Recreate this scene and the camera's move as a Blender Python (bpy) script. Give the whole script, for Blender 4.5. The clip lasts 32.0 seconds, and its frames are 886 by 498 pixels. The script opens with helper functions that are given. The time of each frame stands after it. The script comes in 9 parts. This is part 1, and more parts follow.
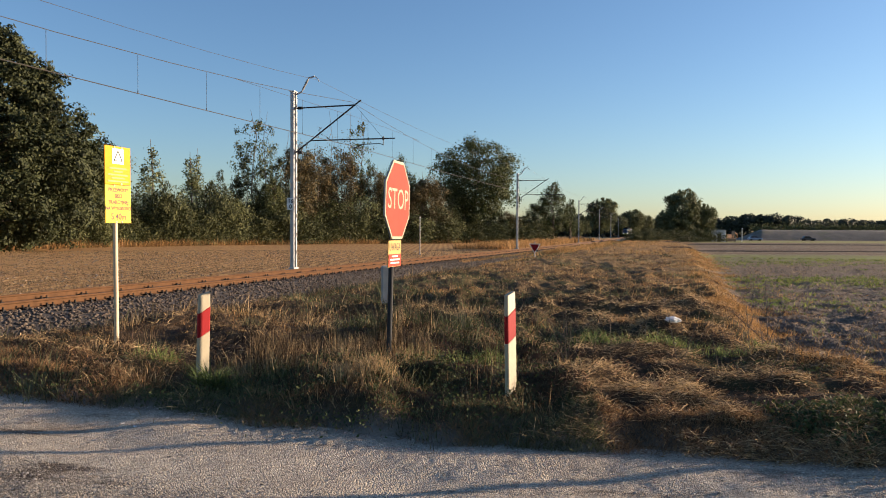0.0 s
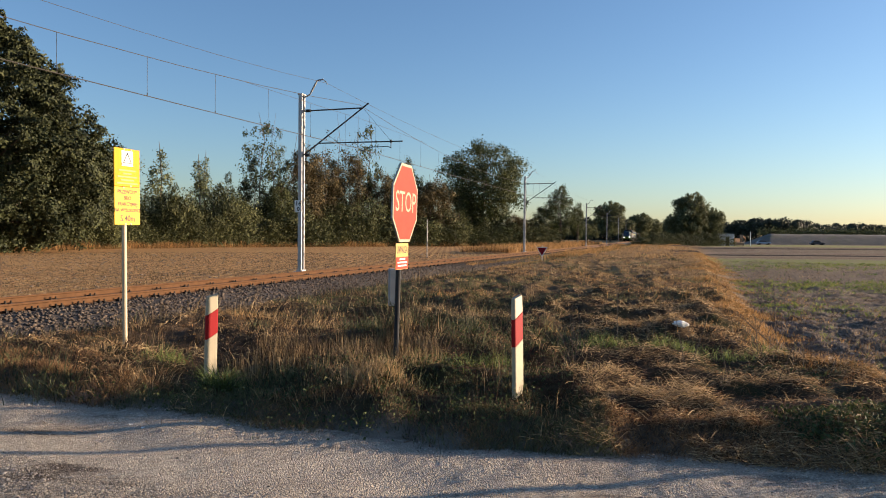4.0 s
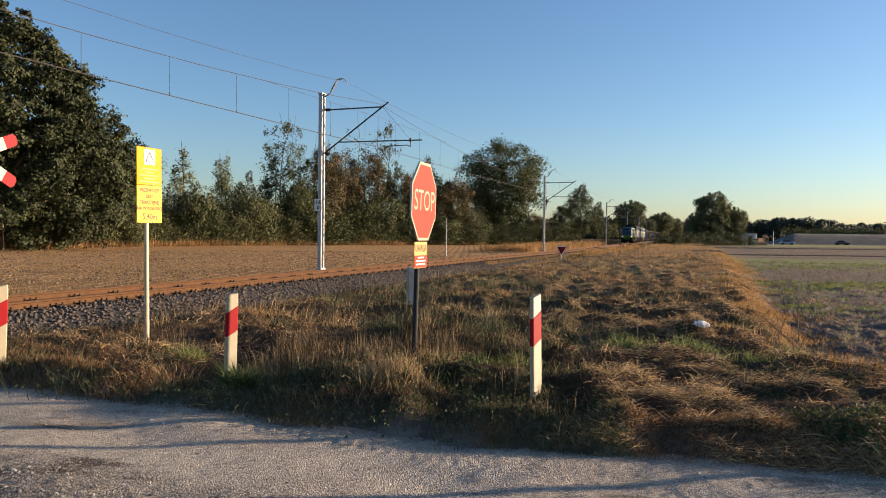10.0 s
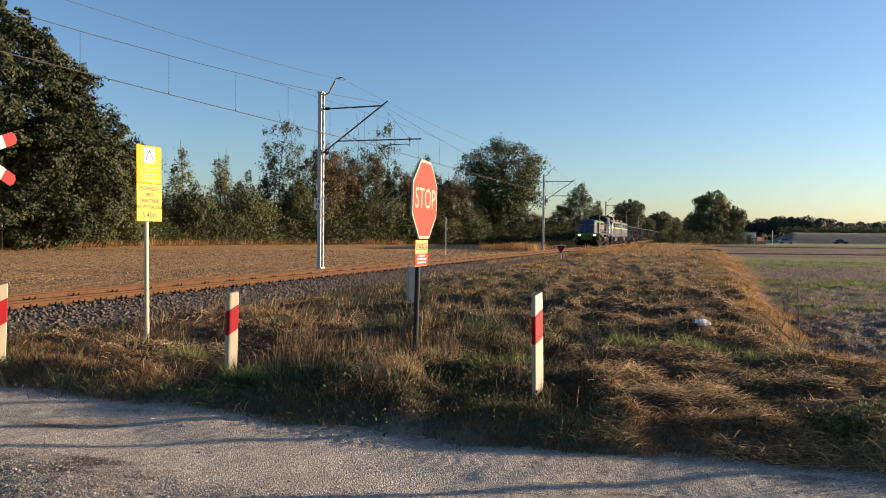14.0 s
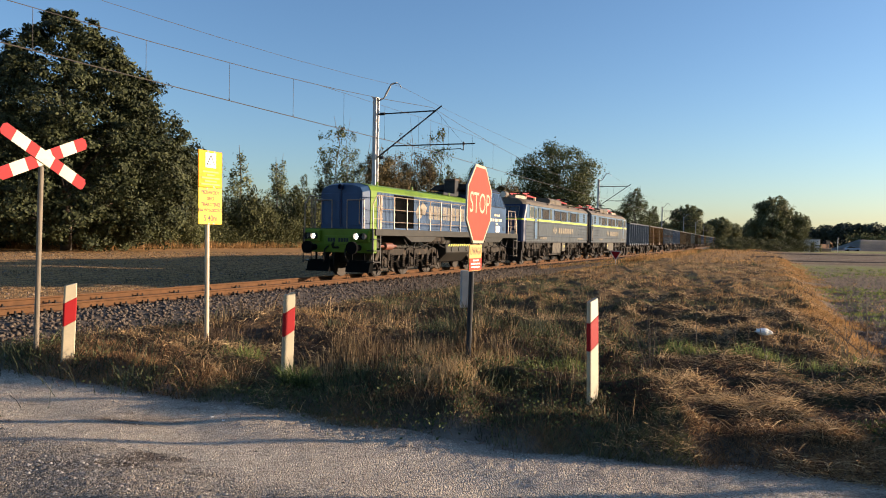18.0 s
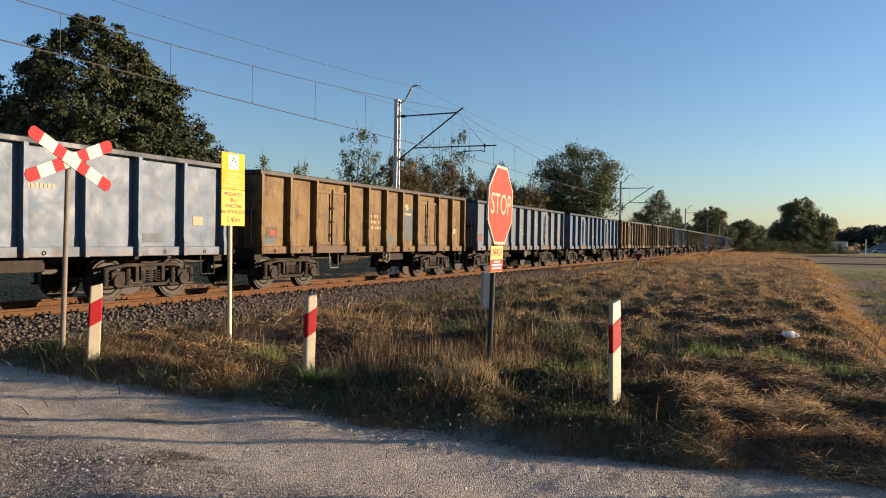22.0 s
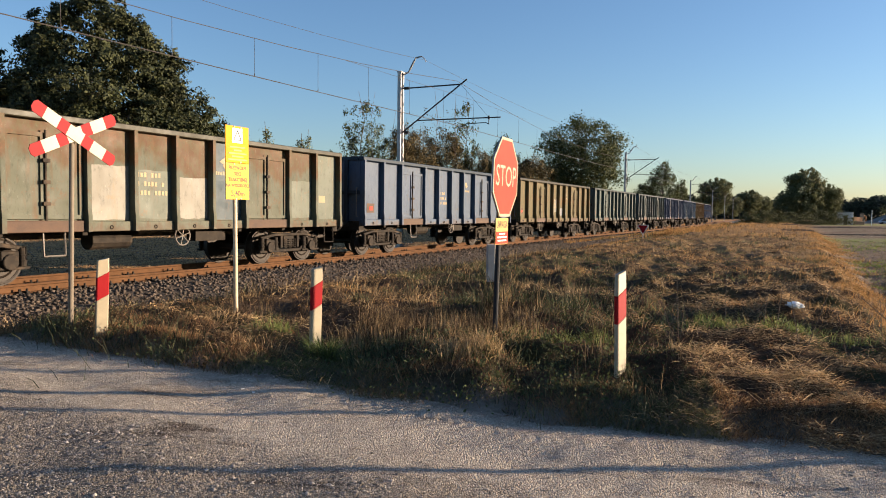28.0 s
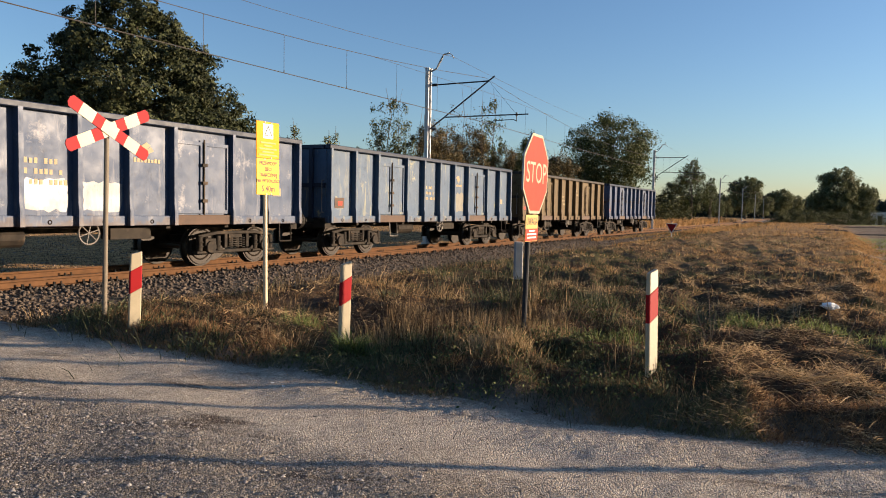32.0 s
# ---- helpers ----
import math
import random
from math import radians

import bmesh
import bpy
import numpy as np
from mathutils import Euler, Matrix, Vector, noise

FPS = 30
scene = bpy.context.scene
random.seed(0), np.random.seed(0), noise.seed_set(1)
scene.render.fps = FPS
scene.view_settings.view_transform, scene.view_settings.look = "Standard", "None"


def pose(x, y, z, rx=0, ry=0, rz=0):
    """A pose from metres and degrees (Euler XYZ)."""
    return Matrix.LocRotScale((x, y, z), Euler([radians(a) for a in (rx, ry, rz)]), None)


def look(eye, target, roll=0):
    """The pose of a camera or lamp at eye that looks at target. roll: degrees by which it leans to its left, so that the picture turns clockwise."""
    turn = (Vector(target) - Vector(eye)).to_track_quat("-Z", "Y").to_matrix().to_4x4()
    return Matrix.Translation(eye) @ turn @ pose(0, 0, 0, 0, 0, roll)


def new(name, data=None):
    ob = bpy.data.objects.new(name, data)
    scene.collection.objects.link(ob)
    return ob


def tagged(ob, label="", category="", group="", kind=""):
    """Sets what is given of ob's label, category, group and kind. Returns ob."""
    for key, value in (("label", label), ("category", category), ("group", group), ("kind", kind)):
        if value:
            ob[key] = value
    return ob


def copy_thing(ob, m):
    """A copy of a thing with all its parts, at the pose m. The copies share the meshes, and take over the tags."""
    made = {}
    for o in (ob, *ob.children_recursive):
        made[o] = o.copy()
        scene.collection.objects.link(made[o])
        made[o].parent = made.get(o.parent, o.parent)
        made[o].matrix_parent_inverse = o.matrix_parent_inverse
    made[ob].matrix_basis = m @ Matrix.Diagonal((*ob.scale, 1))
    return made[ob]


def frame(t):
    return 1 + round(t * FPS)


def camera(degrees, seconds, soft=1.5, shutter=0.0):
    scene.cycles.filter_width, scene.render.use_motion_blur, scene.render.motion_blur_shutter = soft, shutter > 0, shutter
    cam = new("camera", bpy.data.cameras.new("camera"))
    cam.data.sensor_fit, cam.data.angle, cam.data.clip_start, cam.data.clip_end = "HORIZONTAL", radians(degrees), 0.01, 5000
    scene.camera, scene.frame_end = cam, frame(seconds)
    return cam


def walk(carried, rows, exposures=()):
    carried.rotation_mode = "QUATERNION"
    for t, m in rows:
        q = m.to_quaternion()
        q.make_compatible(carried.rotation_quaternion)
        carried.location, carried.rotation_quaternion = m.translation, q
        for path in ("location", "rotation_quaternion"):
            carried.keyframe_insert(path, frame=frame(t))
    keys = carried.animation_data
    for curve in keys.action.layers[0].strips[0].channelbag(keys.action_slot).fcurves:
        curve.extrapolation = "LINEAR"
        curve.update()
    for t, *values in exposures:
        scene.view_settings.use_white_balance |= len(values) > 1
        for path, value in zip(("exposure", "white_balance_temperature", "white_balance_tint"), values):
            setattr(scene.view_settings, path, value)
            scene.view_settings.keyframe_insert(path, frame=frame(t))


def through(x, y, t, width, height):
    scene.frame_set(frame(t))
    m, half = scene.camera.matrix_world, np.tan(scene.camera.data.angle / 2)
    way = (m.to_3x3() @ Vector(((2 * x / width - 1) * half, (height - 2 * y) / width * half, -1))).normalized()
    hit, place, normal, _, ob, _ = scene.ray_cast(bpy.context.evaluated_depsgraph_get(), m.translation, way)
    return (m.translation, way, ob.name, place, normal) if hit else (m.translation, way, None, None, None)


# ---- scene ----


# camera: t, x, y, z, yaw to the left, pitch up, roll
cam = camera(62.78, 32.0, soft=1.0)
PATH = [
    (0, 0.000, -0.000, 1.550, -0.00, -1.29, 0.30),
    (0.5, 0.006, -0.008, 1.556, 0.24, -1.32, 0.33),
    (1, -0.005, -0.005, 1.552, 0.56, -1.34, 0.49),
    (1.5, -0.005, -0.003, 1.549, 0.93, -1.38, 0.65),
    (2, 0.004, -0.005, 1.555, 1.10, -1.39, 0.45),
    (2.5, -0.003, -0.001, 1.552, 1.17, -1.03, 0.53),
    (3, 0.000, -0.008, 1.550, 1.10, -0.86, 0.72),
    (3.5, -0.002, -0.006, 1.552, 0.69, -0.94, 0.65),
    (5.5, -0.003, -0.002, 1.546, 0.49, -1.29, 0.40),
    (6, -0.002, -0.005, 1.550, 0.63, -1.17, 0.36),
    (6.5, 0.005, -0.003, 1.550, 1.23, -1.08, 0.46),
    (7, 0.007, -0.009, 1.547, 1.64, -1.31, 0.81),
    (7.5, 0.017, -0.026, 1.547, 1.95, -1.49, 0.32),
    (8, 0.012, -0.010, 1.549, 1.79, -1.35, 0.35),
    (8.5, 0.014, -0.011, 1.548, 1.76, -1.29, 0.56),
    (9, 0.012, -0.010, 1.545, 1.93, -1.57, 0.73),
    (9.5, 0.009, -0.011, 1.549, 2.13, -1.27, 0.70),
    (10, 0.005, -0.005, 1.549, 2.08, -1.17, 0.67),
    (10.5, 0.015, -0.010, 1.544, 1.78, -1.30, 0.56),
    (11, 0.011, -0.007, 1.544, 1.72, -1.58, 0.59),
    (11.5, 0.011, -0.001, 1.541, 2.05, -1.70, 0.56),
    (12, 0.002, -0.002, 1.542, 2.01, -1.52, 0.67),
    (12.5, -0.004, 0.006, 1.544, 2.05, -1.14, 0.89),
    (13, -0.004, 0.010, 1.540, 2.20, -1.37, 0.66),
    (13.5, -0.006, 0.010, 1.539, 2.07, -1.34, 0.50),
    (14, -0.015, 0.014, 1.537, 2.01, -1.23, 0.62),
    (14.5, -0.014, 0.006, 1.542, 1.90, -1.29, 0.58),
    (16.5, -0.016, 0.010, 1.540, 2.83, -1.36, 1.02),
    (17, -0.020, 0.007, 1.546, 3.63, -1.55, 0.61),
    (17.5, -0.018, 0.014, 1.546, 4.84, -1.16, 0.67),
    (18, -0.033, 0.016, 1.537, 6.14, -0.93, 1.02),
    (18.5, -0.039, 0.032, 1.534, 6.93, -0.97, 1.12),
    (19, -0.044, 0.026, 1.536, 7.59, -1.00, 0.75),
    (19.5, -0.044, 0.022, 1.544, 7.83, -0.41, 0.77),
    (20, -0.036, 0.025, 1.539, 7.80, -0.54, 0.53),
    (20.5, -0.035, 0.022, 1.534, 7.84, -0.85, 0.61),
    (21, -0.028, 0.027, 1.532, 7.96, -0.73, 0.63),
    (21.5, -0.026, 0.034, 1.528, 7.91, -0.65, 0.58),
    (22, -0.032, 0.028, 1.527, 7.82, -0.79, 1.02),
    (22.5, -0.035, 0.023, 1.531, 7.97, -0.97, 0.97),
    (23, -0.036, 0.029, 1.527, 7.90, -0.99, 1.18),
    (23.5, -0.032, 0.022, 1.526, 7.71, -1.45, 1.23),
    (24, -0.026, 0.017, 1.528, 7.69, -1.65, 1.00),
    (24.5, -0.032, 0.023, 1.524, 7.72, -1.56, 0.98),
    (25, -0.027, 0.020, 1.519, 7.86, -1.62, 0.83),
    (25.5, -0.029, 0.015, 1.522, 7.97, -1.94, 0.78),
    (27.5, -0.040, 0.025, 1.519, 7.80, -2.85, 0.67),
    (28, -0.042, 0.027, 1.521, 8.12, -2.92, 0.69),
    (28.5, -0.044, 0.022, 1.522, 8.44, -2.77, 0.80),
    (29, -0.056, 0.031, 1.519, 8.81, -2.92, 1.25),
    (29.5, -0.053, 0.022, 1.517, 8.95, -3.33, 0.82),
    (30, -0.062, 0.027, 1.515, 9.10, -3.44, 0.71),
    (30.5, -0.065, 0.024, 1.510, 8.90, -3.56, 1.08),
    (31, -0.067, 0.027, 1.515, 9.06, -3.51, 1.13),
    (31.5, -0.077, 0.029, 1.512, 9.68, -3.36, 1.07),
    (32, -0.081, 0.038, 1.513, 10.13, -3.18, 1.09),
]


def aim(x, y, z, yaw, pitch, roll):
    a, b = radians(yaw), radians(pitch)
    ahead = Vector((-math.sin(a) * math.cos(b), math.cos(a) * math.cos(b), math.sin(b)))
    return look((x, y, z), Vector((x, y, z)) + ahead, roll)


walk(cam, [(row[0], aim(*row[1:])) for row in PATH], exposures=[(0, 1.31, 6300, 17), (14, 1.34, 6300, 17), (17.3, 1.38, 6300, 17), (18.4, 1.36, 6300, 17), (19.5, 1.2, 6300, 17), (21.2, 1.16, 6300, 17), (22.5, 1.32, 6300, 17), (25, 1.36, 6300, 17), (30, 1.36, 6300, 17), (32, 1.26, 6300, 17)])

# light: low evening sun
SUN_AZ, SUN_EL = 76.5, 8.0          # azimuth from +y to the right
world = bpy.data.worlds.new("sky")
scene.world = world
world.use_nodes = True
wn, wl = world.node_tree.nodes, world.node_tree.links
sky = wn.new("ShaderNodeTexSky")
sky.sky_type, sky.sun_disc = "NISHITA", False
sky.sun_elevation, sky.sun_rotation = radians(SUN_EL), radians(SUN_AZ)
sky.air_density, sky.dust_density, sky.ozone_density = 1.0, 0.55, 3.15
wl.new(sky.outputs[0], wn["Background"].inputs[0])
wn["Background"].inputs[1].default_value = 0.09
sun = new("sun", bpy.data.lights.new("sun", "SUN"))
sun.data.energy, sun.data.angle, sun.data.color = 5.0, radians(0.6), (1.0, 0.79, 0.53)
a, e = radians(SUN_AZ), radians(SUN_EL)
sun.matrix_world = look((40, 0, 60), (40 - math.sin(a) * math.cos(e), -math.cos(a) * math.cos(e), 60 - math.sin(e)))

# ---- plan: track coordinates, u to the left of the eye, s along the track ----
TA = radians(18.4)
DX, DY = math.sin(TA), math.cos(TA)
AXIS = 14.15                         # the track's axis
RAIL = 0.05                          # rail head


def bend(s):
    """How far the track leaves its straight line to the left, and its turn there."""
    if s < 58:
        return 0.0, 0.0
    if s < 108:
        return 0.0004 * (s - 58) ** 2, 0.0008 * (s - 58)
    return 1.0 + 0.04 * (s - 108), 0.04


def bends(s):
    """The same shift for many places."""
    return np.where(s < 58, 0, np.where(s < 108, 0.0004 * (s - 58) ** 2, 1.0 + 0.04 * (s - 108)))


def at(u, s, curved=True):
    u = u + (bend(s)[0] if curved else 0.0)
    return -DY * u + DX * s, DX * u + DY * s


def on_track(s, z=RAIL, u=AXIS):
    """A pose on the track; its x runs along the track away from the eye."""
    x, y = at(u, s)
    return pose(x, y, z, 0, 0, 90 - 18.4 + math.degrees(bend(s)[1]))


# the road runs past the eye towards the crossing
MX, MY = 0.309, 0.951                # across the road
ROAD_FAR, ROAD_NEAR = 4.98, -1.6


def widening(x):
    """The road opens out a little towards +x."""
    return 0.165 * np.clip(x + 0.2, 0, 9)


# ---- materials ----
def nodes(name):
    m = bpy.data.materials.new(name)
    m.use_nodes = True
    return m, m.node_tree.nodes, m.node_tree.links, m.node_tree.nodes["Principled BSDF"]


def mat(name, c1, c2=None, rough=0.8, metal=0.0, scale=3.0, fine=40.0, bump=0.15, dist=0.01, c3=None, rand=0.0, spec=0.5, stretch=(1, 1, 1), island=False, coat=0.0):
    """Two scales of noise between c1 and c2, stains of c3, and a fine relief."""
    m, n, l, b = nodes(name)
    c2 = c2 or tuple(v * 0.75 for v in c1)
    tc = n.new("ShaderNodeTexCoord")
    mp = n.new("ShaderNodeMapping")
    mp.inputs["Scale"].default_value = stretch
    l.new(tc.outputs["Object"], mp.inputs[0])
    n1, n2 = n.new("ShaderNodeTexNoise"), n.new("ShaderNodeTexNoise")
    for t, sc, d in ((n1, scale, 6), (n2, fine, 3)):
        t.inputs["Scale"].default_value, t.inputs["Detail"].default_value = sc, d
        l.new(mp.outputs[0], t.inputs["Vector"])
    add = n.new("ShaderNodeMath")
    add.operation = "MULTIPLY_ADD"
    add.inputs[1].default_value = 0.35
    l.new(n2.outputs[0], add.inputs[0])
    l.new(n1.outputs[0], add.inputs[2])
    rng = n.new("ShaderNodeMapRange")
    rng.inputs[1].default_value, rng.inputs[2].default_value = 0.45, 0.9
    l.new(add.outputs[0], rng.inputs[0])
    mix = n.new("ShaderNodeMix")
    mix.data_type = "RGBA"
    mix.inputs[6].default_value, mix.inputs[7].default_value = (*c1, 1), (*c2, 1)
    l.new(rng.outputs[0], mix.inputs[0])
    out = mix.outputs[2]
    if c3:
        n3 = n.new("ShaderNodeTexNoise")
        n3.inputs["Scale"].default_value, n3.inputs["Detail"].default_value = scale * 0.6, 8
        off = n.new("ShaderNodeVectorMath")
        off.inputs[1].default_value = (7.3, 1.9, 4.4)
        l.new(mp.outputs[0], off.inputs[0])
        l.new(off.outputs[0], n3.inputs["Vector"])
        r3 = n.new("ShaderNodeMapRange")
        r3.inputs[1].default_value, r3.inputs[2].default_value = 0.55, 0.68
        l.new(n3.outputs[0], r3.inputs[0])
        mx = n.new("ShaderNodeMix")
        mx.data_type = "RGBA"
        mx.inputs[7].default_value = (*c3, 1)
        l.new(r3.outputs[0], mx.inputs[0])
        l.new(out, mx.inputs[6])
        out = mx.outputs[2]
    if rand:
        if island:
            src = n.new("ShaderNodeNewGeometry").outputs["Random Per Island"]
        else:
            src = n.new("ShaderNodeObjectInfo").outputs["Random"]
        rr = n.new("ShaderNodeMapRange")
        rr.inputs[3].default_value, rr.inputs[4].default_value = 1 - rand, 1 + rand
        l.new(src, rr.inputs[0])
        hs = n.new("ShaderNodeHueSaturation")
        l.new(rr.outputs[0], hs.inputs["Value"])
        l.new(out, hs.inputs["Color"])
        out = hs.outputs[0]
    l.new(out, b.inputs["Base Color"])
    b.inputs["Roughness"].default_value, b.inputs["Metallic"].default_value = rough, metal
    b.inputs["Specular IOR Level"].default_value = spec
    b.inputs["Coat Weight"].default_value = coat
    if bump:
        bp = n.new("ShaderNodeBump")
        bp.inputs["Strength"].default_value, bp.inputs["Distance"].default_value = bump, dist
        l.new(add.outputs[0], bp.inputs["Height"])
        l.new(bp.outputs[0], b.inputs["Normal"])
    return m


def leaf_mat(name, c1, c2, through=0.35, tuft=False):
    """Thin leaves and blades: each island its own tone between two, with light coming through."""
    m, n, l, b = nodes(name)
    g = n.new("ShaderNodeNewGeometry")
    mix = n.new("ShaderNodeMix")
    mix.data_type = "RGBA"
    mix.inputs[6].default_value, mix.inputs[7].default_value = (*c1, 1), (*c2, 1)
    if tuft:
        tone = n.new("ShaderNodeAttribute")
        tone.attribute_name = "tone"
        sm = n.new("ShaderNodeMath")
        sm.operation, sm.inputs[1].default_value = "MULTIPLY_ADD", 0.65
        sm.use_clamp = True
        l.new(g.outputs["Random Per Island"], sm.inputs[0])
        l.new(tone.outputs["Fac"], sm.inputs[2])
        l.new(sm.outputs[0], mix.inputs[0])
    else:
        l.new(g.outputs["Random Per Island"], mix.inputs[0])
    l.new(mix.outputs[2], b.inputs["Base Color"])
    b.inputs["Roughness"].default_value = 0.7
    b.inputs["Specular IOR Level"].default_value = 0.2
    tr = n.new("ShaderNodeBsdfTranslucent")
    l.new(mix.outputs[2], tr.inputs[0])
    ms = n.new("ShaderNodeMixShader")
    ms.inputs[0].default_value = through
    l.new(b.outputs[0], ms.inputs[1])
    l.new(tr.outputs[0], ms.inputs[2])
    l.new(ms.outputs[0], n["Material Output"].inputs[0])
    return m


def glow(name, colour, power):
    m, n, l, b = nodes(name)
    b.inputs["Emission Color"].default_value = (*colour, 1)
    b.inputs["Emission Strength"].default_value = power
    b.inputs["Base Color"].default_value = (*colour, 1)
    return m


M = {}
M["steel"] = mat("galvanised_steel", (0.36, 0.36, 0.355), (0.28, 0.28, 0.275), 0.5, 0.55, 4, 60)
M["bollard"] = mat("cream_white_plastic", (0.38, 0.32, 0.21), (0.31, 0.26, 0.17), 0.5, 0, 6, 60, 0.05, c3=(0.4, 0.34, 0.25))
M["pale_post"] = mat("pale_tan_post", (0.6, 0.47, 0.3), (0.46, 0.36, 0.23), 0.6, 0.1, 5, 60)
M["dull_post"] = mat("weathered_post_paint", (0.2, 0.165, 0.12), (0.14, 0.115, 0.085), 0.6, 0, 5, 60, spec=0.2)
M["white"] = mat("white_paint", (0.8, 0.79, 0.76), (0.7, 0.68, 0.62), 0.5, 0, 6, 60, c3=(0.55, 0.5, 0.42))
M["red"] = mat("red_reflective_film", (0.3, 0.009, 0.011), (0.25, 0.008, 0.01), 0.6, 0, 5, 50, 0.05, spec=0.15)
M["orange_red"] = mat("faded_red_film", (0.55, 0.05, 0.028), (0.5, 0.042, 0.025), 0.6, 0, 5, 50, 0.05, spec=0.15)
M["yellow"] = mat("yellow_film", (0.7, 0.3, 0.005), (0.64, 0.262, 0.005), 0.6, 0, 5, 50, 0.05, spec=0.15)
M["rail"] = mat("rusty_rail_steel", (0.115, 0.056, 0.025), (0.075, 0.038, 0.018), 0.9, 0.0, 6, 80, spec=0.15)
M["railhead"] = mat("worn_rail_head", (0.13, 0.068, 0.036), (0.095, 0.05, 0.028), 0.7, 0.1, 6, 80, spec=0.2)
M["concrete"] = mat("grey_concrete", (0.36, 0.34, 0.31), (0.27, 0.26, 0.24), 0.9, 0, 5, 80, 0.3)
M["black"] = mat("black_grease_steel", (0.01, 0.009, 0.0085), (0.019, 0.016, 0.013), 0.65, 0.0, 5, 60, spec=0.15)
M["dark"] = mat("dark_grey_paint", (0.032, 0.034, 0.037), (0.022, 0.022, 0.024), 0.55, 0.0, 5, 60, spec=0.12)
M["bogie"] = mat("brown_dusted_bogie_steel", (0.036, 0.029, 0.022), (0.016, 0.013, 0.011), 0.7, 0.1, 6, 60, 0.3, c3=(0.07, 0.05, 0.034), spec=0.12)
M["wheel"] = mat("wheel_steel", (0.034, 0.025, 0.018), (0.018, 0.014, 0.011), 0.55, 0.2, 6, 60, spec=0.25)
M["bark"] = mat("bark", (0.12, 0.09, 0.065), (0.07, 0.055, 0.04), 0.9, 0, 2, 20, 0.6, 0.03)
M["glass"] = mat("dark_window_glass", (0.02, 0.024, 0.03), (0.02, 0.022, 0.026), 0.06, 0, 3, 20, 0, spec=0.8)
M["wire"] = mat("copper_wire", (0.06, 0.05, 0.042), (0.045, 0.04, 0.034), 0.7, 0.0, 5, 40, 0)


# ---- mesh helpers ----
def box(bm, x0, x1, y0, y1, z0, z1):
    v = [bm.verts.new(p) for p in ((x0, y0, z0), (x1, y0, z0), (x1, y1, z0), (x0, y1, z0), (x0, y0, z1), (x1, y0, z1), (x1, y1, z1), (x0, y1, z1))]
    for f in ((0, 3, 2, 1), (4, 5, 6, 7), (0, 1, 5, 4), (1, 2, 6, 5), (2, 3, 7, 6), (3, 0, 4, 7)):
        bm.faces.new([v[i] for i in f])
    return v


def rod(bm, p, q, r, seg=8, r2=None, caps=True):
    p, q = Vector(p), Vector(q)
    r2 = r if r2 is None else r2
    d = (q - p).normalized()
    side = d.orthogonal().normalized()
    up = d.cross(side)
    rings = []
    for c, rr in ((p, r), (q, r2)):
        rings.append([bm.verts.new(c + rr * (math.cos(2 * math.pi * i / seg) * side + math.sin(2 * math.pi * i / seg) * up)) for i in range(seg)])
    for i in range(seg):
        j = (i + 1) % seg
        bm.faces.new((rings[0][i], rings[0][j], rings[1][j], rings[1][i]))
    if caps:
        bm.faces.new(rings[0][::-1])
        bm.faces.new(rings[1])


def tube(bm, pts, r, seg=6):
    for p, q in zip(pts, pts[1:]):
        rod(bm, p, q, r, seg)


def prism(bm, profile, a, b, axis="y"):
    """A flat outline drawn out from a to b along an axis; the outline is in the other two axes, in order."""
    def put(p, c):
        return {"x": (c, p[0], p[1]), "y": (p[0], c, p[1]), "z": (p[0], p[1], c)}[axis]
    v0 = [bm.verts.new(put(p, a)) for p in profile]
    v1 = [bm.verts.new(put(p, b)) for p in profile]
    n = len(profile)
    for i in range(n):
        bm.faces.new((v0[i], v0[(i + 1) % n], v1[(i + 1) % n], v1[i]))
    bm.faces.new(v0[::-1])
    bm.faces.new(v1)


def torus(bm, c, axis, R, r, seg=20, sec=6):
    c, axis = Vector(c), Vector(axis).normalized()
    s = axis.orthogonal().normalized()
    t = axis.cross(s)
    ring = []
    for i in range(seg):
        a = 2 * math.pi * i / seg
        o = math.cos(a) * s + math.sin(a) * t
        ring.append([bm.verts.new(c + o * (R + r * math.cos(2 * math.pi * j / sec)) + axis * (r * math.sin(2 * math.pi * j / sec))) for j in range(sec)])
    for i in range(seg):
        for j in range(sec):
            bm.faces.new((ring[i][j], ring[(i + 1) % seg][j], ring[(i + 1) % seg][(j + 1) % sec], ring[i][(j + 1) % sec]))


def finish(name, bm, bevel=0.0, smooth=False):
    bmesh.ops.recalc_face_normals(bm, faces=bm.faces)
    if bevel:
        bmesh.ops.bevel(bm, geom=[e for e in bm.edges if e.is_manifold and e.calc_face_angle(0) > 0.6], offset=bevel, segments=1, affect="EDGES", clamp_overlap=True)
    me = bpy.data.meshes.new(name)
    bm.to_mesh(me)
    bm.free()
    if smooth:
        me.polygons.foreach_set("use_smooth", [True] * len(me.polygons))
    return me


def put(name, me, material, parent=None, label="", m=None):
    """An object of its own on a mesh that others may share; the material is the object's."""
    if not me.materials:
        me.materials.append(None)
    ob = new(name, me)
    ob.material_slots[0].link = "OBJECT"
    ob.material_slots[0].material = material
    if parent:
        ob.parent = parent
    if m is not None:
        ob.matrix_basis = m
    if label:
        tagged(ob, label)
    return ob


def part(name, bm, material, parent=None, label="", bevel=0.0, smooth=False, m=None):
    return put(name, finish(name, bm, bevel, smooth), material, parent, label, m)


def thing(name, label, category, group="", kind="", m=None):
    ob = tagged(new(name), label, category, group, kind)
    if m is not None:
        ob.matrix_basis = m
    return ob


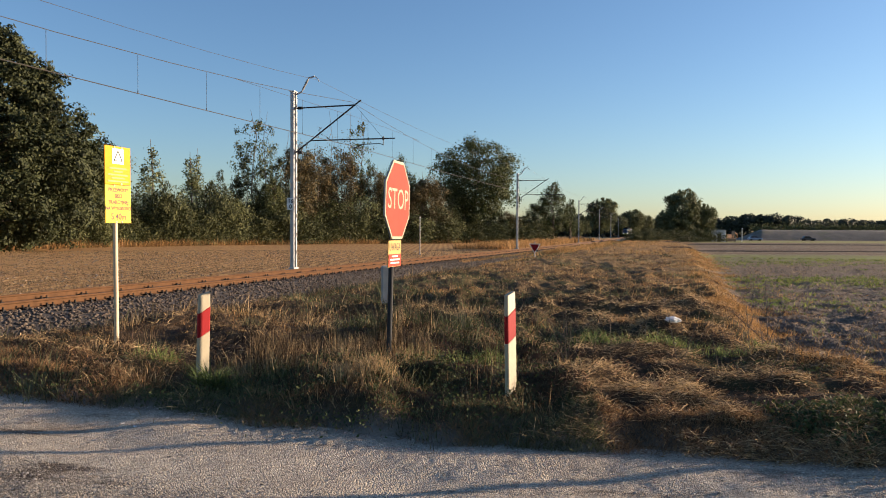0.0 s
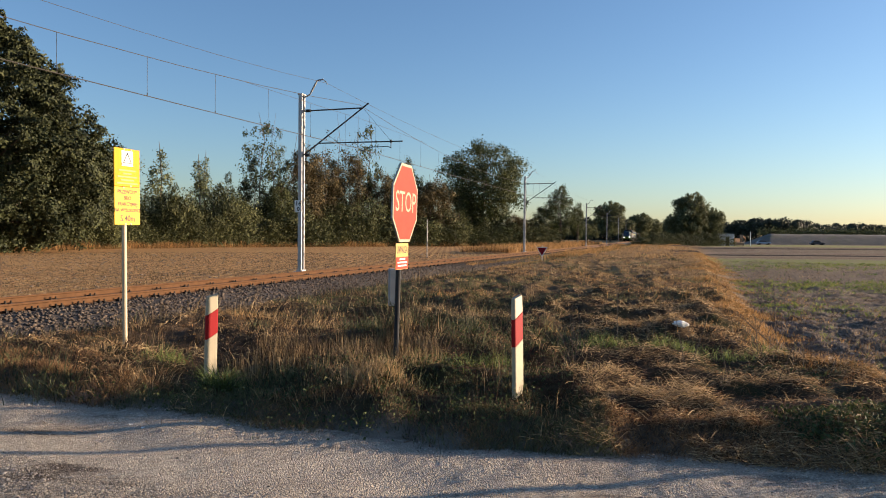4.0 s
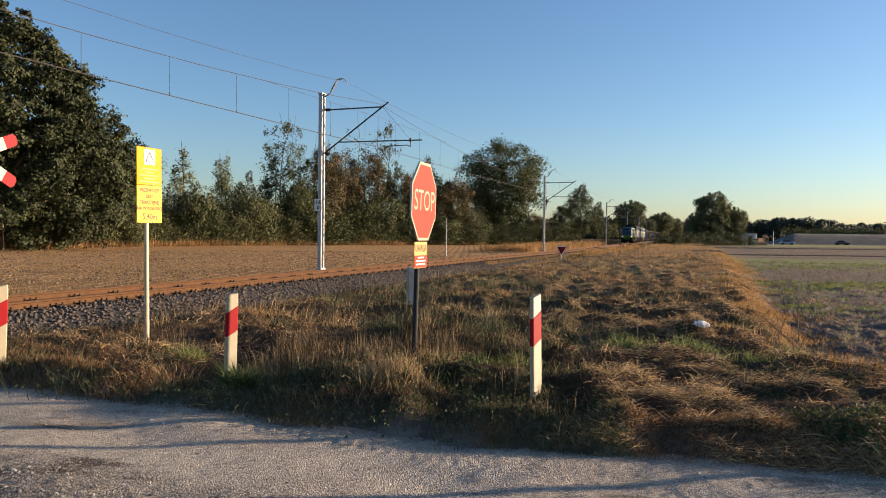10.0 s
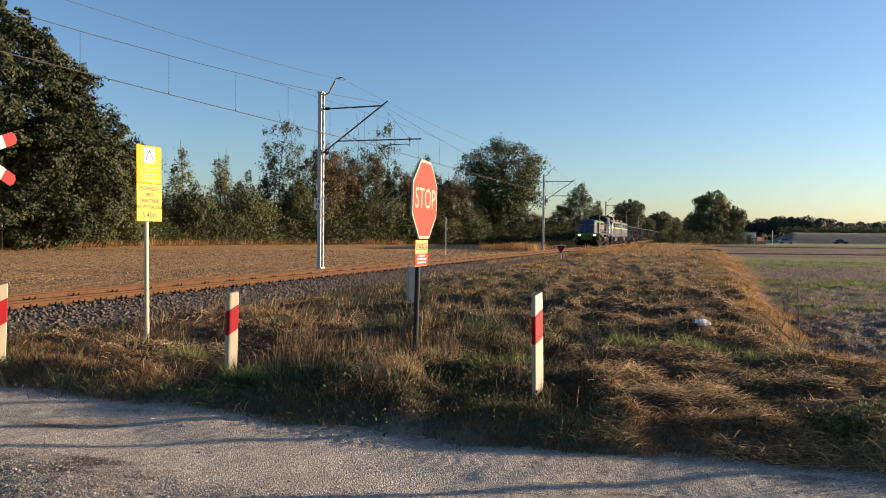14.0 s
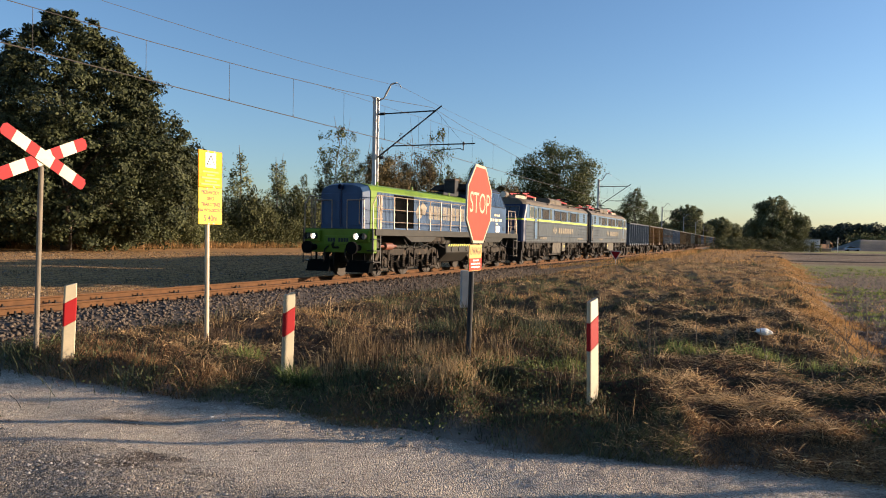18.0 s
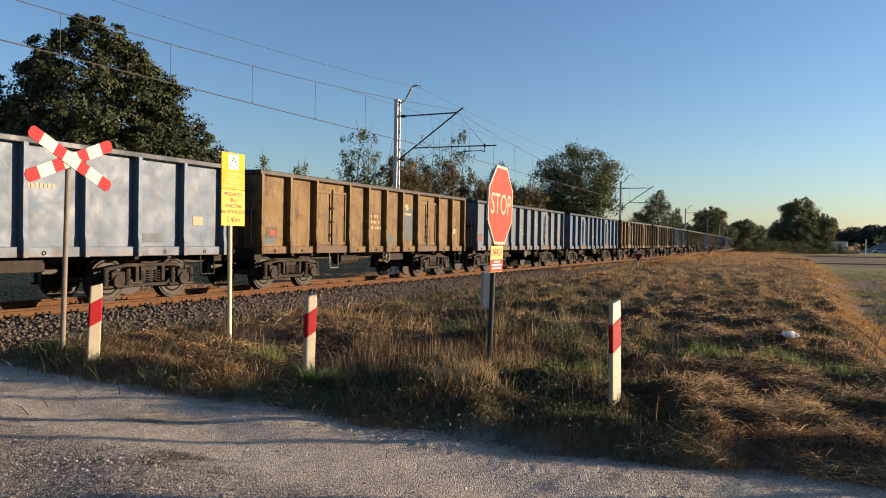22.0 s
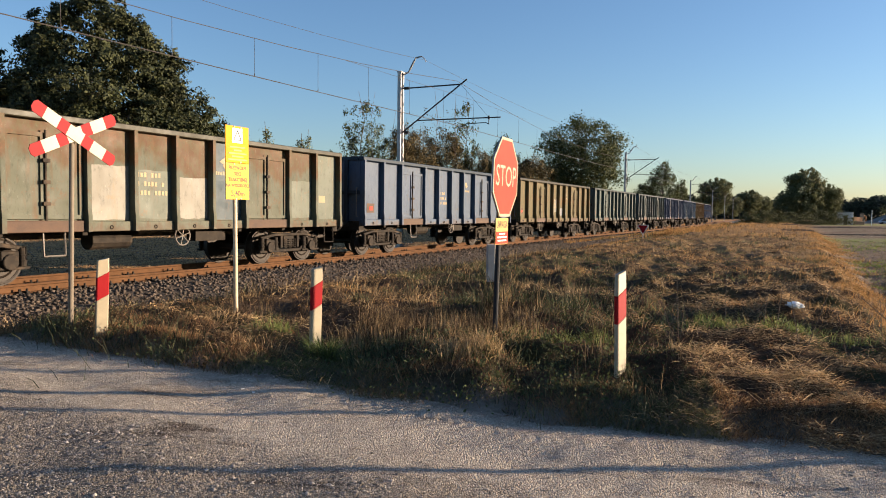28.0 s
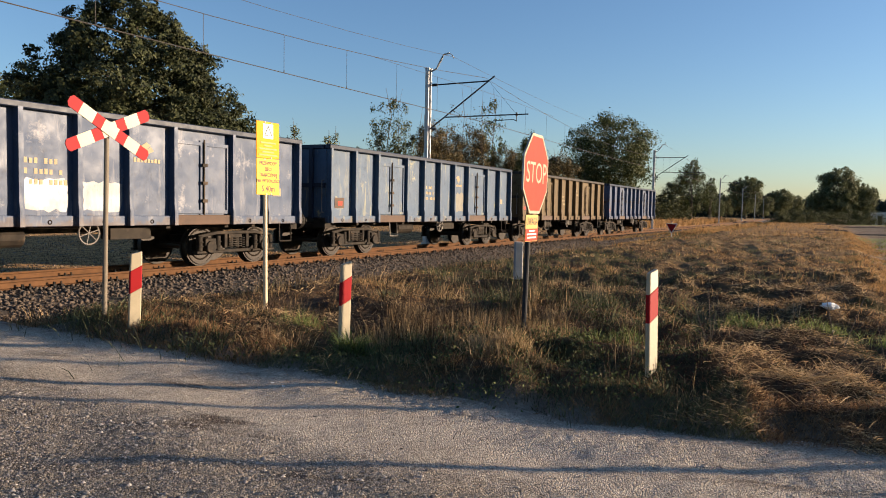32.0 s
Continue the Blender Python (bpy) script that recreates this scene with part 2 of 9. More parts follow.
def mesh_of(name, verts, faces, material, smooth=False):
    """A mesh from numpy arrays; faces all of one size."""
    me = bpy.data.meshes.new(name)
    verts, faces = np.asarray(verts, np.float32), np.asarray(faces, np.int32)
    k = faces.shape[1]
    me.vertices.add(len(verts))
    me.vertices.foreach_set("co", verts.ravel())
    me.loops.add(faces.size)
    me.loops.foreach_set("vertex_index", faces.ravel())
    me.polygons.add(len(faces))
    me.polygons.foreach_set("loop_start", np.arange(0, faces.size, k, dtype=np.int32))
    me.update(calc_edges=True)
    if smooth:
        me.polygons.foreach_set("use_smooth", [True] * len(faces))
    if material:
        me.materials.append(material)
    return me


RNG = np.random.default_rng(5)


# ---- ground ----
def wave(x, y, k, seed):
    r = np.random.default_rng(seed)
    out = np.zeros_like(x)
    for i in range(5):
        a, p, q = r.uniform(0, 6.28), r.uniform(0, 6.28), r.uniform(0.6, 1.6)
        out += np.sin(k * q * (x * math.cos(a) + y * math.sin(a)) + p)
    return out / 5


def us(x, y):
    return -DY * x + DX * y, DX * x + DY * y


def smooth(a, b, v):
    t = np.clip((v - a) / (b - a), 0, 1)
    return t * t * (3 - 2 * t)


def hummock(x, y):
    return 0.8 * wave(x, y, 2.6, 2) + 0.8 * np.abs(wave(x, y, 4.2, 5)) - 0.25 + 0.6 * wave(x, y, 8.0, 7)


def ramp(x, y):
    """The road climbs a little towards the rails."""
    return 0.018 * np.clip(-1.6 - (MY * x - MX * y), 0, 4.5)


def height(x, y):
    x, y = np.asarray(x, float), np.asarray(y, float)
    u, s = us(x, y)
    cu = bends(s)
    u = u - cu
    shift = 2.2 * (1 - smooth(6.5, 11.5, s))
    q = MX * x + MY * y - widening(x)
    strip = smooth(-1.6, -0.5, u + shift) * (1 - smooth(7.3, 10.2, u))
    verge = smooth(ROAD_FAR - 0.2, ROAD_FAR + 0.6, q)
    bumps = 0.06 * wave(x, y, 0.9, 1) + (0.13 + 0.09 * smooth(-2.5, -0.5, x) + 0.02 * smooth(0, 2, x)) * np.maximum(hummock(x, y), -0.45) + 0.02 * wave(x, y, 9.0, 6)
    for cx, cy, w, k in ((-0.47, 7.5, 0.6, 0.14), (-4.9, 7.2, 0.8, 0.08), (-4.75, 6.95, 0.4, 0.08), (-2.35, 6.95, 0.4, -0.1), (-3.2, 7.2, 0.4, -0.05), (-0.1, 9.6, 0.7, 0.15), (0.6, 6.3, 0.5, 0.03)):
        bumps = bumps + k * np.exp(-((x - cx) ** 2 + (y - cy) ** 2) / (2 * w * w))
    bumps = bumps * (1 - 0.5 * smooth(0.9, 2.0, x) * (1 - smooth(8.0, 10.5, y)))
    far = np.exp(-np.maximum(np.hypot(x, y) - 30, 0) / 60)
    z = -0.22 + 0.05 * wave(x, y, 0.35, 3) * far
    z = z + (0.07 * wave(x, y, 4.5, 51) + 0.08 * np.abs(wave(x, y, 8.0, 52)) + 0.05 * wave(x, y, 17.0, 53)) * far * (1 - smooth(28, 60, np.hypot(x, y))) * (1 - smooth(-1.6, -0.8, u + shift)) * (x > 0)
    z = z - 0.14 * smooth(9.2, 10.4, u)
    z = z + strip * (0.36 + bumps * (1 - 0.5 * smooth(9, 24, np.hypot(x, y))))
    z = np.where(u > 11.5, -0.32 + 0.04 * wave(x, y, 0.6, 4), z)
    z = z * verge + (1 - verge) * (ramp(x, y) - 0.045)
    z = np.where(q < ROAD_NEAR + 0.3, -0.06 + bumps * 0.15, z)
    return z


def axis_points(lo, hi, c0, c1, step, grow):
    pts = list(np.arange(c0, c1, step))
    d, p = step, c1
    while p < hi:
        pts.append(p)
        d *= grow
        p += d
    pts.append(hi)
    d, p = step, c0
    left = []
    while p > lo:
        d *= grow
        p -= d
        left.append(max(p, lo))
    return np.array(left[::-1] + pts)


def ground_mask_material():
    m, n, l, b = nodes("ground_soil_and_fields")
    tc = n.new("ShaderNodeTexCoord")

    def noise_tex(scale, detail=6, rough=0.6):
        t = n.new("ShaderNodeTexNoise")
        t.inputs["Scale"].default_value, t.inputs["Detail"].default_value, t.inputs["Roughness"].default_value = scale, detail, rough
        l.new(tc.outputs["Object"], t.inputs["Vector"])
        return t.outputs[0]

    def mathn(op, a, b2=None, c=None):
        t = n.new("ShaderNodeMath")
        t.operation = op
        for i, v in enumerate((a, b2, c)):
            if v is None:
                continue
            if isinstance(v, (int, float)):
                t.inputs[i].default_value = v
            else:
                l.new(v, t.inputs[i])
        return t.outputs[0]

    def rng(v, a, b2):
        t = n.new("ShaderNodeMapRange")
        t.inputs[1].default_value, t.inputs[2].default_value = a, b2
        l.new(v, t.inputs[0])
        return t.outputs[0]

    def mix(f, a, b2):
        t = n.new("ShaderNodeMix")
        t.data_type = "RGBA"
        l.new(f, t.inputs[0])
        for i, v in ((6, a), (7, b2)):
            if isinstance(v, tuple):
                t.inputs[i].default_value = (*v, 1)
            else:
                l.new(v, t.inputs[i])
        return t.outputs[2]

    sep = n.new("ShaderNodeSeparateXYZ")
    l.new(tc.outputs["Object"], sep.inputs[0])
    x, y = sep.outputs[0], sep.outputs[1]
    u = mathn("ADD", mathn("MULTIPLY", x, -DY), mathn("MULTIPLY", y, DX))
    s = mathn("ADD", mathn("MULTIPLY", x, DX), mathn("MULTIPLY", y, DY))
    mid, fine = noise_tex(0.9), noise_tex(9, 8, 0.7)
    grain = noise_tex(45, 4)
    # ploughed field: earth, pale stubble rows, green shoots
    earth = mix(rng(mathn("MULTIPLY_ADD", grain, 0.5, mathn("MULTIPLY", fine, 0.5)), 0.38, 0.62), (0.05, 0.037, 0.028), (0.33, 0.25, 0.18))
    green = mix(rng(mathn("MULTIPLY_ADD", mid, 0.5, mathn("MULTIPLY", noise_tex(0.05), 0.6)), 0.62, 0.74), earth, (0.2, 0.22, 0.075))
    # bands across the far field
    band = n.new("ShaderNodeTexWave")
    band.inputs["Scale"].default_value, band.inputs["Distortion"].default_value = 0.035, 1.2
    band.bands_direction = "Y"
    l.new(tc.outputs["Object"], band.inputs["Vector"])
    farmask = rng(y, 45, 75)
    field = mix(mathn("MULTIPLY", farmask, rng(band.outputs[0], 0.45, 0.6)), green, (0.15, 0.105, 0.07))
    strip = mathn("MULTIPLY", mathn("MULTIPLY", rng(y, 46, 50), rng(y, 64, 60)), rng(mathn("MULTIPLY_ADD", mid, 0.6, mathn("MULTIPLY", fine, 0.5)), 0.4, 0.62))
    field = mix(strip, field, (0.19, 0.215, 0.065))
    strip = mathn("MULTIPLY", mathn("MULTIPLY", rng(y, 148, 152), rng(y, 206, 200)), rng(fine, 0.25, 0.6))
    field = mix(strip, field, (0.27, 0.26, 0.09))
    # stubble field beyond the track
    row = n.new("ShaderNodeTexWave")
    row.inputs["Scale"].default_value, row.inputs["Distortion"].default_value, row.inputs["Detail"].default_value = 0.45, 3.0, 3
    l.new(tc.outputs["Object"], row.inputs["Vector"])
    stub = mix(rng(mathn("MULTIPLY_ADD", row.outputs[0], 0.25, fine), 0.35, 0.85), (0.19, 0.1, 0.045), (0.52, 0.305, 0.125))
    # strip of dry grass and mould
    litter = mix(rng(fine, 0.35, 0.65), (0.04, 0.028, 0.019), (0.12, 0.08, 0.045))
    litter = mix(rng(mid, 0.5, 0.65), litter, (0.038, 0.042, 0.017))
    # brightened with distance to straw, the sunlit grass cover's tone put into colour
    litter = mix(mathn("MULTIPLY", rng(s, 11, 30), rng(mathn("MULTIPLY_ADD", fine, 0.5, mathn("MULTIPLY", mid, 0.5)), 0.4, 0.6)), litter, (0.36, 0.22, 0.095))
    dusty = mix(rng(fine, 0.3, 0.7), (0.15, 0.125, 0.1), (0.27, 0.235, 0.19))
    wide = mathn("MULTIPLY", mathn("MAXIMUM", mathn("ADD", x, 0.2), 0.0), 0.165)
    q = mathn("SUBTRACT", mathn("ADD", mathn("MULTIPLY", x, MX), mathn("MULTIPLY", y, MY)), wide)
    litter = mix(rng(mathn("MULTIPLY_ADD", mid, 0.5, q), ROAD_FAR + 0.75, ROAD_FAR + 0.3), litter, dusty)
    w = mathn("MULTIPLY_ADD", mid, 1.6, u)
    near = mathn("MULTIPLY", rng(s, 11.5, 6.5), 2.2)
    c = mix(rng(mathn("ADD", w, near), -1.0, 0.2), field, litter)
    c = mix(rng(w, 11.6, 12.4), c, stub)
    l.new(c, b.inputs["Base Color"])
    b.inputs["Roughness"].default_value = 1.0
    b.inputs["Specular IOR Level"].default_value = 0.1
    bp = n.new("ShaderNodeBump")
    bp.inputs["Strength"].default_value, bp.inputs["Distance"].default_value = 0.9, 0.08
    l.new(mathn("MULTIPLY_ADD", grain, 0.3, fine), bp.inputs["Height"])
    l.new(bp.outputs[0], b.inputs["Normal"])
    return m


def build_ground():
    xs = axis_points(-2500, 2500, -9, 7, 0.09, 1.05)
    ys = axis_points(-1500, 3500, 4, 17, 0.09, 1.04)
    X, Y = np.meshgrid(xs, ys)
    Z = height(X, Y)
    v = np.stack([X, Y, Z], -1).reshape(-1, 3)
    nx, ny = len(xs), len(ys)
    i = (np.arange(ny - 1)[:, None] * nx + np.arange(nx - 1)[None, :]).ravel()
    f = np.stack([i, i + 1, i + nx + 1, i + nx], -1)
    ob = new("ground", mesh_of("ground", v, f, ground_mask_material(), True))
    tagged(ob, "dry soil with ploughed and stubble fields", "ground", kind="structure")


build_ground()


# ---- road ----
def road_z(X, Y, Q):
    """The road's surface: gentle waves and two ruts."""
    return ramp(X, Y) + 0.018 * wave(X, Y, 1.4, 18) + 0.015 * wave(X, Y, 3.4, 13) + 0.009 * wave(X, Y, 9.0, 14) + 0.004 * wave(X, Y, 21.0, 19) - 0.025 * np.exp(-((Q - 1.3) / 0.35) ** 2) - 0.02 * np.exp(-((Q - 4.2) / 0.4) ** 2) + 0.015 * np.exp(-((Q - 3.0) / 0.5) ** 2)


def build_road():
    m, n, l, b = nodes("gravel_road")
    tc = n.new("ShaderNodeTexCoord")
    mp = n.new("ShaderNodeMapping")
    mp.inputs["Rotation"].default_value = (0, 0, radians(-18))
    l.new(tc.outputs["Object"], mp.inputs[0])
    n1, n2, v1 = n.new("ShaderNodeTexNoise"), n.new("ShaderNodeTexNoise"), n.new("ShaderNodeTexVoronoi")
    n1.inputs["Scale"].default_value, n1.inputs["Detail"].default_value = 0.8, 8
    n2.inputs["Scale"].default_value, n2.inputs["Detail"].default_value = 130, 5
    v1.inputs["Scale"].default_value = 95
    v2 = n.new("ShaderNodeTexVoronoi")
    v2.inputs["Scale"].default_value = 48
    for t in (n1, n2, v1, v2):
        l.new(tc.outputs["Object"], t.inputs["Vector"])
    n3 = n.new("ShaderNodeTexNoise")
    n3.inputs["Scale"].default_value, n3.inputs["Detail"].default_value = 7, 8
    l.new(tc.outputs["Object"], n3.inputs["Vector"])

    def sum3(parts):
        out = None
        for src, k in parts:
            t = n.new("ShaderNodeMath")
            t.operation, t.inputs[1].default_value = "MULTIPLY_ADD", k
            l.new(src, t.inputs[0])
            t.inputs[2].default_value = 0.0
            if out:
                l.new(out, t.inputs[2])
            out = t.outputs[0]
        return out
    ramp = n.new("ShaderNodeValToRGB")
    e = ramp.color_ramp.elements
    e[0].color, e[1].color = (0.15, 0.122, 0.09, 1), (0.6, 0.52, 0.415, 1)
    e[0].position, e[1].position = 0.33, 0.66
    mid = e.new(0.5)
    mid.color = (0.38, 0.322, 0.248, 1)
    cell = n.new("ShaderNodeSeparateColor")
    l.new(v1.outputs["Color"], cell.inputs[0])
    l.new(sum3(((n1.outputs[0], 0.3), (n3.outputs[0], 0.2), (n2.outputs[0], 0.2), (cell.outputs[0], 0.3))), ramp.inputs[0])
    # dark earth along the verge and damp brown patches drawn out along the road
    sep = n.new("ShaderNodeSeparateXYZ")
    l.new(tc.outputs["Object"], sep.inputs[0])

    def op(kind, a, c, d=None):
        t = n.new("ShaderNodeMath")
        t.operation = kind
        for i, v in enumerate((a, c, d)):
            if isinstance(v, (int, float)):
                t.inputs[i].default_value = v
            elif v is not None:
                l.new(v, t.inputs[i])
        return t.outputs[0]

    def span(v, a, c, hi=1.0):
        t = n.new("ShaderNodeMapRange")
        t.inputs[1].default_value, t.inputs[2].default_value, t.inputs[4].default_value = a, c, hi
        l.new(v, t.inputs[0])
        return t.outputs[0]
    wide = op("MULTIPLY", op("MAXIMUM", op("ADD", sep.outputs[0], 0.2), 0.0), 0.165)
    q = op("SUBTRACT", op("MULTIPLY_ADD", sep.outputs[0], MX, op("MULTIPLY", sep.outputs[1], MY)), wide)
    ragged = op("MULTIPLY_ADD", n3.outputs[0], 0.7, op("MULTIPLY_ADD", n1.outputs[0], 0.5, q))
    mp2 = n.new("ShaderNodeMapping")
    mp2.inputs["Rotation"].default_value, mp2.inputs["Scale"].default_value = (0, 0, radians(18)), (0.45, 1.6, 1)
    l.new(tc.outputs["Object"], mp2.inputs[0])
    n4 = n.new("ShaderNodeTexNoise")
    n4.inputs["Scale"].default_value, n4.inputs["Detail"].default_value, n4.inputs["Roughness"].default_value = 1.3, 9, 0.72
    l.new(mp2.outputs[0], n4.inputs["Vector"])
    col = ramp.outputs[0]
    for f, c in ((span(op("MULTIPLY_ADD", n1.outputs[0], 0.6, q), 3.7, 4.3, 0.3), (0.45, 0.39, 0.305, 1)), (span(op("MULTIPLY_ADD", n1.outputs[0], 0.6, q), 3.9, 3.3, 0.45), (0.2, 0.163, 0.122, 1)), (span(n4.outputs[0], 0.55, 0.66, 0.85), (0.07, 0.05, 0.036, 1)), (span(ragged, ROAD_FAR + 0.38, ROAD_FAR + 0.75, 0.85), (0.14, 0.115, 0.09, 1))):
        mx = n.new("ShaderNodeMix")
        mx.data_type = "RGBA"
        mx.inputs[7].default_value = c
        l.new(f, mx.inputs[0])
        l.new(col, mx.inputs[6])
        col = mx.outputs[2]
    l.new(col, b.inputs["Base Color"])
    b.inputs["Roughness"].default_value = 1.0
    b.inputs["Specular IOR Level"].default_value = 0.1
    bp = n.new("ShaderNodeBump")
    bp.inputs["Distance"].default_value = 0.028
    l.new(op("SUBTRACT", 1.0, span(op("MULTIPLY_ADD", n1.outputs[0], 0.6, q), 3.5, 4.1, 0.45)), bp.inputs["Strength"])
    l.new(sum3(((v1.outputs[0], -0.7), (v2.outputs[0], -0.6), (n2.outputs[0], 0.25))), bp.inputs["Height"])
    l.new(bp.outputs[0], b.inputs["Normal"])
    # strip along the road, with ruts and an uneven edge
    along = np.concatenate([np.linspace(-40, -9, 60), np.linspace(-8.9, 9, 1150), np.linspace(9.3, 30, 40)])
    across = np.concatenate([np.linspace(ROAD_NEAR, 1.4, 24), np.linspace(1.5, ROAD_FAR + 0.35, 120)])
    A, Q = np.meshgrid(along, across)
    edge = 0.12 * wave(A, Q * 0, 1.7, 11) + 0.05 * wave(A, Q * 0, 6.0, 12)
    Q = Q + edge * smooth(3.5, 5.2, Q)
    X, Y = MX * Q + MY * A, MY * Q - MX * A
    Y = Y + widening(X) / MY * smooth(0.5, 5.0, Q)
    Z = road_z(X, Y, Q)
    # tread marks and crumbs near the verge, loose gravel between the wheel tracks
    for mid, off, a0, a1 in ((5.02 - 0.14 * (A + 3), 0.0, -4.2, -0.6), (4.78 - 0.14 * (A + 3), 1.4, -3.4, -0.2), (4.7 - 0.02 * A, 0.6, -7.5, -4.5)):
        bars = np.clip(2.5 * np.sin((A + 0.8 * np.abs(Q - mid)) * 58 + off), -1, 1)
        Z = Z + 0.0045 * bars * np.exp(-((Q - mid) / 0.1) ** 4) * smooth(a0 - 0.4, a0, A) * (1 - smooth(a1, a1 + 0.5, A)) * np.clip(0.7 + wave(A, Q * 0, 3.0, 16), 0.2, 1)
    Z = Z + RNG.normal(0, 0.0012, Z.shape) * (0.4 + np.exp(-((Q - 2.6) / 0.8) ** 2))
    Z = Z - 0.09 * smooth(ROAD_FAR + 0.08, ROAD_FAR + 0.35, Q)
    v = np.stack([X, Y, Z], -1).reshape(-1, 3)
    nx, ny = len(along), len(across)
    i = (np.arange(ny - 1)[:, None] * nx + np.arange(nx - 1)[None, :]).ravel()
    road = new("road", mesh_of("road", v, np.stack([i, i + 1, i + nx + 1, i + nx], -1), m, True))
    tagged(road, "pale compacted gravel road with ruts and loose stones", "road", kind="structure")


def lumps(name, P, R, material, label, category, squash=0.7, plain=False):
    """Loose stones: one island each, a bent octahedron with an uneven form."""
    k = len(P)
    base = np.array([(1, 0, 0), (0, 1, 0), (-1, 0, 0), (0, -1, 0), (0, 0, 1), (0, 0, -1), (.7, .7, .5), (-.7, .7, -.4), (-.7, -.7, .5), (.7, -.7, -.4)], float)
    tri = np.array([(0, 6, 4), (6, 1, 4), (1, 7, 2), (1, 2, 4), (2, 8, 4), (8, 3, 4), (3, 0, 4), (3, 9, 0), (0, 5, 6), (6, 5, 1), (1, 5, 7), (7, 5, 2), (2, 5, 8), (8, 5, 3), (3, 5, 9), (9, 5, 0)])
    if plain:
        base, tri = base[:5] - np.array([0, 0, 0.25]), np.array([(0, 1, 4), (1, 2, 4), (2, 3, 4), (3, 0, 4)])
    m = len(base)
    v = base[None] * (1 + RNG.uniform(-0.3, 0.3, (k, m, 1))) * R[:, None, None] * np.array([1, 1, squash])
    a = RNG.uniform(0, 6.28, k)
    c, s = np.cos(a)[:, None], np.sin(a)[:, None]
    v = np.stack([v[..., 0] * c - v[..., 1] * s, v[..., 0] * s + v[..., 1] * c, v[..., 2]], -1) + P[:, None, :]
    f = tri[None] + (np.arange(k) * m)[:, None, None]
    return tagged(new(name, mesh_of(name, v.reshape(-1, 3), f.reshape(-1, 3), material)), label, category, kind="stuff")


build_road()

M["stone"] = mat("ballast_stone", (0.11, 0.08, 0.056), (0.05, 0.037, 0.027), 0.9, 0, 20, 120, 0.3, rand=0.45, island=True)
M["pebble"] = mat("pale_pebble", (0.46, 0.4, 0.325), (0.14, 0.115, 0.09), 0.85, 0, 20, 120, 0.3, rand=0.7, island=True)


def road_stones():
    k = 300000
    A, Q = RNG.uniform(-7, 6, k), RNG.uniform(2.0, ROAD_FAR + 0.1, k)
    # more of them between the ruts
    keep = RNG.random(k) < (0.2 + 0.75 * (1 - smooth(3.2, 3.8, Q)) + 0.3 * smooth(-0.5, 1.5, A)) * (0.65 + 0.6 * wave(A * 0.6, Q, 2.5, 17))
    A, Q = A[keep], Q[keep]
    P = np.stack([MX * Q + MY * A, MY * Q - MX * A, np.full(len(A), 0.0)], -1)
    P[:, 1] += widening(P[:, 0]) / MY * smooth(0.5, 5.0, Q)
    P[:, 2] = road_z(P[:, 0], P[:, 1], Q) + 0.004
    R = (0.002 + 0.0058 * RNG.random(len(A)) ** 1.8) * np.where(RNG.random(len(A)) < 0.012 + 0.06 * (1 - smooth(3.2, 3.9, Q)), 2.3, 1)
    lumps("road_gravel", P, R, M["pebble"], "loose pale gravel stones on the road", "gravel", plain=True)


road_stones()


# ---- railway track ----
S_NEAR, S_FAR = -40.0, 420.0


def stations(a, b, step):
    return [a + i * step for i in range(int((b - a) / step) + 1)]


def sweep(bm, profile, ss):
    """An outline of (u from the axis, z) drawn along the track."""
    rings = []
    for s in ss:
        ring = []
        for du, z in profile:
            x, y = at(AXIS + du, s)
            ring.append(bm.verts.new((x, y, z)))
        rings.append(ring)
    n = len(profile)
    for r, q in zip(rings, rings[1:]):
        for i in range(n):
            bm.faces.new((r[i], r[(i + 1) % n], q[(i + 1) % n], q[i]))
    bm.faces.new(rings[0])
    bm.faces.new(rings[-1][::-1])


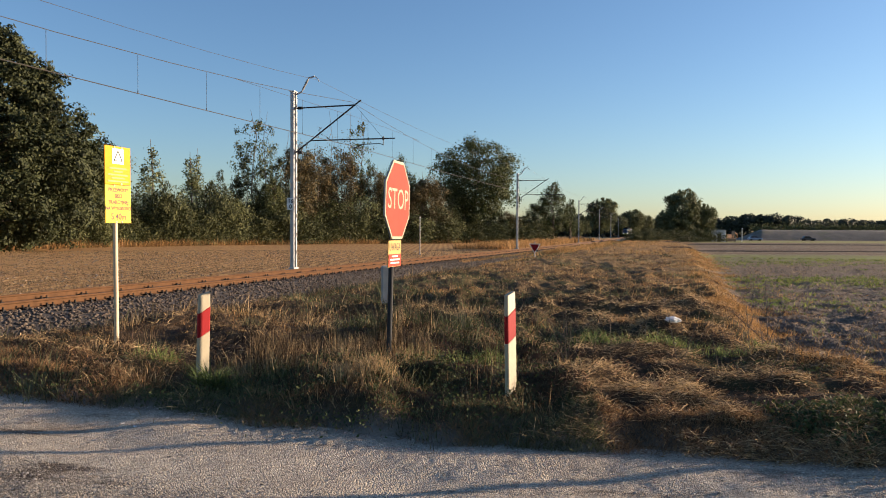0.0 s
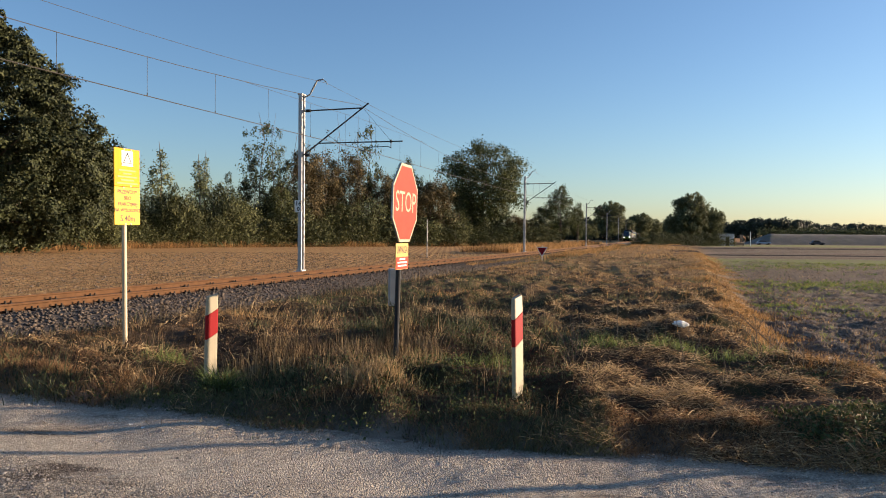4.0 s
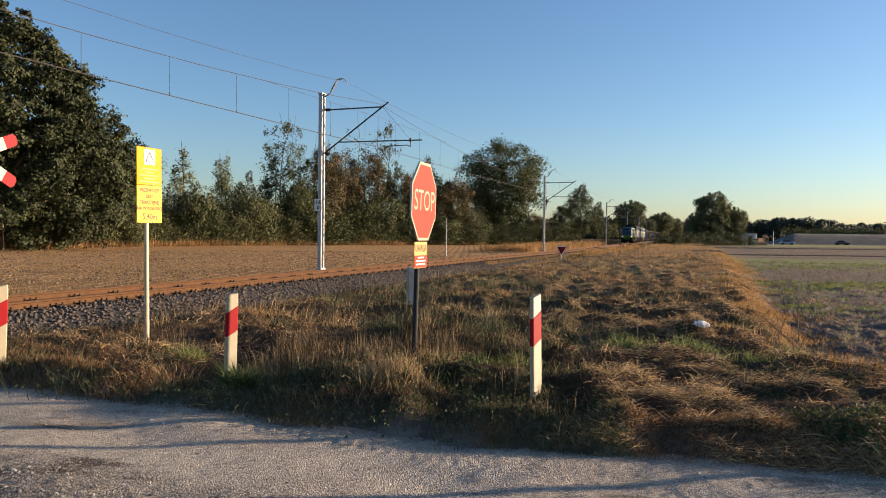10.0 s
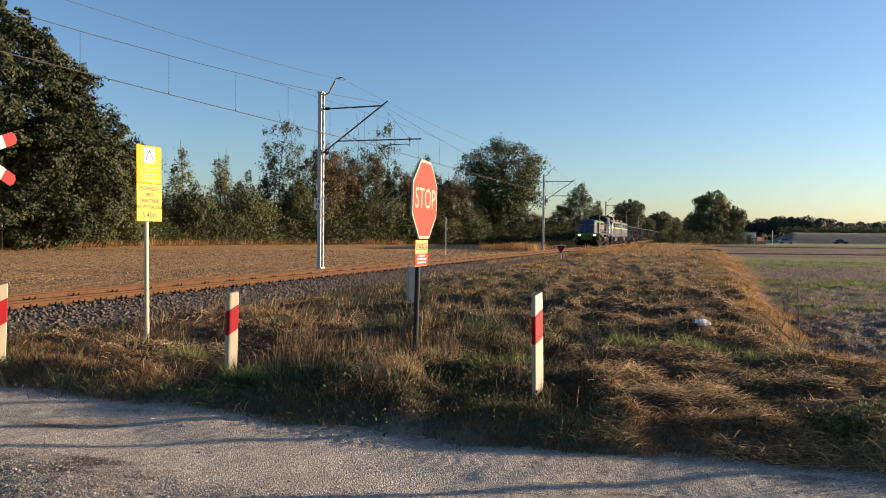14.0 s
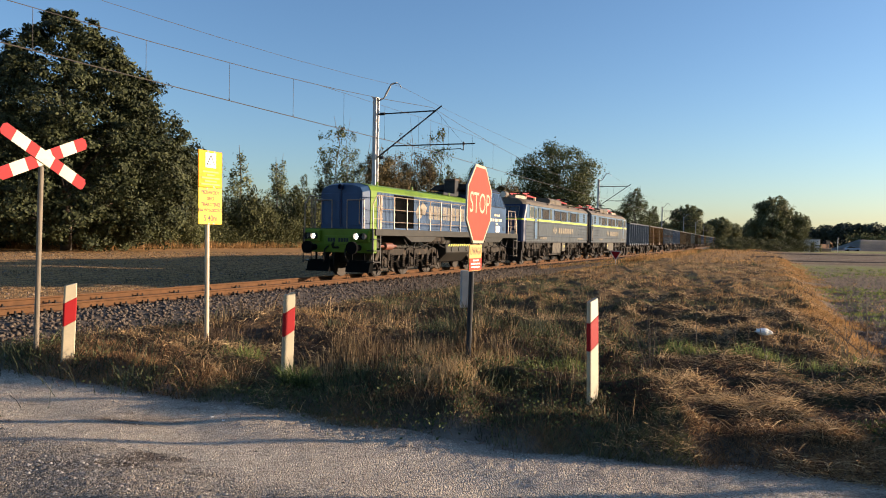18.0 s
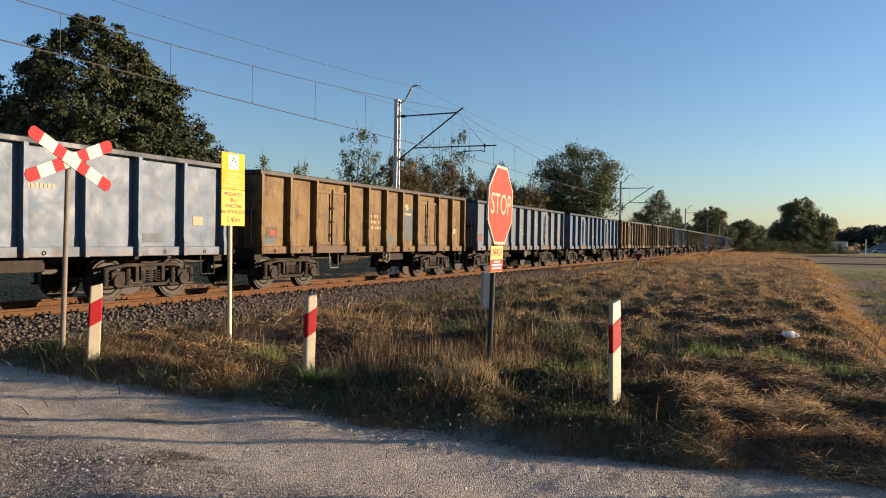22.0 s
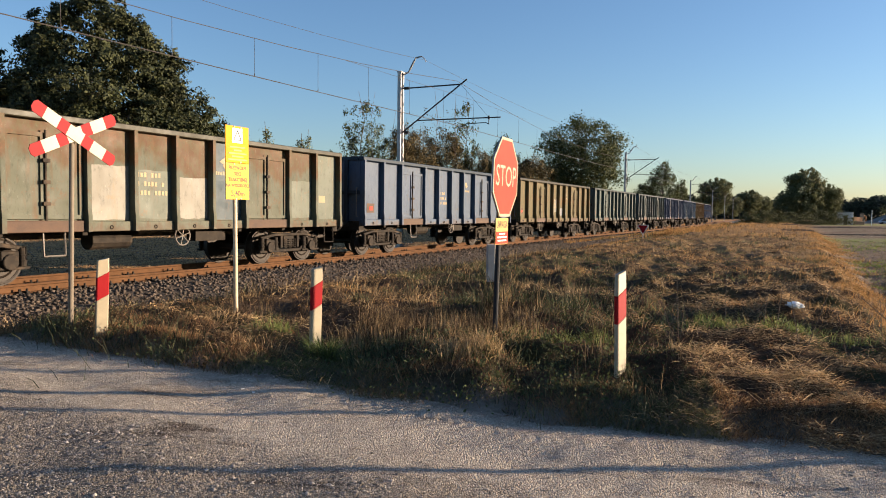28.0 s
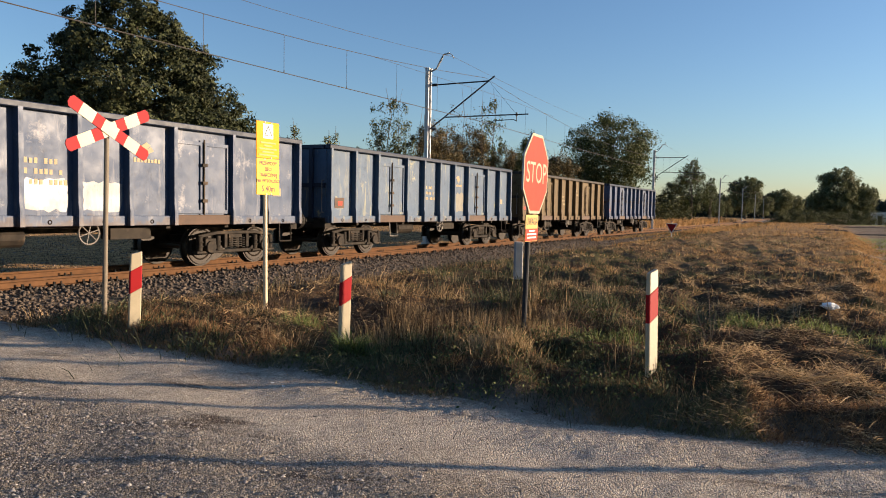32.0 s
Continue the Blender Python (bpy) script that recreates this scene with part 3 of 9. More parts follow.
def build_track():
    ss = stations(S_NEAR, 70, 5) + stations(76, S_FAR, 8)
    bm = bmesh.new()
    sweep(bm, [(-3.7, -0.42), (-1.75, -0.13), (1.75, -0.13), (2.9, -0.42)], ss)
    bed = part("track_bed", bm, mat("crushed_stone_ballast", (0.08, 0.058, 0.04), (0.028, 0.021, 0.016), 0.95, 0, 6, 22, 1.0, 0.05, c3=(0.13, 0.09, 0.055)))
    tagged(bed, "grey-brown crushed stone ballast bed", "ballast", kind="structure")
    track = thing("railway_track", "single railway track with rusty rails on concrete sleepers", "railway track")
    for side in (-1, 1):
        c = side * 0.7535
        pr = [(-0.07, -0.172), (0.07, -0.172), (0.07, -0.160), (0.012, -0.145), (0.012, -0.05), (0.036, -0.035), (0.036, -0.008), (0.028, 0), (-0.028, 0), (-0.036, -0.008), (-0.036, -0.035), (-0.012, -0.05), (-0.012, -0.145), (-0.07, -0.160)]
        bm = bmesh.new()
        sweep(bm, [(c + p, RAIL + z) for p, z in pr], ss)
        part("rail", bm, M["rail"], track, "rust-brown rail")
        bm = bmesh.new()
        sweep(bm, [(c - 0.027, RAIL - 0.004), (c + 0.027, RAIL - 0.004), (c + 0.022, RAIL + 0.003), (c - 0.022, RAIL + 0.003)], ss)
        part("rail_head", bm, M["railhead"], track, "worn bright running band")
    bm = bmesh.new()
    box(bm, -0.13, 0.13, -1.28, 1.28, -0.39, -0.185)
    me = finish("sleeper", bm, 0.02)
    bm = bmesh.new()
    for dx in (-0.075, 0.075):
        box(bm, dx - 0.03, dx + 0.03, -0.16, -0.04, -0.185, -0.13)
        rod(bm, (dx, -0.12, -0.185), (dx, -0.12, -0.08), 0.02, 6)
        box(bm, dx - 0.03, dx + 0.03, 0.04, 0.16, -0.185, -0.10)
    clip = finish("fastening", bm)
    for i in range(170):
        s = 5.0 + 0.62 * i
        put("sleeper", me, M["concrete"], track, m=on_track(s))
        put("fastening", clip, M["black"], track, m=on_track(s) @ pose(0, -0.7535, 0))
        if i % 2 == 0:
            put("fastening", clip, M["black"], track, m=on_track(s) @ pose(0, 0.7535, 0))
    k = 34000
    s = 4 + 60 * RNG.random(k) ** 1.6
    du = RNG.uniform(-3.7, 2.2, k)
    z = np.where(du < -1.75, -0.13 - (-1.75 - du) / 1.95 * 0.29, -0.13)
    ok = (np.abs(np.abs(du) - 0.7535) > 0.12)
    s, du, z = s[ok], du[ok], z[ok]
    u = AXIS + du
    P = np.stack([-DY * u + DX * s, DX * u + DY * s, z + RNG.uniform(-0.02, 0.02, len(z))], -1)
    lumps("ballast_stones", P, RNG.uniform(0.02, 0.05, len(s)), M["stone"], "loose crushed ballast stones beside the rails", "ballast", 0.8)


build_track()

# ---- overhead line ----
POLES = [-18.5, 29.5, 77.1, 141.0, 197.0, 252.0, 308.0]
POLE_U = 17.05 - AXIS


def build_mast():
    mast = thing("catenary_mast", "grey galvanised steel mast carrying the overhead line", "catenary mast", "masts along the track")
    h = 8.15
    for dx in (-0.12, 0.12):
        bm = bmesh.new()
        prism(bm, [(dx - 0.03, -0.09), (dx + 0.03, -0.09), (dx + 0.03, 0.09), (dx - 0.03, 0.09)], -0.1, h, "z")
        part("upright", bm, M["steel"], mast)
    z, k = 0.4, 1
    while z < h - 0.4:
        bm = bmesh.new()
        for yy in (-0.095, 0.095):
            rod(bm, (-0.12 * k, yy, z), (0.12 * k, yy, z + 0.42), 0.016, 5)
        part("lacing", bm, M["steel"], mast)
        z, k = z + 0.42, -k
    bm = bmesh.new()
    box(bm, -0.3, 0.3, -0.3, 0.3, -0.5, 0.06)
    part("foundation", bm, M["concrete"], mast, "concrete foundation block", 0.04)
    bm = bmesh.new()
    box(bm, -0.2, 0.2, -0.15, 0.15, 0.06, 0.14)
    part("base_plate", bm, M["steel"], mast)
    bm = bmesh.new()
    box(bm, -0.17, 0.17, -0.12, 0.12, h, h + 0.05)
    part("mast_cap", bm, M["steel"], mast)
    # towards the track is -y
    bm = bmesh.new()
    tube(bm, [(0, -0.08, h - 0.12), (0, -0.3, h - 0.05), (0, -0.42, h + 0.02), (0, -0.78, h + 0.62), (0, -1.08, h + 0.66)], 0.035)
    rod(bm, (0, -0.48, h + 0.12), (0, -0.72, h + 0.52), 0.05, 6)
    tube(bm, [(0, -1.08, h + 0.66), (0, -1.25, h + 0.52), (0, -1.3, h + 0.4)], 0.02, 5)
    part("feeder_bracket", bm, M["steel"], mast, "bent steel bracket with an insulator")
    bm = bmesh.new()
    rod(bm, (0, -0.1, 7.42), (0, -3.1, 7.42), 0.032)
    part("top_tube", bm, M["dark"], mast, "dark cantilever tube")
    bm = bmesh.new()
    rod(bm, (0, -0.1, 5.4), (0, -3.36, 7.62), 0.035)
    part("strut", bm, M["dark"], mast, "dark slanting cantilever tube")
    bm = bmesh.new()
    rod(bm, (0, -0.85, 5.92), (0, -5.0, 5.88), 0.028)
    tube(bm, [(0, -4.45, 5.98), (0, -4.45, 5.6), (0, -4.3, 5.68), (0, -3.35, 5.66), (0, -3.2, 5.55), (0, -2.95, 5.52)], 0.018)
    rod(bm, (0, -4.45, 5.82), (0, -4.45, 5.96), 0.045, 6)
    part("registration_arm", bm, M["dark"], mast)
    for zz in (7.42, 5.4):
        bm = bmesh.new()
        for i in range(5):
            rod(bm, (0, -0.22 - 0.05 * i, zz), (0, -0.245 - 0.05 * i, zz), 0.07, 10)
        part("insulator", bm, M["dark"], mast)
    bm = bmesh.new()
    tube(bm, [(0, -3.1, 7.4), (0, -4.4, 5.95)], 0.008, 4)
    part("stay_wire", bm, M["wire"], mast)
    return mast


def mast_pose(s):
    x, y = at(AXIS + POLE_U, s)
    return pose(x, y, -0.22, 0, 0, 90 - 18.4 + math.degrees(bend(s)[1]))


mast = build_mast()
mast.matrix_basis = mast_pose(POLES[1])
for s in POLES[:1] + POLES[2:]:
    copy_thing(mast, mast_pose(s))


def text(name, body, size, material, parent, m, label="", squeeze=1.0, bold=0.0):
    cu = bpy.data.curves.new(name, "FONT")
    cu.body, cu.size, cu.align_x, cu.align_y, cu.offset = body, size, "CENTER", "CENTER", bold
    cu.resolution_u = 3
    tmp = new(name, cu)
    deps = bpy.context.evaluated_depsgraph_get()
    deps.update()
    me = bpy.data.meshes.new_from_object(tmp.evaluated_get(deps))
    bpy.data.objects.remove(tmp)
    me.transform(Matrix.Diagonal((squeeze, 1, 1, 1)))
    me.materials.clear()
    return put(name, me, material, parent, label, m)


M["ink"] = mat("black_print", (0.02, 0.02, 0.02), (0.03, 0.03, 0.03), 0.6, 0, 5, 40, 0)


def mast_plate():
    plate = tagged(new("kilometre_plate"), "small white kilometre plate with black numerals", "sign")
    plate.matrix_basis = mast_pose(POLES[1]) @ pose(-0.17, 0.06, 3.05) @ pose(0, 0, 0, 90, 0, -72)
    bm = bmesh.new()
    box(bm, -0.17, 0.17, -0.27, 0.27, -0.01, 0.01)
    part("board", bm, M["white"], plate, bevel=0.004)
    text("numeral", "16", 0.26, M["ink"], plate, pose(0, 0.12, 0.013), bold=0.008)
    text("numeral", "0", 0.26, M["ink"], plate, pose(0, -0.13, 0.013), bold=0.008)


mast_plate()


def build_wires():
    line = thing("overhead_line", "overhead line with droppers between contact and carrying wires", "overhead line")

    def p(u, s, z):
        x, y = at(u, s)
        return Vector((x, y, z))
    carry, feed, contact = [], [], []
    ends = [-66.5] + POLES + [364.0]

    def hang(a, b, s):
        """Heights of the carrying, contact and feeder wire between the masts at a and b."""
        t = (s - a) / (b - a)
        sag = 4 * t * (1 - t)
        return 7.35 - 1.25 * sag, 5.4 - 0.14 * sag, 8.4 - (1.1 if a < 29 else 0.55) * sag
    for a, b in zip(ends, ends[1:]):
        for i in range(12):
            s = a + (b - a) * i / 12
            c, k, f = hang(a, b, s)
            carry.append(p(AXIS, s, c))
            contact.append(p(AXIS, s, k))
            feed.append(p(AXIS + POLE_U - 1.28, s, f))

    def wire(name, pts, r):
        bm = bmesh.new()
        rings = []
        for v in pts:
            rings.append([bm.verts.new(v + Vector((DY * r * dx, -DX * r * dx, r * dz))) for dx, dz in ((1, 0), (0, 1), (-1, 0), (0, -1))])
        for c, d in zip(rings, rings[1:]):
            for i in range(4):
                bm.faces.new((c[i], c[(i + 1) % 4], d[(i + 1) % 4], d[i]))
        part(name, bm, M["wire"], line)
    wire("carrying_wire", carry, 0.0095)
    wire("contact_wire", contact, 0.0125)
    wire("feeder_wire", feed, 0.007)
    for a, b in list(zip(ends, ends[1:]))[1:5]:
        n = int((b - a) / 2.99)
        for i in range(n):
            s = a + 1.8 + 2.99 * i
            c, k, f = hang(a, b, s)
            # near a mast the dropper hangs from the slack stitch wire
            near = min(s - a, b - s)
            if near < 8.5:
                c = hang(a, b, a + 8.5)[0] + 0.12 * (1 - near / 8.5)
            bm = bmesh.new()
            rod(bm, p(AXIS, s, c), p(AXIS, s, k), 0.006, 4)
            rod(bm, p(AXIS, s, k), p(AXIS, s, k + 0.08), 0.014, 5)
            part("dropper", bm, M["wire"], line)
        if b < 300:
            low0, low1 = hang(a, b, b - 8.8)[0], hang(b, b + 56, b + 8.8)[0]
            wire("stitch_wire", [p(AXIS, b - 8.8, low0), p(AXIS, b - 4, low0 + 0.06), p(AXIS, b, 0.5 * (low0 + low1) + 0.1), p(AXIS, b + 4, low1 + 0.06), p(AXIS, b + 8.8, low1)], 0.006)


build_wires()


# ---- signs and posts by the crossing ----
def ground_z(x, y):
    return float(height(np.array([x]), np.array([y]))[0])


def bollard(x, y, z, lean_x, lean_y, turn, label):
    """z: where it leaves the grass."""
    ob = thing("bollard", label, "bollard", "red and white bollards by the road")
    ob.matrix_basis = pose(x, y, z, lean_x, lean_y) @ pose(0, 0, 0, 0, 0, turn)
    prof = [(-0.055, -0.022), (0.055, -0.022), (0.062, -0.014), (0.062, 0.014), (0.055, 0.022), (-0.055, 0.022), (-0.062, 0.014), (-0.062, -0.014)]
    for name, a, b, k, m in (("lower_post", -0.55, 0.43, 1.0, "bollard"), ("red_band", 0.43, 0.67, 1.012, "red"), ("top", 0.67, 0.835, 1.0, "bollard")):
        bm = bmesh.new()
        prism(bm, [(px * k, py * k) for px, py in prof], a, b, "z")
        for v in bm.verts:
            if 0.4 < v.co.z < 0.7:
                v.co.z += 0.55 * v.co.x
        if name == "top":
            for v in bm.verts:
                if v.co.z > 0.8:
                    v.co.z += 0.25 * v.co.x
                    v.co.x, v.co.y = v.co.x * 0.93, v.co.y * 0.93
        part(name, bm, M[m], ob, bevel=0.004)
    return ob


bollard(0.60, 6.32, 0.19, 0, -1.2, 48, "white plastic bollard with a red band, leaning in dry grass")
bollard(-2.365, 7.13, 0.107, 0, 1.2, 48, "white plastic bollard with a red band beside a tuft of grass")
bollard(-4.67, 7.04, 0.15, 0, 2.0, 48, "white plastic bollard with a red band next to the crossing sign")


def plate_pose(x, y, z, dx, dy):
    """A board that stands upright; its local x runs along (dx, dy), its z is the face."""
    d = Vector((dx, dy, 0)).normalized()
    nrm = d.cross(Vector((0, 0, 1)))
    m = Matrix((d, Vector((0, 0, 1)), nrm)).transposed().to_4x4()
    return Matrix.Translation((x, y, z)) @ m


def ring_board(bm, outline, z0, z1):
    prism(bm, outline, z0, z1, "z")


def octagon(r):
    return [(r * math.cos(math.pi / 8 + i * math.pi / 4) / math.cos(math.pi / 8), r * math.sin(math.pi / 8 + i * math.pi / 4) / math.cos(math.pi / 8)) for i in range(8)]


M["plate_yellow"] = mat("amber_plate", (0.5, 0.3, 0.07), (0.44, 0.26, 0.06), 0.6)


def stop_sign():
    x, y = -0.555, 7.5
    ob = thing("stop_sign", "red octagonal stop sign on a dark post with warning plate", "road sign", m=pose(x, y, 0.3, 0, 1.2))
    f = plate_pose(0, 0, 0, 0.252, 0.968)
    zc = 1.55 + (411 - 354) * 7.5 / 1285 - 0.3
    face = f @ pose(0, zc, 0.05)
    bm = bmesh.new()
    rod(bm, (0, 0, -0.6), (0, 0, zc + 0.3), 0.027, 12)
    part("post", bm, M["dark"], ob, "dark painted steel post", smooth=False)
    bm = bmesh.new()
    ring_board(bm, octagon(0.4), -0.008, 0.008)
    part("back_board", bm, M["steel"], ob, m=face)
    bm = bmesh.new()
    ring_board(bm, octagon(0.398), 0.008, 0.010)
    part("white_border", bm, M["bollard"], ob, m=face)
    bm = bmesh.new()
    ring_board(bm, octagon(0.372), 0.010, 0.0125)
    part("red_face", bm, M["orange_red"], ob, m=face)
    text("stop_word", "STOP", 0.30, M["bollard"], ob, face @ pose(0, 0.0, 0.0135), "white word on the red face", 0.94, 0.0)
    bm = bmesh.new()
    rod(bm, (0.02, 0.15, -0.035), (0.02, -0.15, -0.035), 0.02, 6)
    part("clamp", bm, M["steel"], ob, m=face)
    low = f @ pose(0, zc - 0.4 - 0.15, 0.032)
    for name, y0, y1, w, m, zz in (("warning_plate", -0.135, 0.135, 0.20, "plate_yellow", 0), ("red_field", -0.13, -0.005, 0.194, "orange_red", 0.004)):
        bm = bmesh.new()
        box(bm, -w, w, y0, y1, -0.004 + zz, 0.004 + zz)
        part(name, bm, M[m], ob, m=low)
    text("warning_word", "UWAGA", 0.11, M["ink"], ob, low @ pose(0, 0.065, 0.006), squeeze=0.85)
    for i, w in enumerate((0.09, 0.15, 0.14)):
        bm = bmesh.new()
        box(bm, -w, w, -0.035 - 0.034 * i, -0.02 - 0.034 * i, 0.008, 0.0095)
        part("text_bar", bm, M["white"], ob, m=low)


stop_sign()


M["sign_print"] = mat("brown_black_print", (0.1, 0.03, 0.012), (0.07, 0.022, 0.01), 0.6, 0, 5, 40, 0)


def yellow_sign():
    x, y = -3.87, 8.6
    ob = thing("height_warning_sign", "tall yellow overhead-line warning board on a pale post", "road sign", m=pose(x, y, 0.17, 0, -0.5))
    f = plate_pose(0, 0, 0, MX, MY)
    zt = 2.374
    bm = bmesh.new()
    rod(bm, (0, 0, -0.6), (0, 0, zt - 0.1), 0.027, 12)
    part("post", bm, M["pale_post"], ob, "pale painted steel post")
    c = f @ pose(0, zt - 0.45, 0.045) @ Matrix.Scale(1.06, 4)
    bm = bmesh.new()
    box(bm, -0.195, 0.195, -0.425, -0.004, -0.006, 0.006)
    part("board", bm, mat("lemon_yellow_film", (0.72, 0.42, 0.012), (0.66, 0.38, 0.012), 0.5, 0, 5, 50, 0.05, spec=0.25), ob, "lower lemon-yellow board", m=c, bevel=0.003)
    bm = bmesh.new()
    box(bm, -0.195, 0.195, 0.0, 0.425, -0.006, 0.006)
    part("board", bm, M["yellow"], ob, "upper orange-yellow board", m=c, bevel=0.003)
    for bx, by in ((-0.05, 0.415), (0.06, 0.41), (-0.06, -0.012), (0.05, 0.008), (-0.03, -0.418), (0.05, -0.415)):
        bm = bmesh.new()
        rod(bm, (bx, by, 0.004), (bx, by, 0.011), 0.012, 8)
        part("rivet", bm, M["bollard"], ob, m=c)
    bm = bmesh.new()
    box(bm, -0.085, 0.085, 0.23, 0.40, 0.006, 0.0085)
    part("pictogram_field", bm, M["white"], ob, m=c)
    bm = bmesh.new()
    for p, q in (((-0.06, 0.265), (0.06, 0.265)), ((0.06, 0.265), (0, 0.375)), ((0, 0.375), (-0.06, 0.265))):
        rod(bm, (*p, 0.009), (*q, 0.009), 0.006, 4)
    part("triangle", bm, M["ink"], ob, m=c)
    orange = mat("orange_print", (0.6, 0.2, 0.004), (0.55, 0.18, 0.004), 0.5)
    for i, w in enumerate((0.13, 0.07, 0.15, 0.1, 0.16)):
        bm = bmesh.new()
        box(bm, -w, w, 0.172 - 0.036 * i, 0.19 - 0.036 * i, 0.006, 0.008)
        part("text_bar", bm, orange, ob, m=c)
    for i, (word, size) in enumerate((("PRZEWODY", 0.06), ("SIECI", 0.058), ("TRAKCYJNEJ", 0.06), ("NA WYSOKOŚCI", 0.055), ("5,40m", 0.1))):
        text("word", word, size, M["sign_print"], ob, c @ pose(0, -0.06 - 0.068 * i - (0.025 if i == 4 else 0), 0.0085), squeeze=0.92, bold=0.0012)
    return ob


yellow_sign()


def crossing_sign():
    x, y = -5.26, 7.38
    ob = thing("crossing_sign", "red and white diagonal cross on a grey steel post", "road sign", m=pose(x, y, 0.2, 0, 1.2))
    f = plate_pose(0, 0, 0, MX, MY)
    zc = 2.32 - 0.2
    bm = bmesh.new()
    rod(bm, (0, 0, -0.6), (0, 0, zc + 0.05), 0.027, 12)
    part("post", bm, M["dull_post"], ob, "dull grey-brown steel post")
    L, W = 0.565, 0.068
    for k, tilt in ((0, 24), (1, -28)):
        face = f @ pose(0, zc, 0.045 + 0.012 * k) @ pose(0, 0, 0, 0, 0, tilt)
        edges = [-L, -0.41, -0.225, 0.225, 0.41, L]
        for i, (a, b) in enumerate(zip(edges, edges[1:])):
            red = i in (0, 4)
            cells = [(a, b, red)]
            if i in (1, 3):
                cells = [(a, b, False)]
            if i == 2:
                cells = [(a, -0.1, True), (-0.1, 0.1, False), (0.1, b, True)]
            for p, q, r in cells:
                bm = bmesh.new()
                if p == -L:
                    prof = [(p, -W * 0.45), (p + 0.03, -W), (q, -W), (q, W), (p + 0.03, W), (p, W * 0.45)]
                elif q == L:
                    prof = [(p, -W), (q - 0.03, -W), (q, -W * 0.45), (q, W * 0.45), (q - 0.03, W), (p, W)]
                else:
                    prof = [(p, -W), (q, -W), (q, W), (p, W)]
                prism(bm, prof, -0.005, 0.005, "z")
                part("red_panel" if r else "white_panel", bm, M["red" if r else "bollard"], ob, m=face)
    return ob


crossing_sign()


def small_things():
    # grey concrete marker post in the grass
    ob = thing("marker_post", "weathered grey concrete marker post in the grass", "post", m=pose(-1.08, 13.7, 0.1, 0, 0, 15))
    bm = bmesh.new()
    box(bm, -0.075, 0.075, -0.075, 0.075, -0.3, 0.82)
    part("shaft", bm, M["concrete"], ob, bevel=0.012)
    # triangular track sign
    x, y = at(9.1, 46.0)
    ob = thing("triangle_sign", "red triangle sign with a white rim on a short post", "railway sign", m=pose(x, y, 0.0))
    f = plate_pose(0, 0, 0, DY, -DX) @ pose(0, 0.66, 0.04)
    bm = bmesh.new()
    rod(bm, (0, 0, -0.3), (0, 0, 1.0), 0.03, 8)
    part("post", bm, M["steel"], ob)
    for name, r, z0, m in (("rim", 0.42, 0.0, "white"), ("face", 0.35, 0.008, "red")):
        bm = bmesh.new()
        prism(bm, [(r * math.cos(a), r * math.sin(a)) for a in (radians(-90), radians(30), radians(150))], z0, z0 + 0.006, "z")
        part(name, bm, M[m], ob, m=f)
    # thin pole beyond the track
    x, y = at(21, 57)
    ob = thing("marker_pole", "thin pale pole standing in the stubble field", "pole", m=pose(x, y, -0.3))
    bm = bmesh.new()
    rod(bm, (0, 0, -0.3), (0, 0, 3.2), 0.035, 8)
    part("shaft", bm, M["steel"], ob)


small_things()


# ---- trees and woods ----
def leaf_cards(C, size, aspect=0.6, seed=0, facing=None):
    """Small four-cornered leaves at the points C, each turned its own way or, with facing, about that way."""
    r = np.random.default_rng(seed)
    k = len(C)
    a = r.normal(size=(k, 3))
    if facing is not None:
        a = np.cross(facing, a)
    a /= np.linalg.norm(a, axis=1, keepdims=True)
    b = np.cross(a, r.normal(size=(k, 3)) if facing is None else facing)
    b /= np.linalg.norm(b, axis=1, keepdims=True)
    s = (size * r.uniform(0.6, 1.3, k))[:, None]
    v = np.stack([C - a * s, C + b * s * aspect, C + a * s, C - b * s * aspect], 1).reshape(-1, 3)
    f = np.arange(4 * k).reshape(k, 4)
    return v, f


DOME = ((0, 0.6), (0.2, 0.95), (0.45, 1.0), (0.7, 0.8), (0.88, 0.5), (1, 0.12))
BROAD = ((0, 0.62), (0.12, 0.92), (0.32, 1.0), (0.52, 0.86), (0.72, 0.62), (0.88, 0.38), (1, 0.1))
ROUND = ((0, 0.28), (0.12, 0.64), (0.3, 0.88), (0.55, 1.0), (0.8, 0.94), (0.93, 0.74), (1, 0.4))
SPIRE = ((0, 0.7), (0.15, 1.0), (0.4, 0.72), (0.65, 0.42), (0.85, 0.22), (1, 0.06))
SHRUB = ((0, 1.0), (0.3, 1.0), (0.6, 0.85), (0.85, 0.5), (1, 0.2))


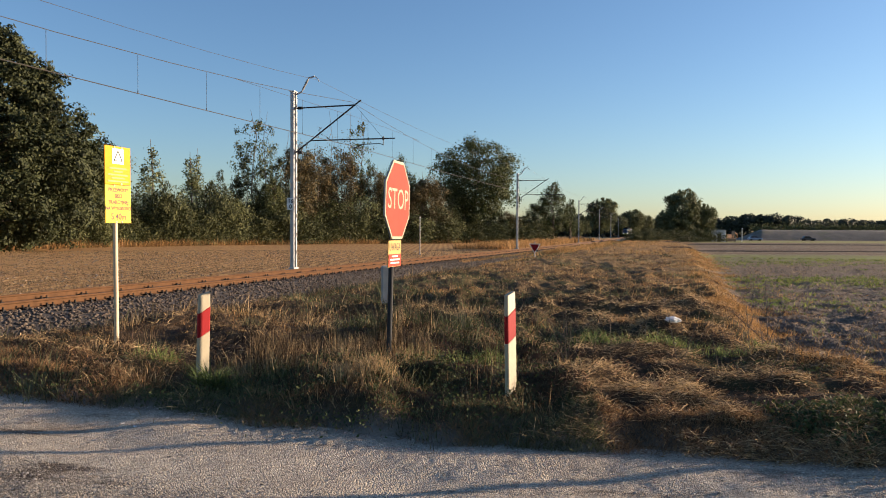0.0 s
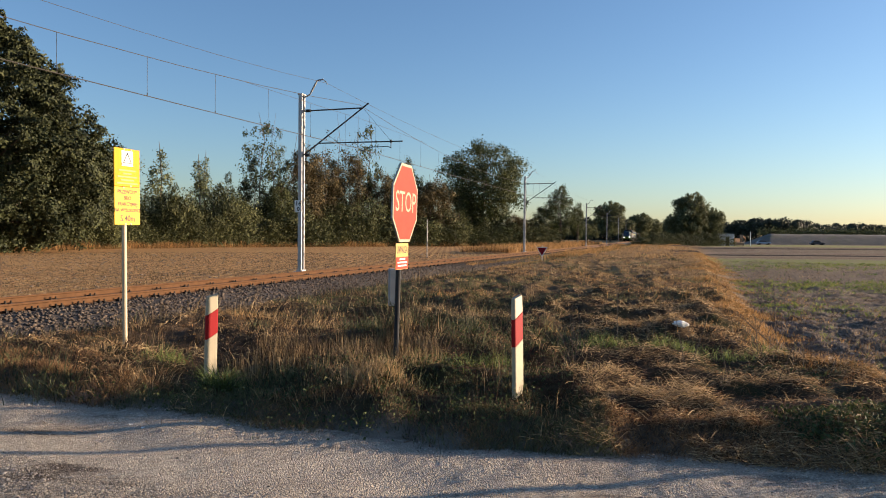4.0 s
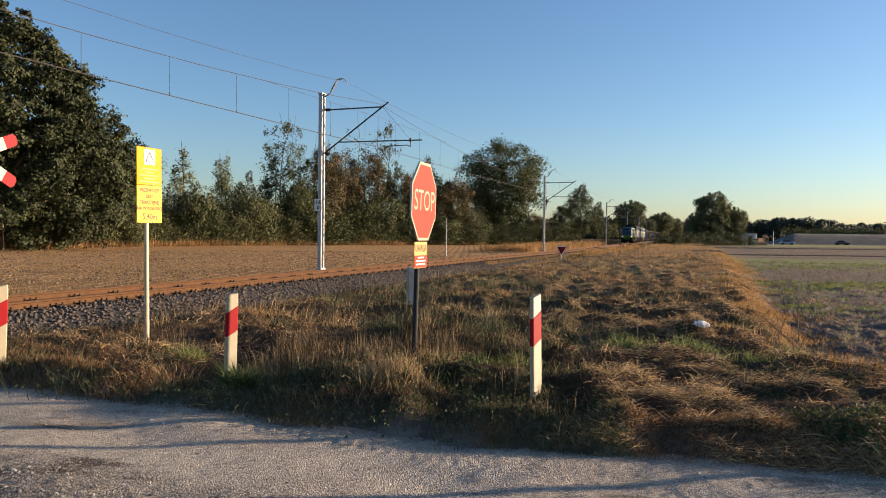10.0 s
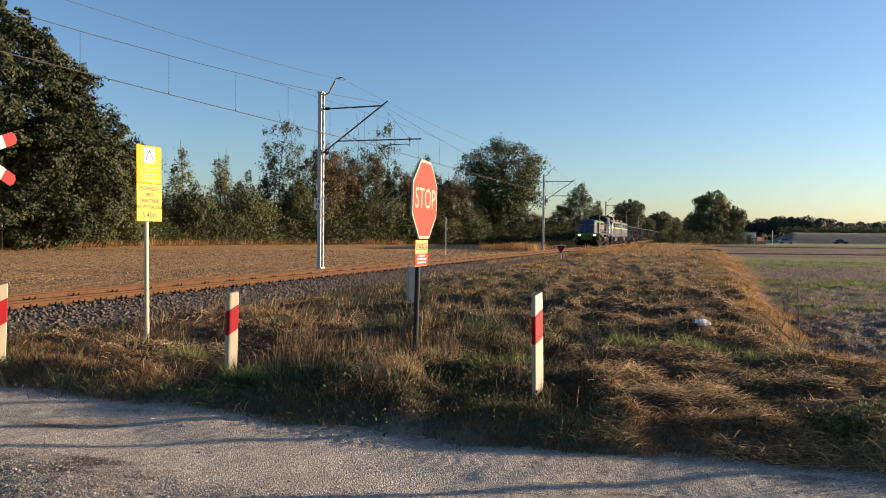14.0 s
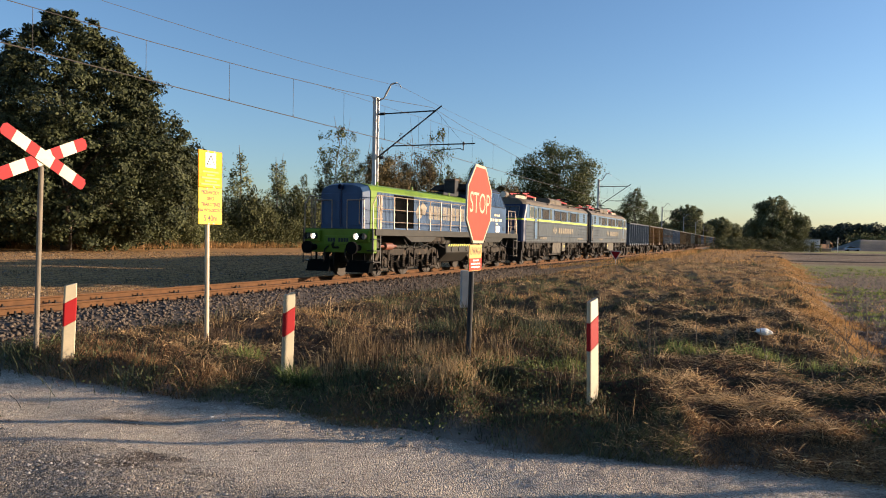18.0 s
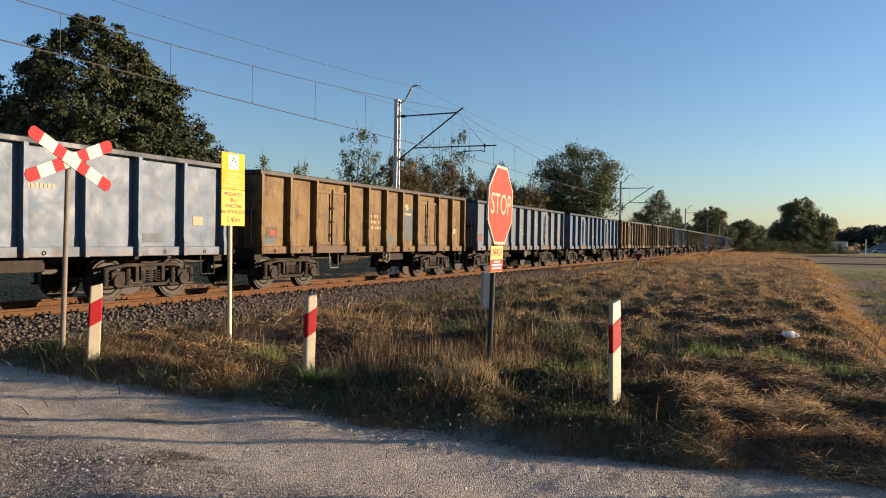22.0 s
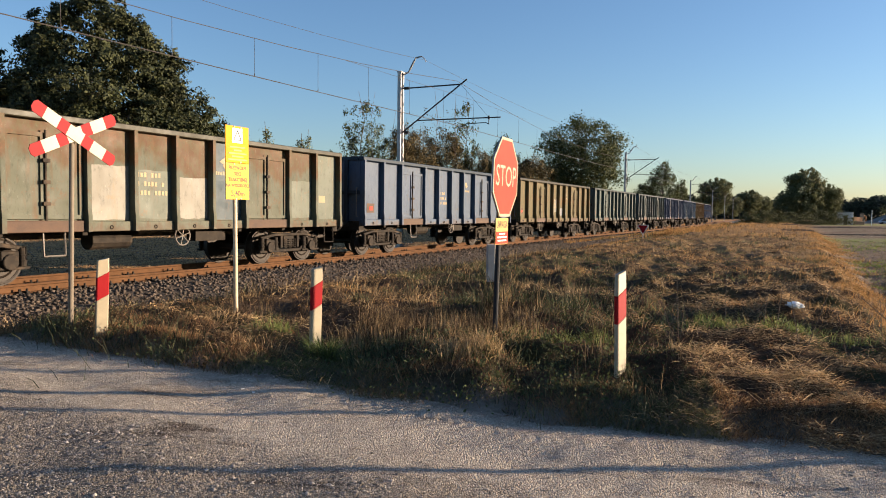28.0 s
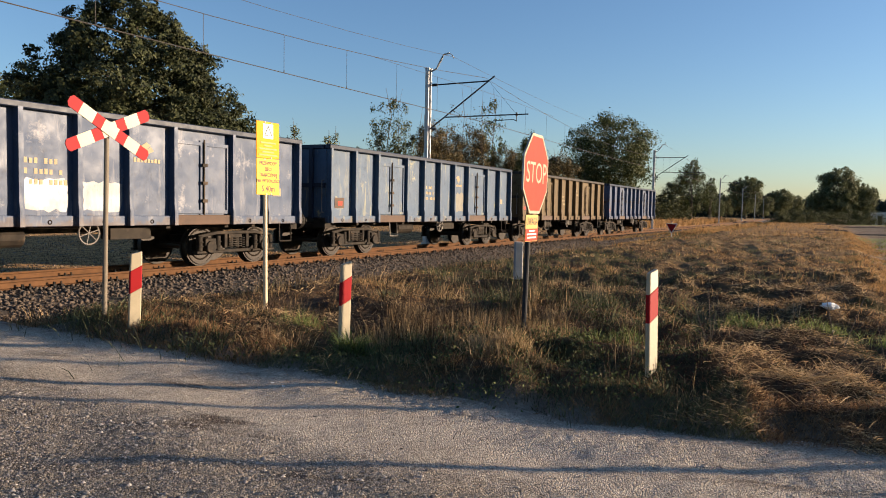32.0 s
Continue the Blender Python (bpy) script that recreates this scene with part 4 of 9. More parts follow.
def crown_leaves(h, w, low, form, sprays, twigs, leaves, spray, seed, tall=1.0, hollow=0.35, loose=0.3):
    """Leaves in twigs, twigs in rounded sprays, sprays inside the tree's outline: lit faces and dark gaps between them.
    Gives the leaves' places and the way each faces, and the sprays' middles."""
    r = np.random.default_rng(seed)
    hs, ws = np.array([p[0] for p in form]), np.array([p[1] for p in form])
    t = r.random(sprays * 6)
    t = t[r.random(len(t)) < np.interp(t, hs, ws) ** 1.3][:sprays]
    k = len(t)
    a = r.uniform(0, 6.283, k)
    size = 0.5 * w * spray * r.uniform(0.6, 1.3, k) * (0.6 + 0.4 * np.interp(t, hs, ws))
    reach = np.maximum(0.5 * w * np.interp(t, hs, ws) * r.uniform(0.86, 1.1, k) - size, 0.05) * np.sqrt(r.uniform(hollow, 1.0, k))
    C = np.stack([reach * np.cos(a), reach * np.sin(a), low + (h - low - size * tall) * t], -1)
    d = r.normal(size=(k, twigs, 3)) + np.array([0, 0, 0.25]) + 0.35 * np.stack([np.cos(a), np.sin(a), 0 * a], -1)[:, None, :]
    d /= np.linalg.norm(d, axis=2, keepdims=True)
    T = C[:, None, :] + d * (size[:, None, None] * r.uniform(0.7, 1.08, (k, twigs, 1))) * np.array([1, 1, tall])
    spread = r.normal(size=(k, twigs, leaves, 3)) * (size[:, None, None, None] * loose) * np.array([1, 1, 0.8 * tall])
    L = (T[:, :, None, :] + spread).reshape(-1, 3)
    face = (0.9 * d[:, :, None, :] + r.normal(size=(k, twigs, leaves, 3)) * 0.38).reshape(-1, 3)
    ok = (L[:, 2] > 0.05)
    return L[ok], face[ok], C


def tree(label, category, h, w, low, form, sprays, twigs, leaves, spray, leaf, foliage, trunk_r, limbs, seed, tall=1.0, hollow=0.35, loose=0.3, stems=1, trunk_h=0.8):
    ob = thing("tree" if category == "tree" else "shrub", label, category)
    r = np.random.default_rng(seed)
    L, face, C = crown_leaves(h, w, low, form, sprays, twigs, leaves, spray, seed, tall, hollow, loose)
    for k in range(stems):
        bm = bmesh.new()
        ox, oy = (0, 0) if stems == 1 else r.normal(size=2) * 0.5
        pts = [Vector((ox + r.normal() * 0.02 * h * t, oy + r.normal() * 0.02 * h * t, -0.3 + (h * trunk_h + 0.3) * t)) for t in np.linspace(0, 1, 6)]
        for i, (p, q) in enumerate(zip(pts, pts[1:])):
            rod(bm, p, q, trunk_r * (1 - 0.17 * i), 8, trunk_r * (1 - 0.17 * (i + 1)))
        part("trunk", bm, M["bark"], ob, smooth=True)
    # limbs reach from the stem into the sprays
    for i in range(limbs):
        q = Vector(C[(i * len(C)) // limbs])
        t = min(0.92, max(0.15, (q.z - 0.35 * math.hypot(q.x, q.y)) / (h * trunk_h)))
        p = pts[0].lerp(pts[-1], t)
        m = p.lerp(q, 0.5) + Vector((0, 0, 0.04 * (q - p).length))
        bm = bmesh.new()
        rod(bm, p, m, trunk_r * 0.4, 6, trunk_r * 0.22)
        rod(bm, m, q, trunk_r * 0.22, 6, trunk_r * 0.05)
        part("limb", bm, M["bark"], ob)
    v, f = leaf_cards(L, leaf, seed=seed, facing=face)
    put("crown", mesh_of("crown", v, f, None), foliage, ob)
    return ob


M["oak_leaf"] = leaf_mat("oak_foliage", (0.012, 0.017, 0.007), (0.062, 0.07, 0.026), 0.06)
M["alder_leaf"] = leaf_mat("alder_foliage", (0.018, 0.026, 0.01), (0.135, 0.142, 0.05), 0.18)
M["poplar_leaf"] = leaf_mat("poplar_foliage", (0.028, 0.04, 0.014), (0.1, 0.108, 0.038), 0.2)
# oak foliage paled to put the distance haze into its colour
M["hazed_oak_leaf"] = leaf_mat("hazed_oak_foliage", (0.065, 0.075, 0.035), (0.16, 0.165, 0.075), 0.25)
M["brown_leaf"] = leaf_mat("autumn_foliage", (0.028, 0.026, 0.012), (0.17, 0.125, 0.052), 0.2)
M["willow_leaf"] = leaf_mat("pale_willow_foliage", (0.034, 0.042, 0.017), (0.22, 0.225, 0.095), 0.22)
M["hedge_leaf"] = leaf_mat("hedge_foliage", (0.016, 0.021, 0.008), (0.12, 0.124, 0.045), 0.15)
M["far_leaf"] = leaf_mat("far_wood_foliage", (0.026, 0.031, 0.019), (0.056, 0.06, 0.035), 0.1)

PX = 1285.0


def stand(px, dist, z=-0.3):
    """A place on the ground at a bearing given by its offset on a plane at PX, dist metres ahead."""
    return (px - 784) / PX * dist, dist, z


def scaled(x, y, z, turn, sx, sz):
    return pose(x, y, z, 0, 0, turn) @ Matrix.Diagonal((sx, sx, sz, 1))


def edge_of_field(px):
    """How far ahead the stubble field ends."""
    return 71 + (0.072 * px if px > 0 else 0.02 * px)


def in_line(px, d, turn, sx, sz):
    """A tree just behind the field's edge, as large in the view as at d."""
    dn = edge_of_field(px) + 3 + (px * 7) % 6
    return scaled(*stand(px, dn), turn, sx * dn / d, sz * dn / d)


def build_trees():
    oak = tree("broad dark-green oak with a dense crown at the field's edge", "tree", 23, 25.5, 0.6, BROAD, 680, 14, 20, 0.105, 0.155, M["oak_leaf"], 0.5, 18, 3, 0.85, 0.3, 0.2)
    x, y = 76 * math.sin(radians(-33.6)), 76 * math.cos(radians(-33.6))
    oak.matrix_basis = pose(x, y, -0.3, 0, 0, 40)
    poplar = tree("tall dark leafy poplar in the tree line", "tree", 17, 15.6, 2.0, ROUND, 130, 13, 24, 0.2, 0.15, M["poplar_leaf"], 0.32, 12, 8, 1.0, 0.15, 0.28)
    poplar.matrix_basis = in_line(845, 125, 10, 1.1, 1.06)
    alder = tree("slender alder with green and browning leaves", "tree", 12, 6.0, 1.6, DOME, 60, 11, 20, 0.25, 0.1, M["brown_leaf"], 0.12, 12, 21, 1.5, 0.2, 0.34, 2, 0.95)
    alder.matrix_basis = in_line(575, 88, 0, 0.85, 0.82)
    alder_b = tree("rounded alder with thinning yellow-green leaves", "tree", 11, 6.2, 1.0, DOME, 60, 12, 20, 0.25, 0.105, M["alder_leaf"], 0.14, 10, 24, 1.3, 0.25, 0.32, 2, 0.9)
    alder_b.matrix_basis = in_line(480, 84, 50, 0.7, 0.72)
    birch = tree("thin birch with a sparse open crown", "tree", 13.5, 5.4, 5.0, DOME, 30, 7, 7, 0.2, 0.12, M["alder_leaf"], 0.1, 18, 33, 1.4, 0.1, 0.4, 1, 0.97)
    birch.matrix_basis = in_line(448, 80, 20, 1, 1.12)
    bare = tree("thin birch that has lost most of its leaves", "tree", 13, 4.6, 4.5, DOME, 26, 6, 2, 0.3, 0.1, M["brown_leaf"], 0.08, 26, 36, 1.6, 0.1, 0.4, 1, 0.98)
    bare.matrix_basis = in_line(509, 82, 20, 1, 1)
    young = tree("young feathery tree above the hedge", "tree", 9.2, 4.4, 0.6, SPIRE, 52, 9, 10, 0.26, 0.09, M["willow_leaf"], 0.1, 8, 44, 1.9, 0.15, 0.36, 1, 0.95)
    young.matrix_basis = in_line(347, 74, 0, 1, 1.12)
    dark = tree("dense dark young oak in the tree line", "tree", 10, 5.6, 0.8, DOME, 48, 12, 16, 0.3, 0.1, M["oak_leaf"], 0.14, 8, 48, 1.1, 0.3, 0.3)
    dark.matrix_basis = in_line(495, 80, 0, 0.75, 0.98)
    bush = tree("dense green hedge shrub at the field's edge", "shrub", 4.8, 7.5, 0.2, SHRUB, 40, 12, 15, 0.24, 0.1, M["hedge_leaf"], 0.08, 4, 55, 1.15, 0.3, 0.34, 3)
    bush.matrix_basis = in_line(300, 71, 0, 1, 1.1)
    pale = tree("pale willow shrub at the field's edge", "shrub", 5.4, 6.5, 0.2, SHRUB, 36, 11, 14, 0.24, 0.095, M["willow_leaf"], 0.08, 4, 66, 1.6, 0.25, 0.36, 3)
    pale.matrix_basis = in_line(250, 69, 0, 1, 1.15)
    for px, d, turn, sx, sz in ((152, 72, 30, 0.54, 0.55), (60, 70, 100, 0.8, 0.62)):
        copy_thing(poplar, in_line(px, d, turn, sx, sz))
    for src, px, d, turn, sx, sz in ((alder_b, 706, 105, 80, 1.25, 1.28), (alder_b, 735, 108, 200, 1.05, 1.02), (alder, 762, 112, 140, 1.0, 0.86), (alder_b, 395, 78, 30, 0.7, 0.42), (alder_b, 418, 82, 100, 0.7, 0.55), (alder, 530, 84, 180, 0.85, 0.95), (alder, 556, 92, 240, 0.8, 0.98), (alder, 604, 95, 60, 0.85, 1.02), (alder_b, 640, 95, 120, 0.7, 0.92), (alder, 662, 100, 20, 0.7, 0.85), (alder_b, 690, 104, 160, 0.8, 0.98), (alder, 738, 106, 330, 0.85, 0.72), (alder, 900, 140, 90, 0.8, 0.5)):
        copy_thing(src, in_line(px, d, turn, sx, sz))
    for src, px, d, turn, sx, sz in ((birch, 640, 90, 40, 0.6, 0.8), (bare, 585, 84, 200, 0.7, 0.85), (bare, 620, 90, 90, 0.7, 0.9), (birch, 470, 82, 150, 0.5, 0.74)):
        copy_thing(src, in_line(px, d, turn, sx, sz))
    for src, px, d, turn, sx, sz in ((young, 268, 70, 120, 0.95, 0.74), (young, 340, 76, 220, 1.1, 0.7), (dark, 390, 80, 60, 0.45, 0.62), (dark, 436, 82, 10, 0.8, 0.75), (young, 778, 116, 75, 0.9, 0.95), (young, 800, 118, 160, 0.8, 0.7), (dark, 820, 124, 33, 0.9, 0.7), (dark, 575, 90, 140, 0.7, 0.8)):
        copy_thing(src, in_line(px, d, turn, sx, sz))
    # the open pair beside the second mast: a pale cone before a taller loose crown
    copy_thing(alder_b, in_line(950, 158, 50, 1.3, 0.92))
    pair = tree("tall loose-crowned ash at the end of the tree line", "tree", 14, 8.4, 3.0, DOME, 70, 11, 14, 0.22, 0.14, M["poplar_leaf"], 0.16, 14, 91, 1.5, 0.2, 0.3, 3, 0.9)
    pair.matrix_basis = in_line(979, 160, 20, 0.95, 1.0)
    copy_thing(pair, in_line(1009, 162, 120, 0.6, 0.8))
    k = 0
    r = np.random.default_rng(9)
    for px in range(-560, 940, 26):
        d = edge_of_field(px) + r.uniform(1, 5)
        src = (bush, pale, bush)[k % 3]
        copy_thing(src, scaled(*stand(px + r.uniform(-8, 8), d), r.uniform(0, 360), r.uniform(0.8, 1.15) * (1 + max(0, px - 500) / 900), (0.55 + 0.75 * r.random() ** 1.6) * (1.15 if px < 100 else 1)))
        k += 1
    for px in range(-700, 0, 55):
        copy_thing((poplar, alder, poplar)[k % 3], scaled(*stand(px, 72 + 3 * (k % 3)), 50 * k, 0.9, r.uniform(0.6, 0.85)))
        k += 1
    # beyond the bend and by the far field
    far_oak = tree("round dark oak standing beyond the railway bend", "tree", 15, 15, 2.0, ROUND, 150, 11, 14, 0.2, 0.24, M["hazed_oak_leaf"], 0.4, 9, 77, 0.9, 0.12, 0.28)
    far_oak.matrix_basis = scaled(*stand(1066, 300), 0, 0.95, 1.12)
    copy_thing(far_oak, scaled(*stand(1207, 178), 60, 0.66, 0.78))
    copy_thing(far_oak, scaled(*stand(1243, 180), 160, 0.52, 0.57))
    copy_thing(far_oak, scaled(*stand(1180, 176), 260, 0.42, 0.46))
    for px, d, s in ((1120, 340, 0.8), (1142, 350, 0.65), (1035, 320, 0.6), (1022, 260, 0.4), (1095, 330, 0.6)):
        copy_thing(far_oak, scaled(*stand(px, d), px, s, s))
    for px, d, s, z in ((1140, 150, 0.75, 0.42), (1160, 152, 0.8, 0.45), (1185, 158, 0.7, 0.4), (1205, 160, 0.9, 0.4), (1235, 165, 0.8, 0.45), (1260, 168, 0.7, 0.5), (1120, 146, 0.6, 0.36), (1150, 130, 0.35, 0.3)):
        copy_thing(bush, scaled(*stand(px, d), px * 7, s, z))
    # far woods: crowns side by side with filled feet
    r = np.random.default_rng(12)
    for az0, az1, d0, d1, high, crowns, per, leaf, seed, lab in ((6, 62, 400, 450, 12.5, 330, 240, 0.75, 4, "dark belt of woodland on the horizon"), (-75, 8, 330, 370, 9.5, 260, 60, 0.9, 6, "woodland far beyond the stubble field")):
        az, d = np.radians(r.uniform(az0, az1, crowns)), r.uniform(d0, d1, crowns)
        top = high * (0.8 + 0.16 * np.sin(az * 31 + 1) + 0.07 * r.normal(size=crowns))
        wide = r.uniform(2.4, 5.2, crowns)
        way = r.normal(size=(crowns, per, 3))
        way /= np.linalg.norm(way, axis=2, keepdims=True)
        C = np.stack([d * np.sin(az), d * np.cos(az), top - wide * 0.8 - 0.3], -1)[:, None, :] + way * wide[:, None, None] * r.uniform(0.6, 1.05, (crowns, per, 1)) * np.array([1, 1, 0.9])
        n = crowns * 110
        fa, fd = np.radians(r.uniform(az0, az1, n)), r.uniform(d0 + 6, d1, n)
        F = np.stack([fd * np.sin(fa), fd * np.cos(fa), -0.3 + 0.72 * high * r.random(n)], -1)
        P = np.concatenate([C.reshape(-1, 3), F])
        face = np.concatenate([way.reshape(-1, 3) + r.normal(0, 0.3, (crowns * per, 3)), np.array([0.3, -0.8, 0.3]) + r.normal(0, 0.5, (n, 3))])
        v, f = leaf_cards(P, leaf, seed=seed, facing=face)
        tagged(new("far_wood", mesh_of("far_wood", v, f, M["far_leaf"])), lab, "woodland", kind="stuff")


build_trees()


# ---- grass ----
def blades(name, X, Y, H, W, lean, material, label, category="grass", z0=None, bend_dir=None, tone=None):
    """One narrow bent blade for each point. tone: a shade for each, from 0 to 1."""
    k = len(X)
    Z = height(X, Y) - 0.02 if z0 is None else z0
    a = RNG.uniform(0, 6.283, k)
    d = RNG.uniform(0, 6.283, k) if bend_dir is None else bend_dir + RNG.normal(0, 0.6, k)
    W = W * 1.4
    wx, wy = np.cos(a) * W / 2, np.sin(a) * W / 2
    dx, dy = np.cos(d), np.sin(d)
    ln = np.clip(lean + RNG.normal(0, 0.22, k), 0.02, 1.5)
    foot = ln * (0.6 + 0.35 * np.clip((ln - 0.85) / 0.4, 0, 1))
    mx, mz = H * 0.55 * np.sin(foot), H * 0.55 * np.cos(foot)
    tx, tz = mx + H * 0.45 * np.sin(ln * 1.15), mz + H * 0.45 * np.cos(np.minimum(ln * 1.15, 1.75))
    base = np.stack([X, Y, Z], -1)
    # a stem that lies down is turned about its length, so that it shows its side
    o = np.stack([wx, wy, W / 2 * np.sin(RNG.uniform(-1.4, 1.4, k)) * np.clip(ln, 0, 1)], -1)
    mid = base + np.stack([dx * mx, dy * mx, mz], -1)
    tip = base + np.stack([dx * tx, dy * tx, tz], -1)
    v = np.stack([base - o, base + o, mid - o * 0.75, mid + o * 0.75, tip], 1).reshape(-1, 3)
    f = (np.array([(0, 1, 3), (0, 3, 2), (2, 3, 4)])[None] + (np.arange(k) * 5)[:, None, None]).reshape(-1, 3)
    me = mesh_of(name, v, f, material)
    shade = me.attributes.new("tone", "FLOAT", "POINT")
    shade.data.foreach_set("value", np.repeat(np.full(k, 0.3) if tone is None else tone, 5).astype(np.float32))
    return tagged(new(name, me), label, category, kind="stuff")


M["dry"] = leaf_mat("dry_grass_blade", (0.045, 0.028, 0.015), (0.6, 0.42, 0.215), 0.25, True)
M["brown"] = leaf_mat("dead_brown_grass", (0.035, 0.022, 0.014), (0.38, 0.215, 0.1), 0.25, True)
M["green"] = leaf_mat("green_grass_blade", (0.032, 0.038, 0.02), (0.16, 0.165, 0.075), 0.28, True)
M["fresh"] = leaf_mat("fresh_green_shoots", (0.07, 0.1, 0.028), (0.24, 0.265, 0.085), 0.3, True)
M["shoot"] = leaf_mat("young_field_shoots", (0.1, 0.13, 0.035), (0.29, 0.31, 0.085), 0.35, True)
M["weed"] = leaf_mat("weed_leaf", (0.03, 0.043, 0.017), (0.1, 0.115, 0.04), 0.2)


def tufts(n, per, r0, r1, az0, az1, spread, seed, accept):
    """Tufts spread evenly over the view: the feet of their blades, size, distance, way out of the tuft, and shade."""
    r = np.random.default_rng(seed)
    R = r0 * (r1 / r0) ** r.random(n)
    A = np.radians(r.uniform(az0, az1, n))
    x, y = R * np.sin(A), R * np.cos(A)
    ok = accept(x, y, r)
    x, y, R = x[ok], y[ok], R[ok]
    k = len(x)
    size = r.lognormal(-0.35, 0.75, k)
    sp = np.repeat(spread * size * (1 + R / 30), per)
    ox, oy = r.normal(size=k * per) * sp, r.normal(size=k * per) * sp
    out = np.arctan2(oy, ox)
    tone = np.clip(r.normal(-0.02, 0.38, k) - 0.1 * (x < 0.3), -0.5, 0.8)
    return np.repeat(x, per) + ox, np.repeat(y, per) + oy, np.repeat(size, per), np.repeat(R, per), r, out, np.repeat(tone, per), np.exp(-(ox * ox + oy * oy) / (2 * sp * sp))


def on_strip(x, y):
    u, s = us(x, y)
    cu = bends(s)
    q = MX * x + MY * y - widening(x)
    return (u - cu + 2.2 * (1 - smooth(6.5, 11.5, s)) > -1.05 + 0.45 * wave(x, y, 0.8, 41) + 0.5 * wave(x, y, 0.33, 44)) & (u - cu < 10.5 + 0.75 * smooth(11, 24, s) + 0.4 * wave(x, y, 1.3, 42)) & (q > ROAD_FAR + 0.02 + 0.14 * wave(x, y, 2.2, 43))


def patch(x, y, k, seed):
    return wave(x, y, k, seed) + 0.6 * wave(x, y, k * 2.7, seed + 1)


def matted(x, y):
    """Where the grass lies flat: towards the field."""
    return smooth(0.2, 2.2, x - 0.12 * (y - 6)) * (1 - smooth(14, 30, np.hypot(x, y)))


def verge(x, y):
    """One along the trodden edge of the road, where the grass stays short."""
    return (1 - smooth(ROAD_FAR + 0.35, ROAD_FAR + 0.95, MX * x + MY * y - widening(x))) * smooth(-3.4, -2.6, x)


def greenness(x, y):
    """Greener along the road and in a few hollows of the bank."""
    g = 0.8 * patch(x, y, 1.1, 71) - 0.06
    for cx, cy, w, k in ((2.9, 6.0, 0.7, -1.0), (-0.1, 9.6, 0.8, 1.3), (-0.3, 7.2, 0.5, 1.0), (0.3, 6.7, 0.45, 0.8), (-2.1, 6.9, 0.4, 0.35), (2.1, 9.3, 0.6, 1.0), (3.0, 9.0, 0.5, 1.0), (1.5, 16, 2.0, 0.7), (-1.5, 20, 3.0, 0.6)):
        g = g + k * np.exp(-((x - cx) ** 2 + (y - cy) ** 2) / (2 * w * w))
    q = MX * x + MY * y - widening(x)
    return g + 0.55 * (1 - smooth(ROAD_FAR + 0.3, ROAD_FAR + 1.5, q)) * (1 - smooth(0.6, 1.6, x)) - 0.3 * matted(x, y)


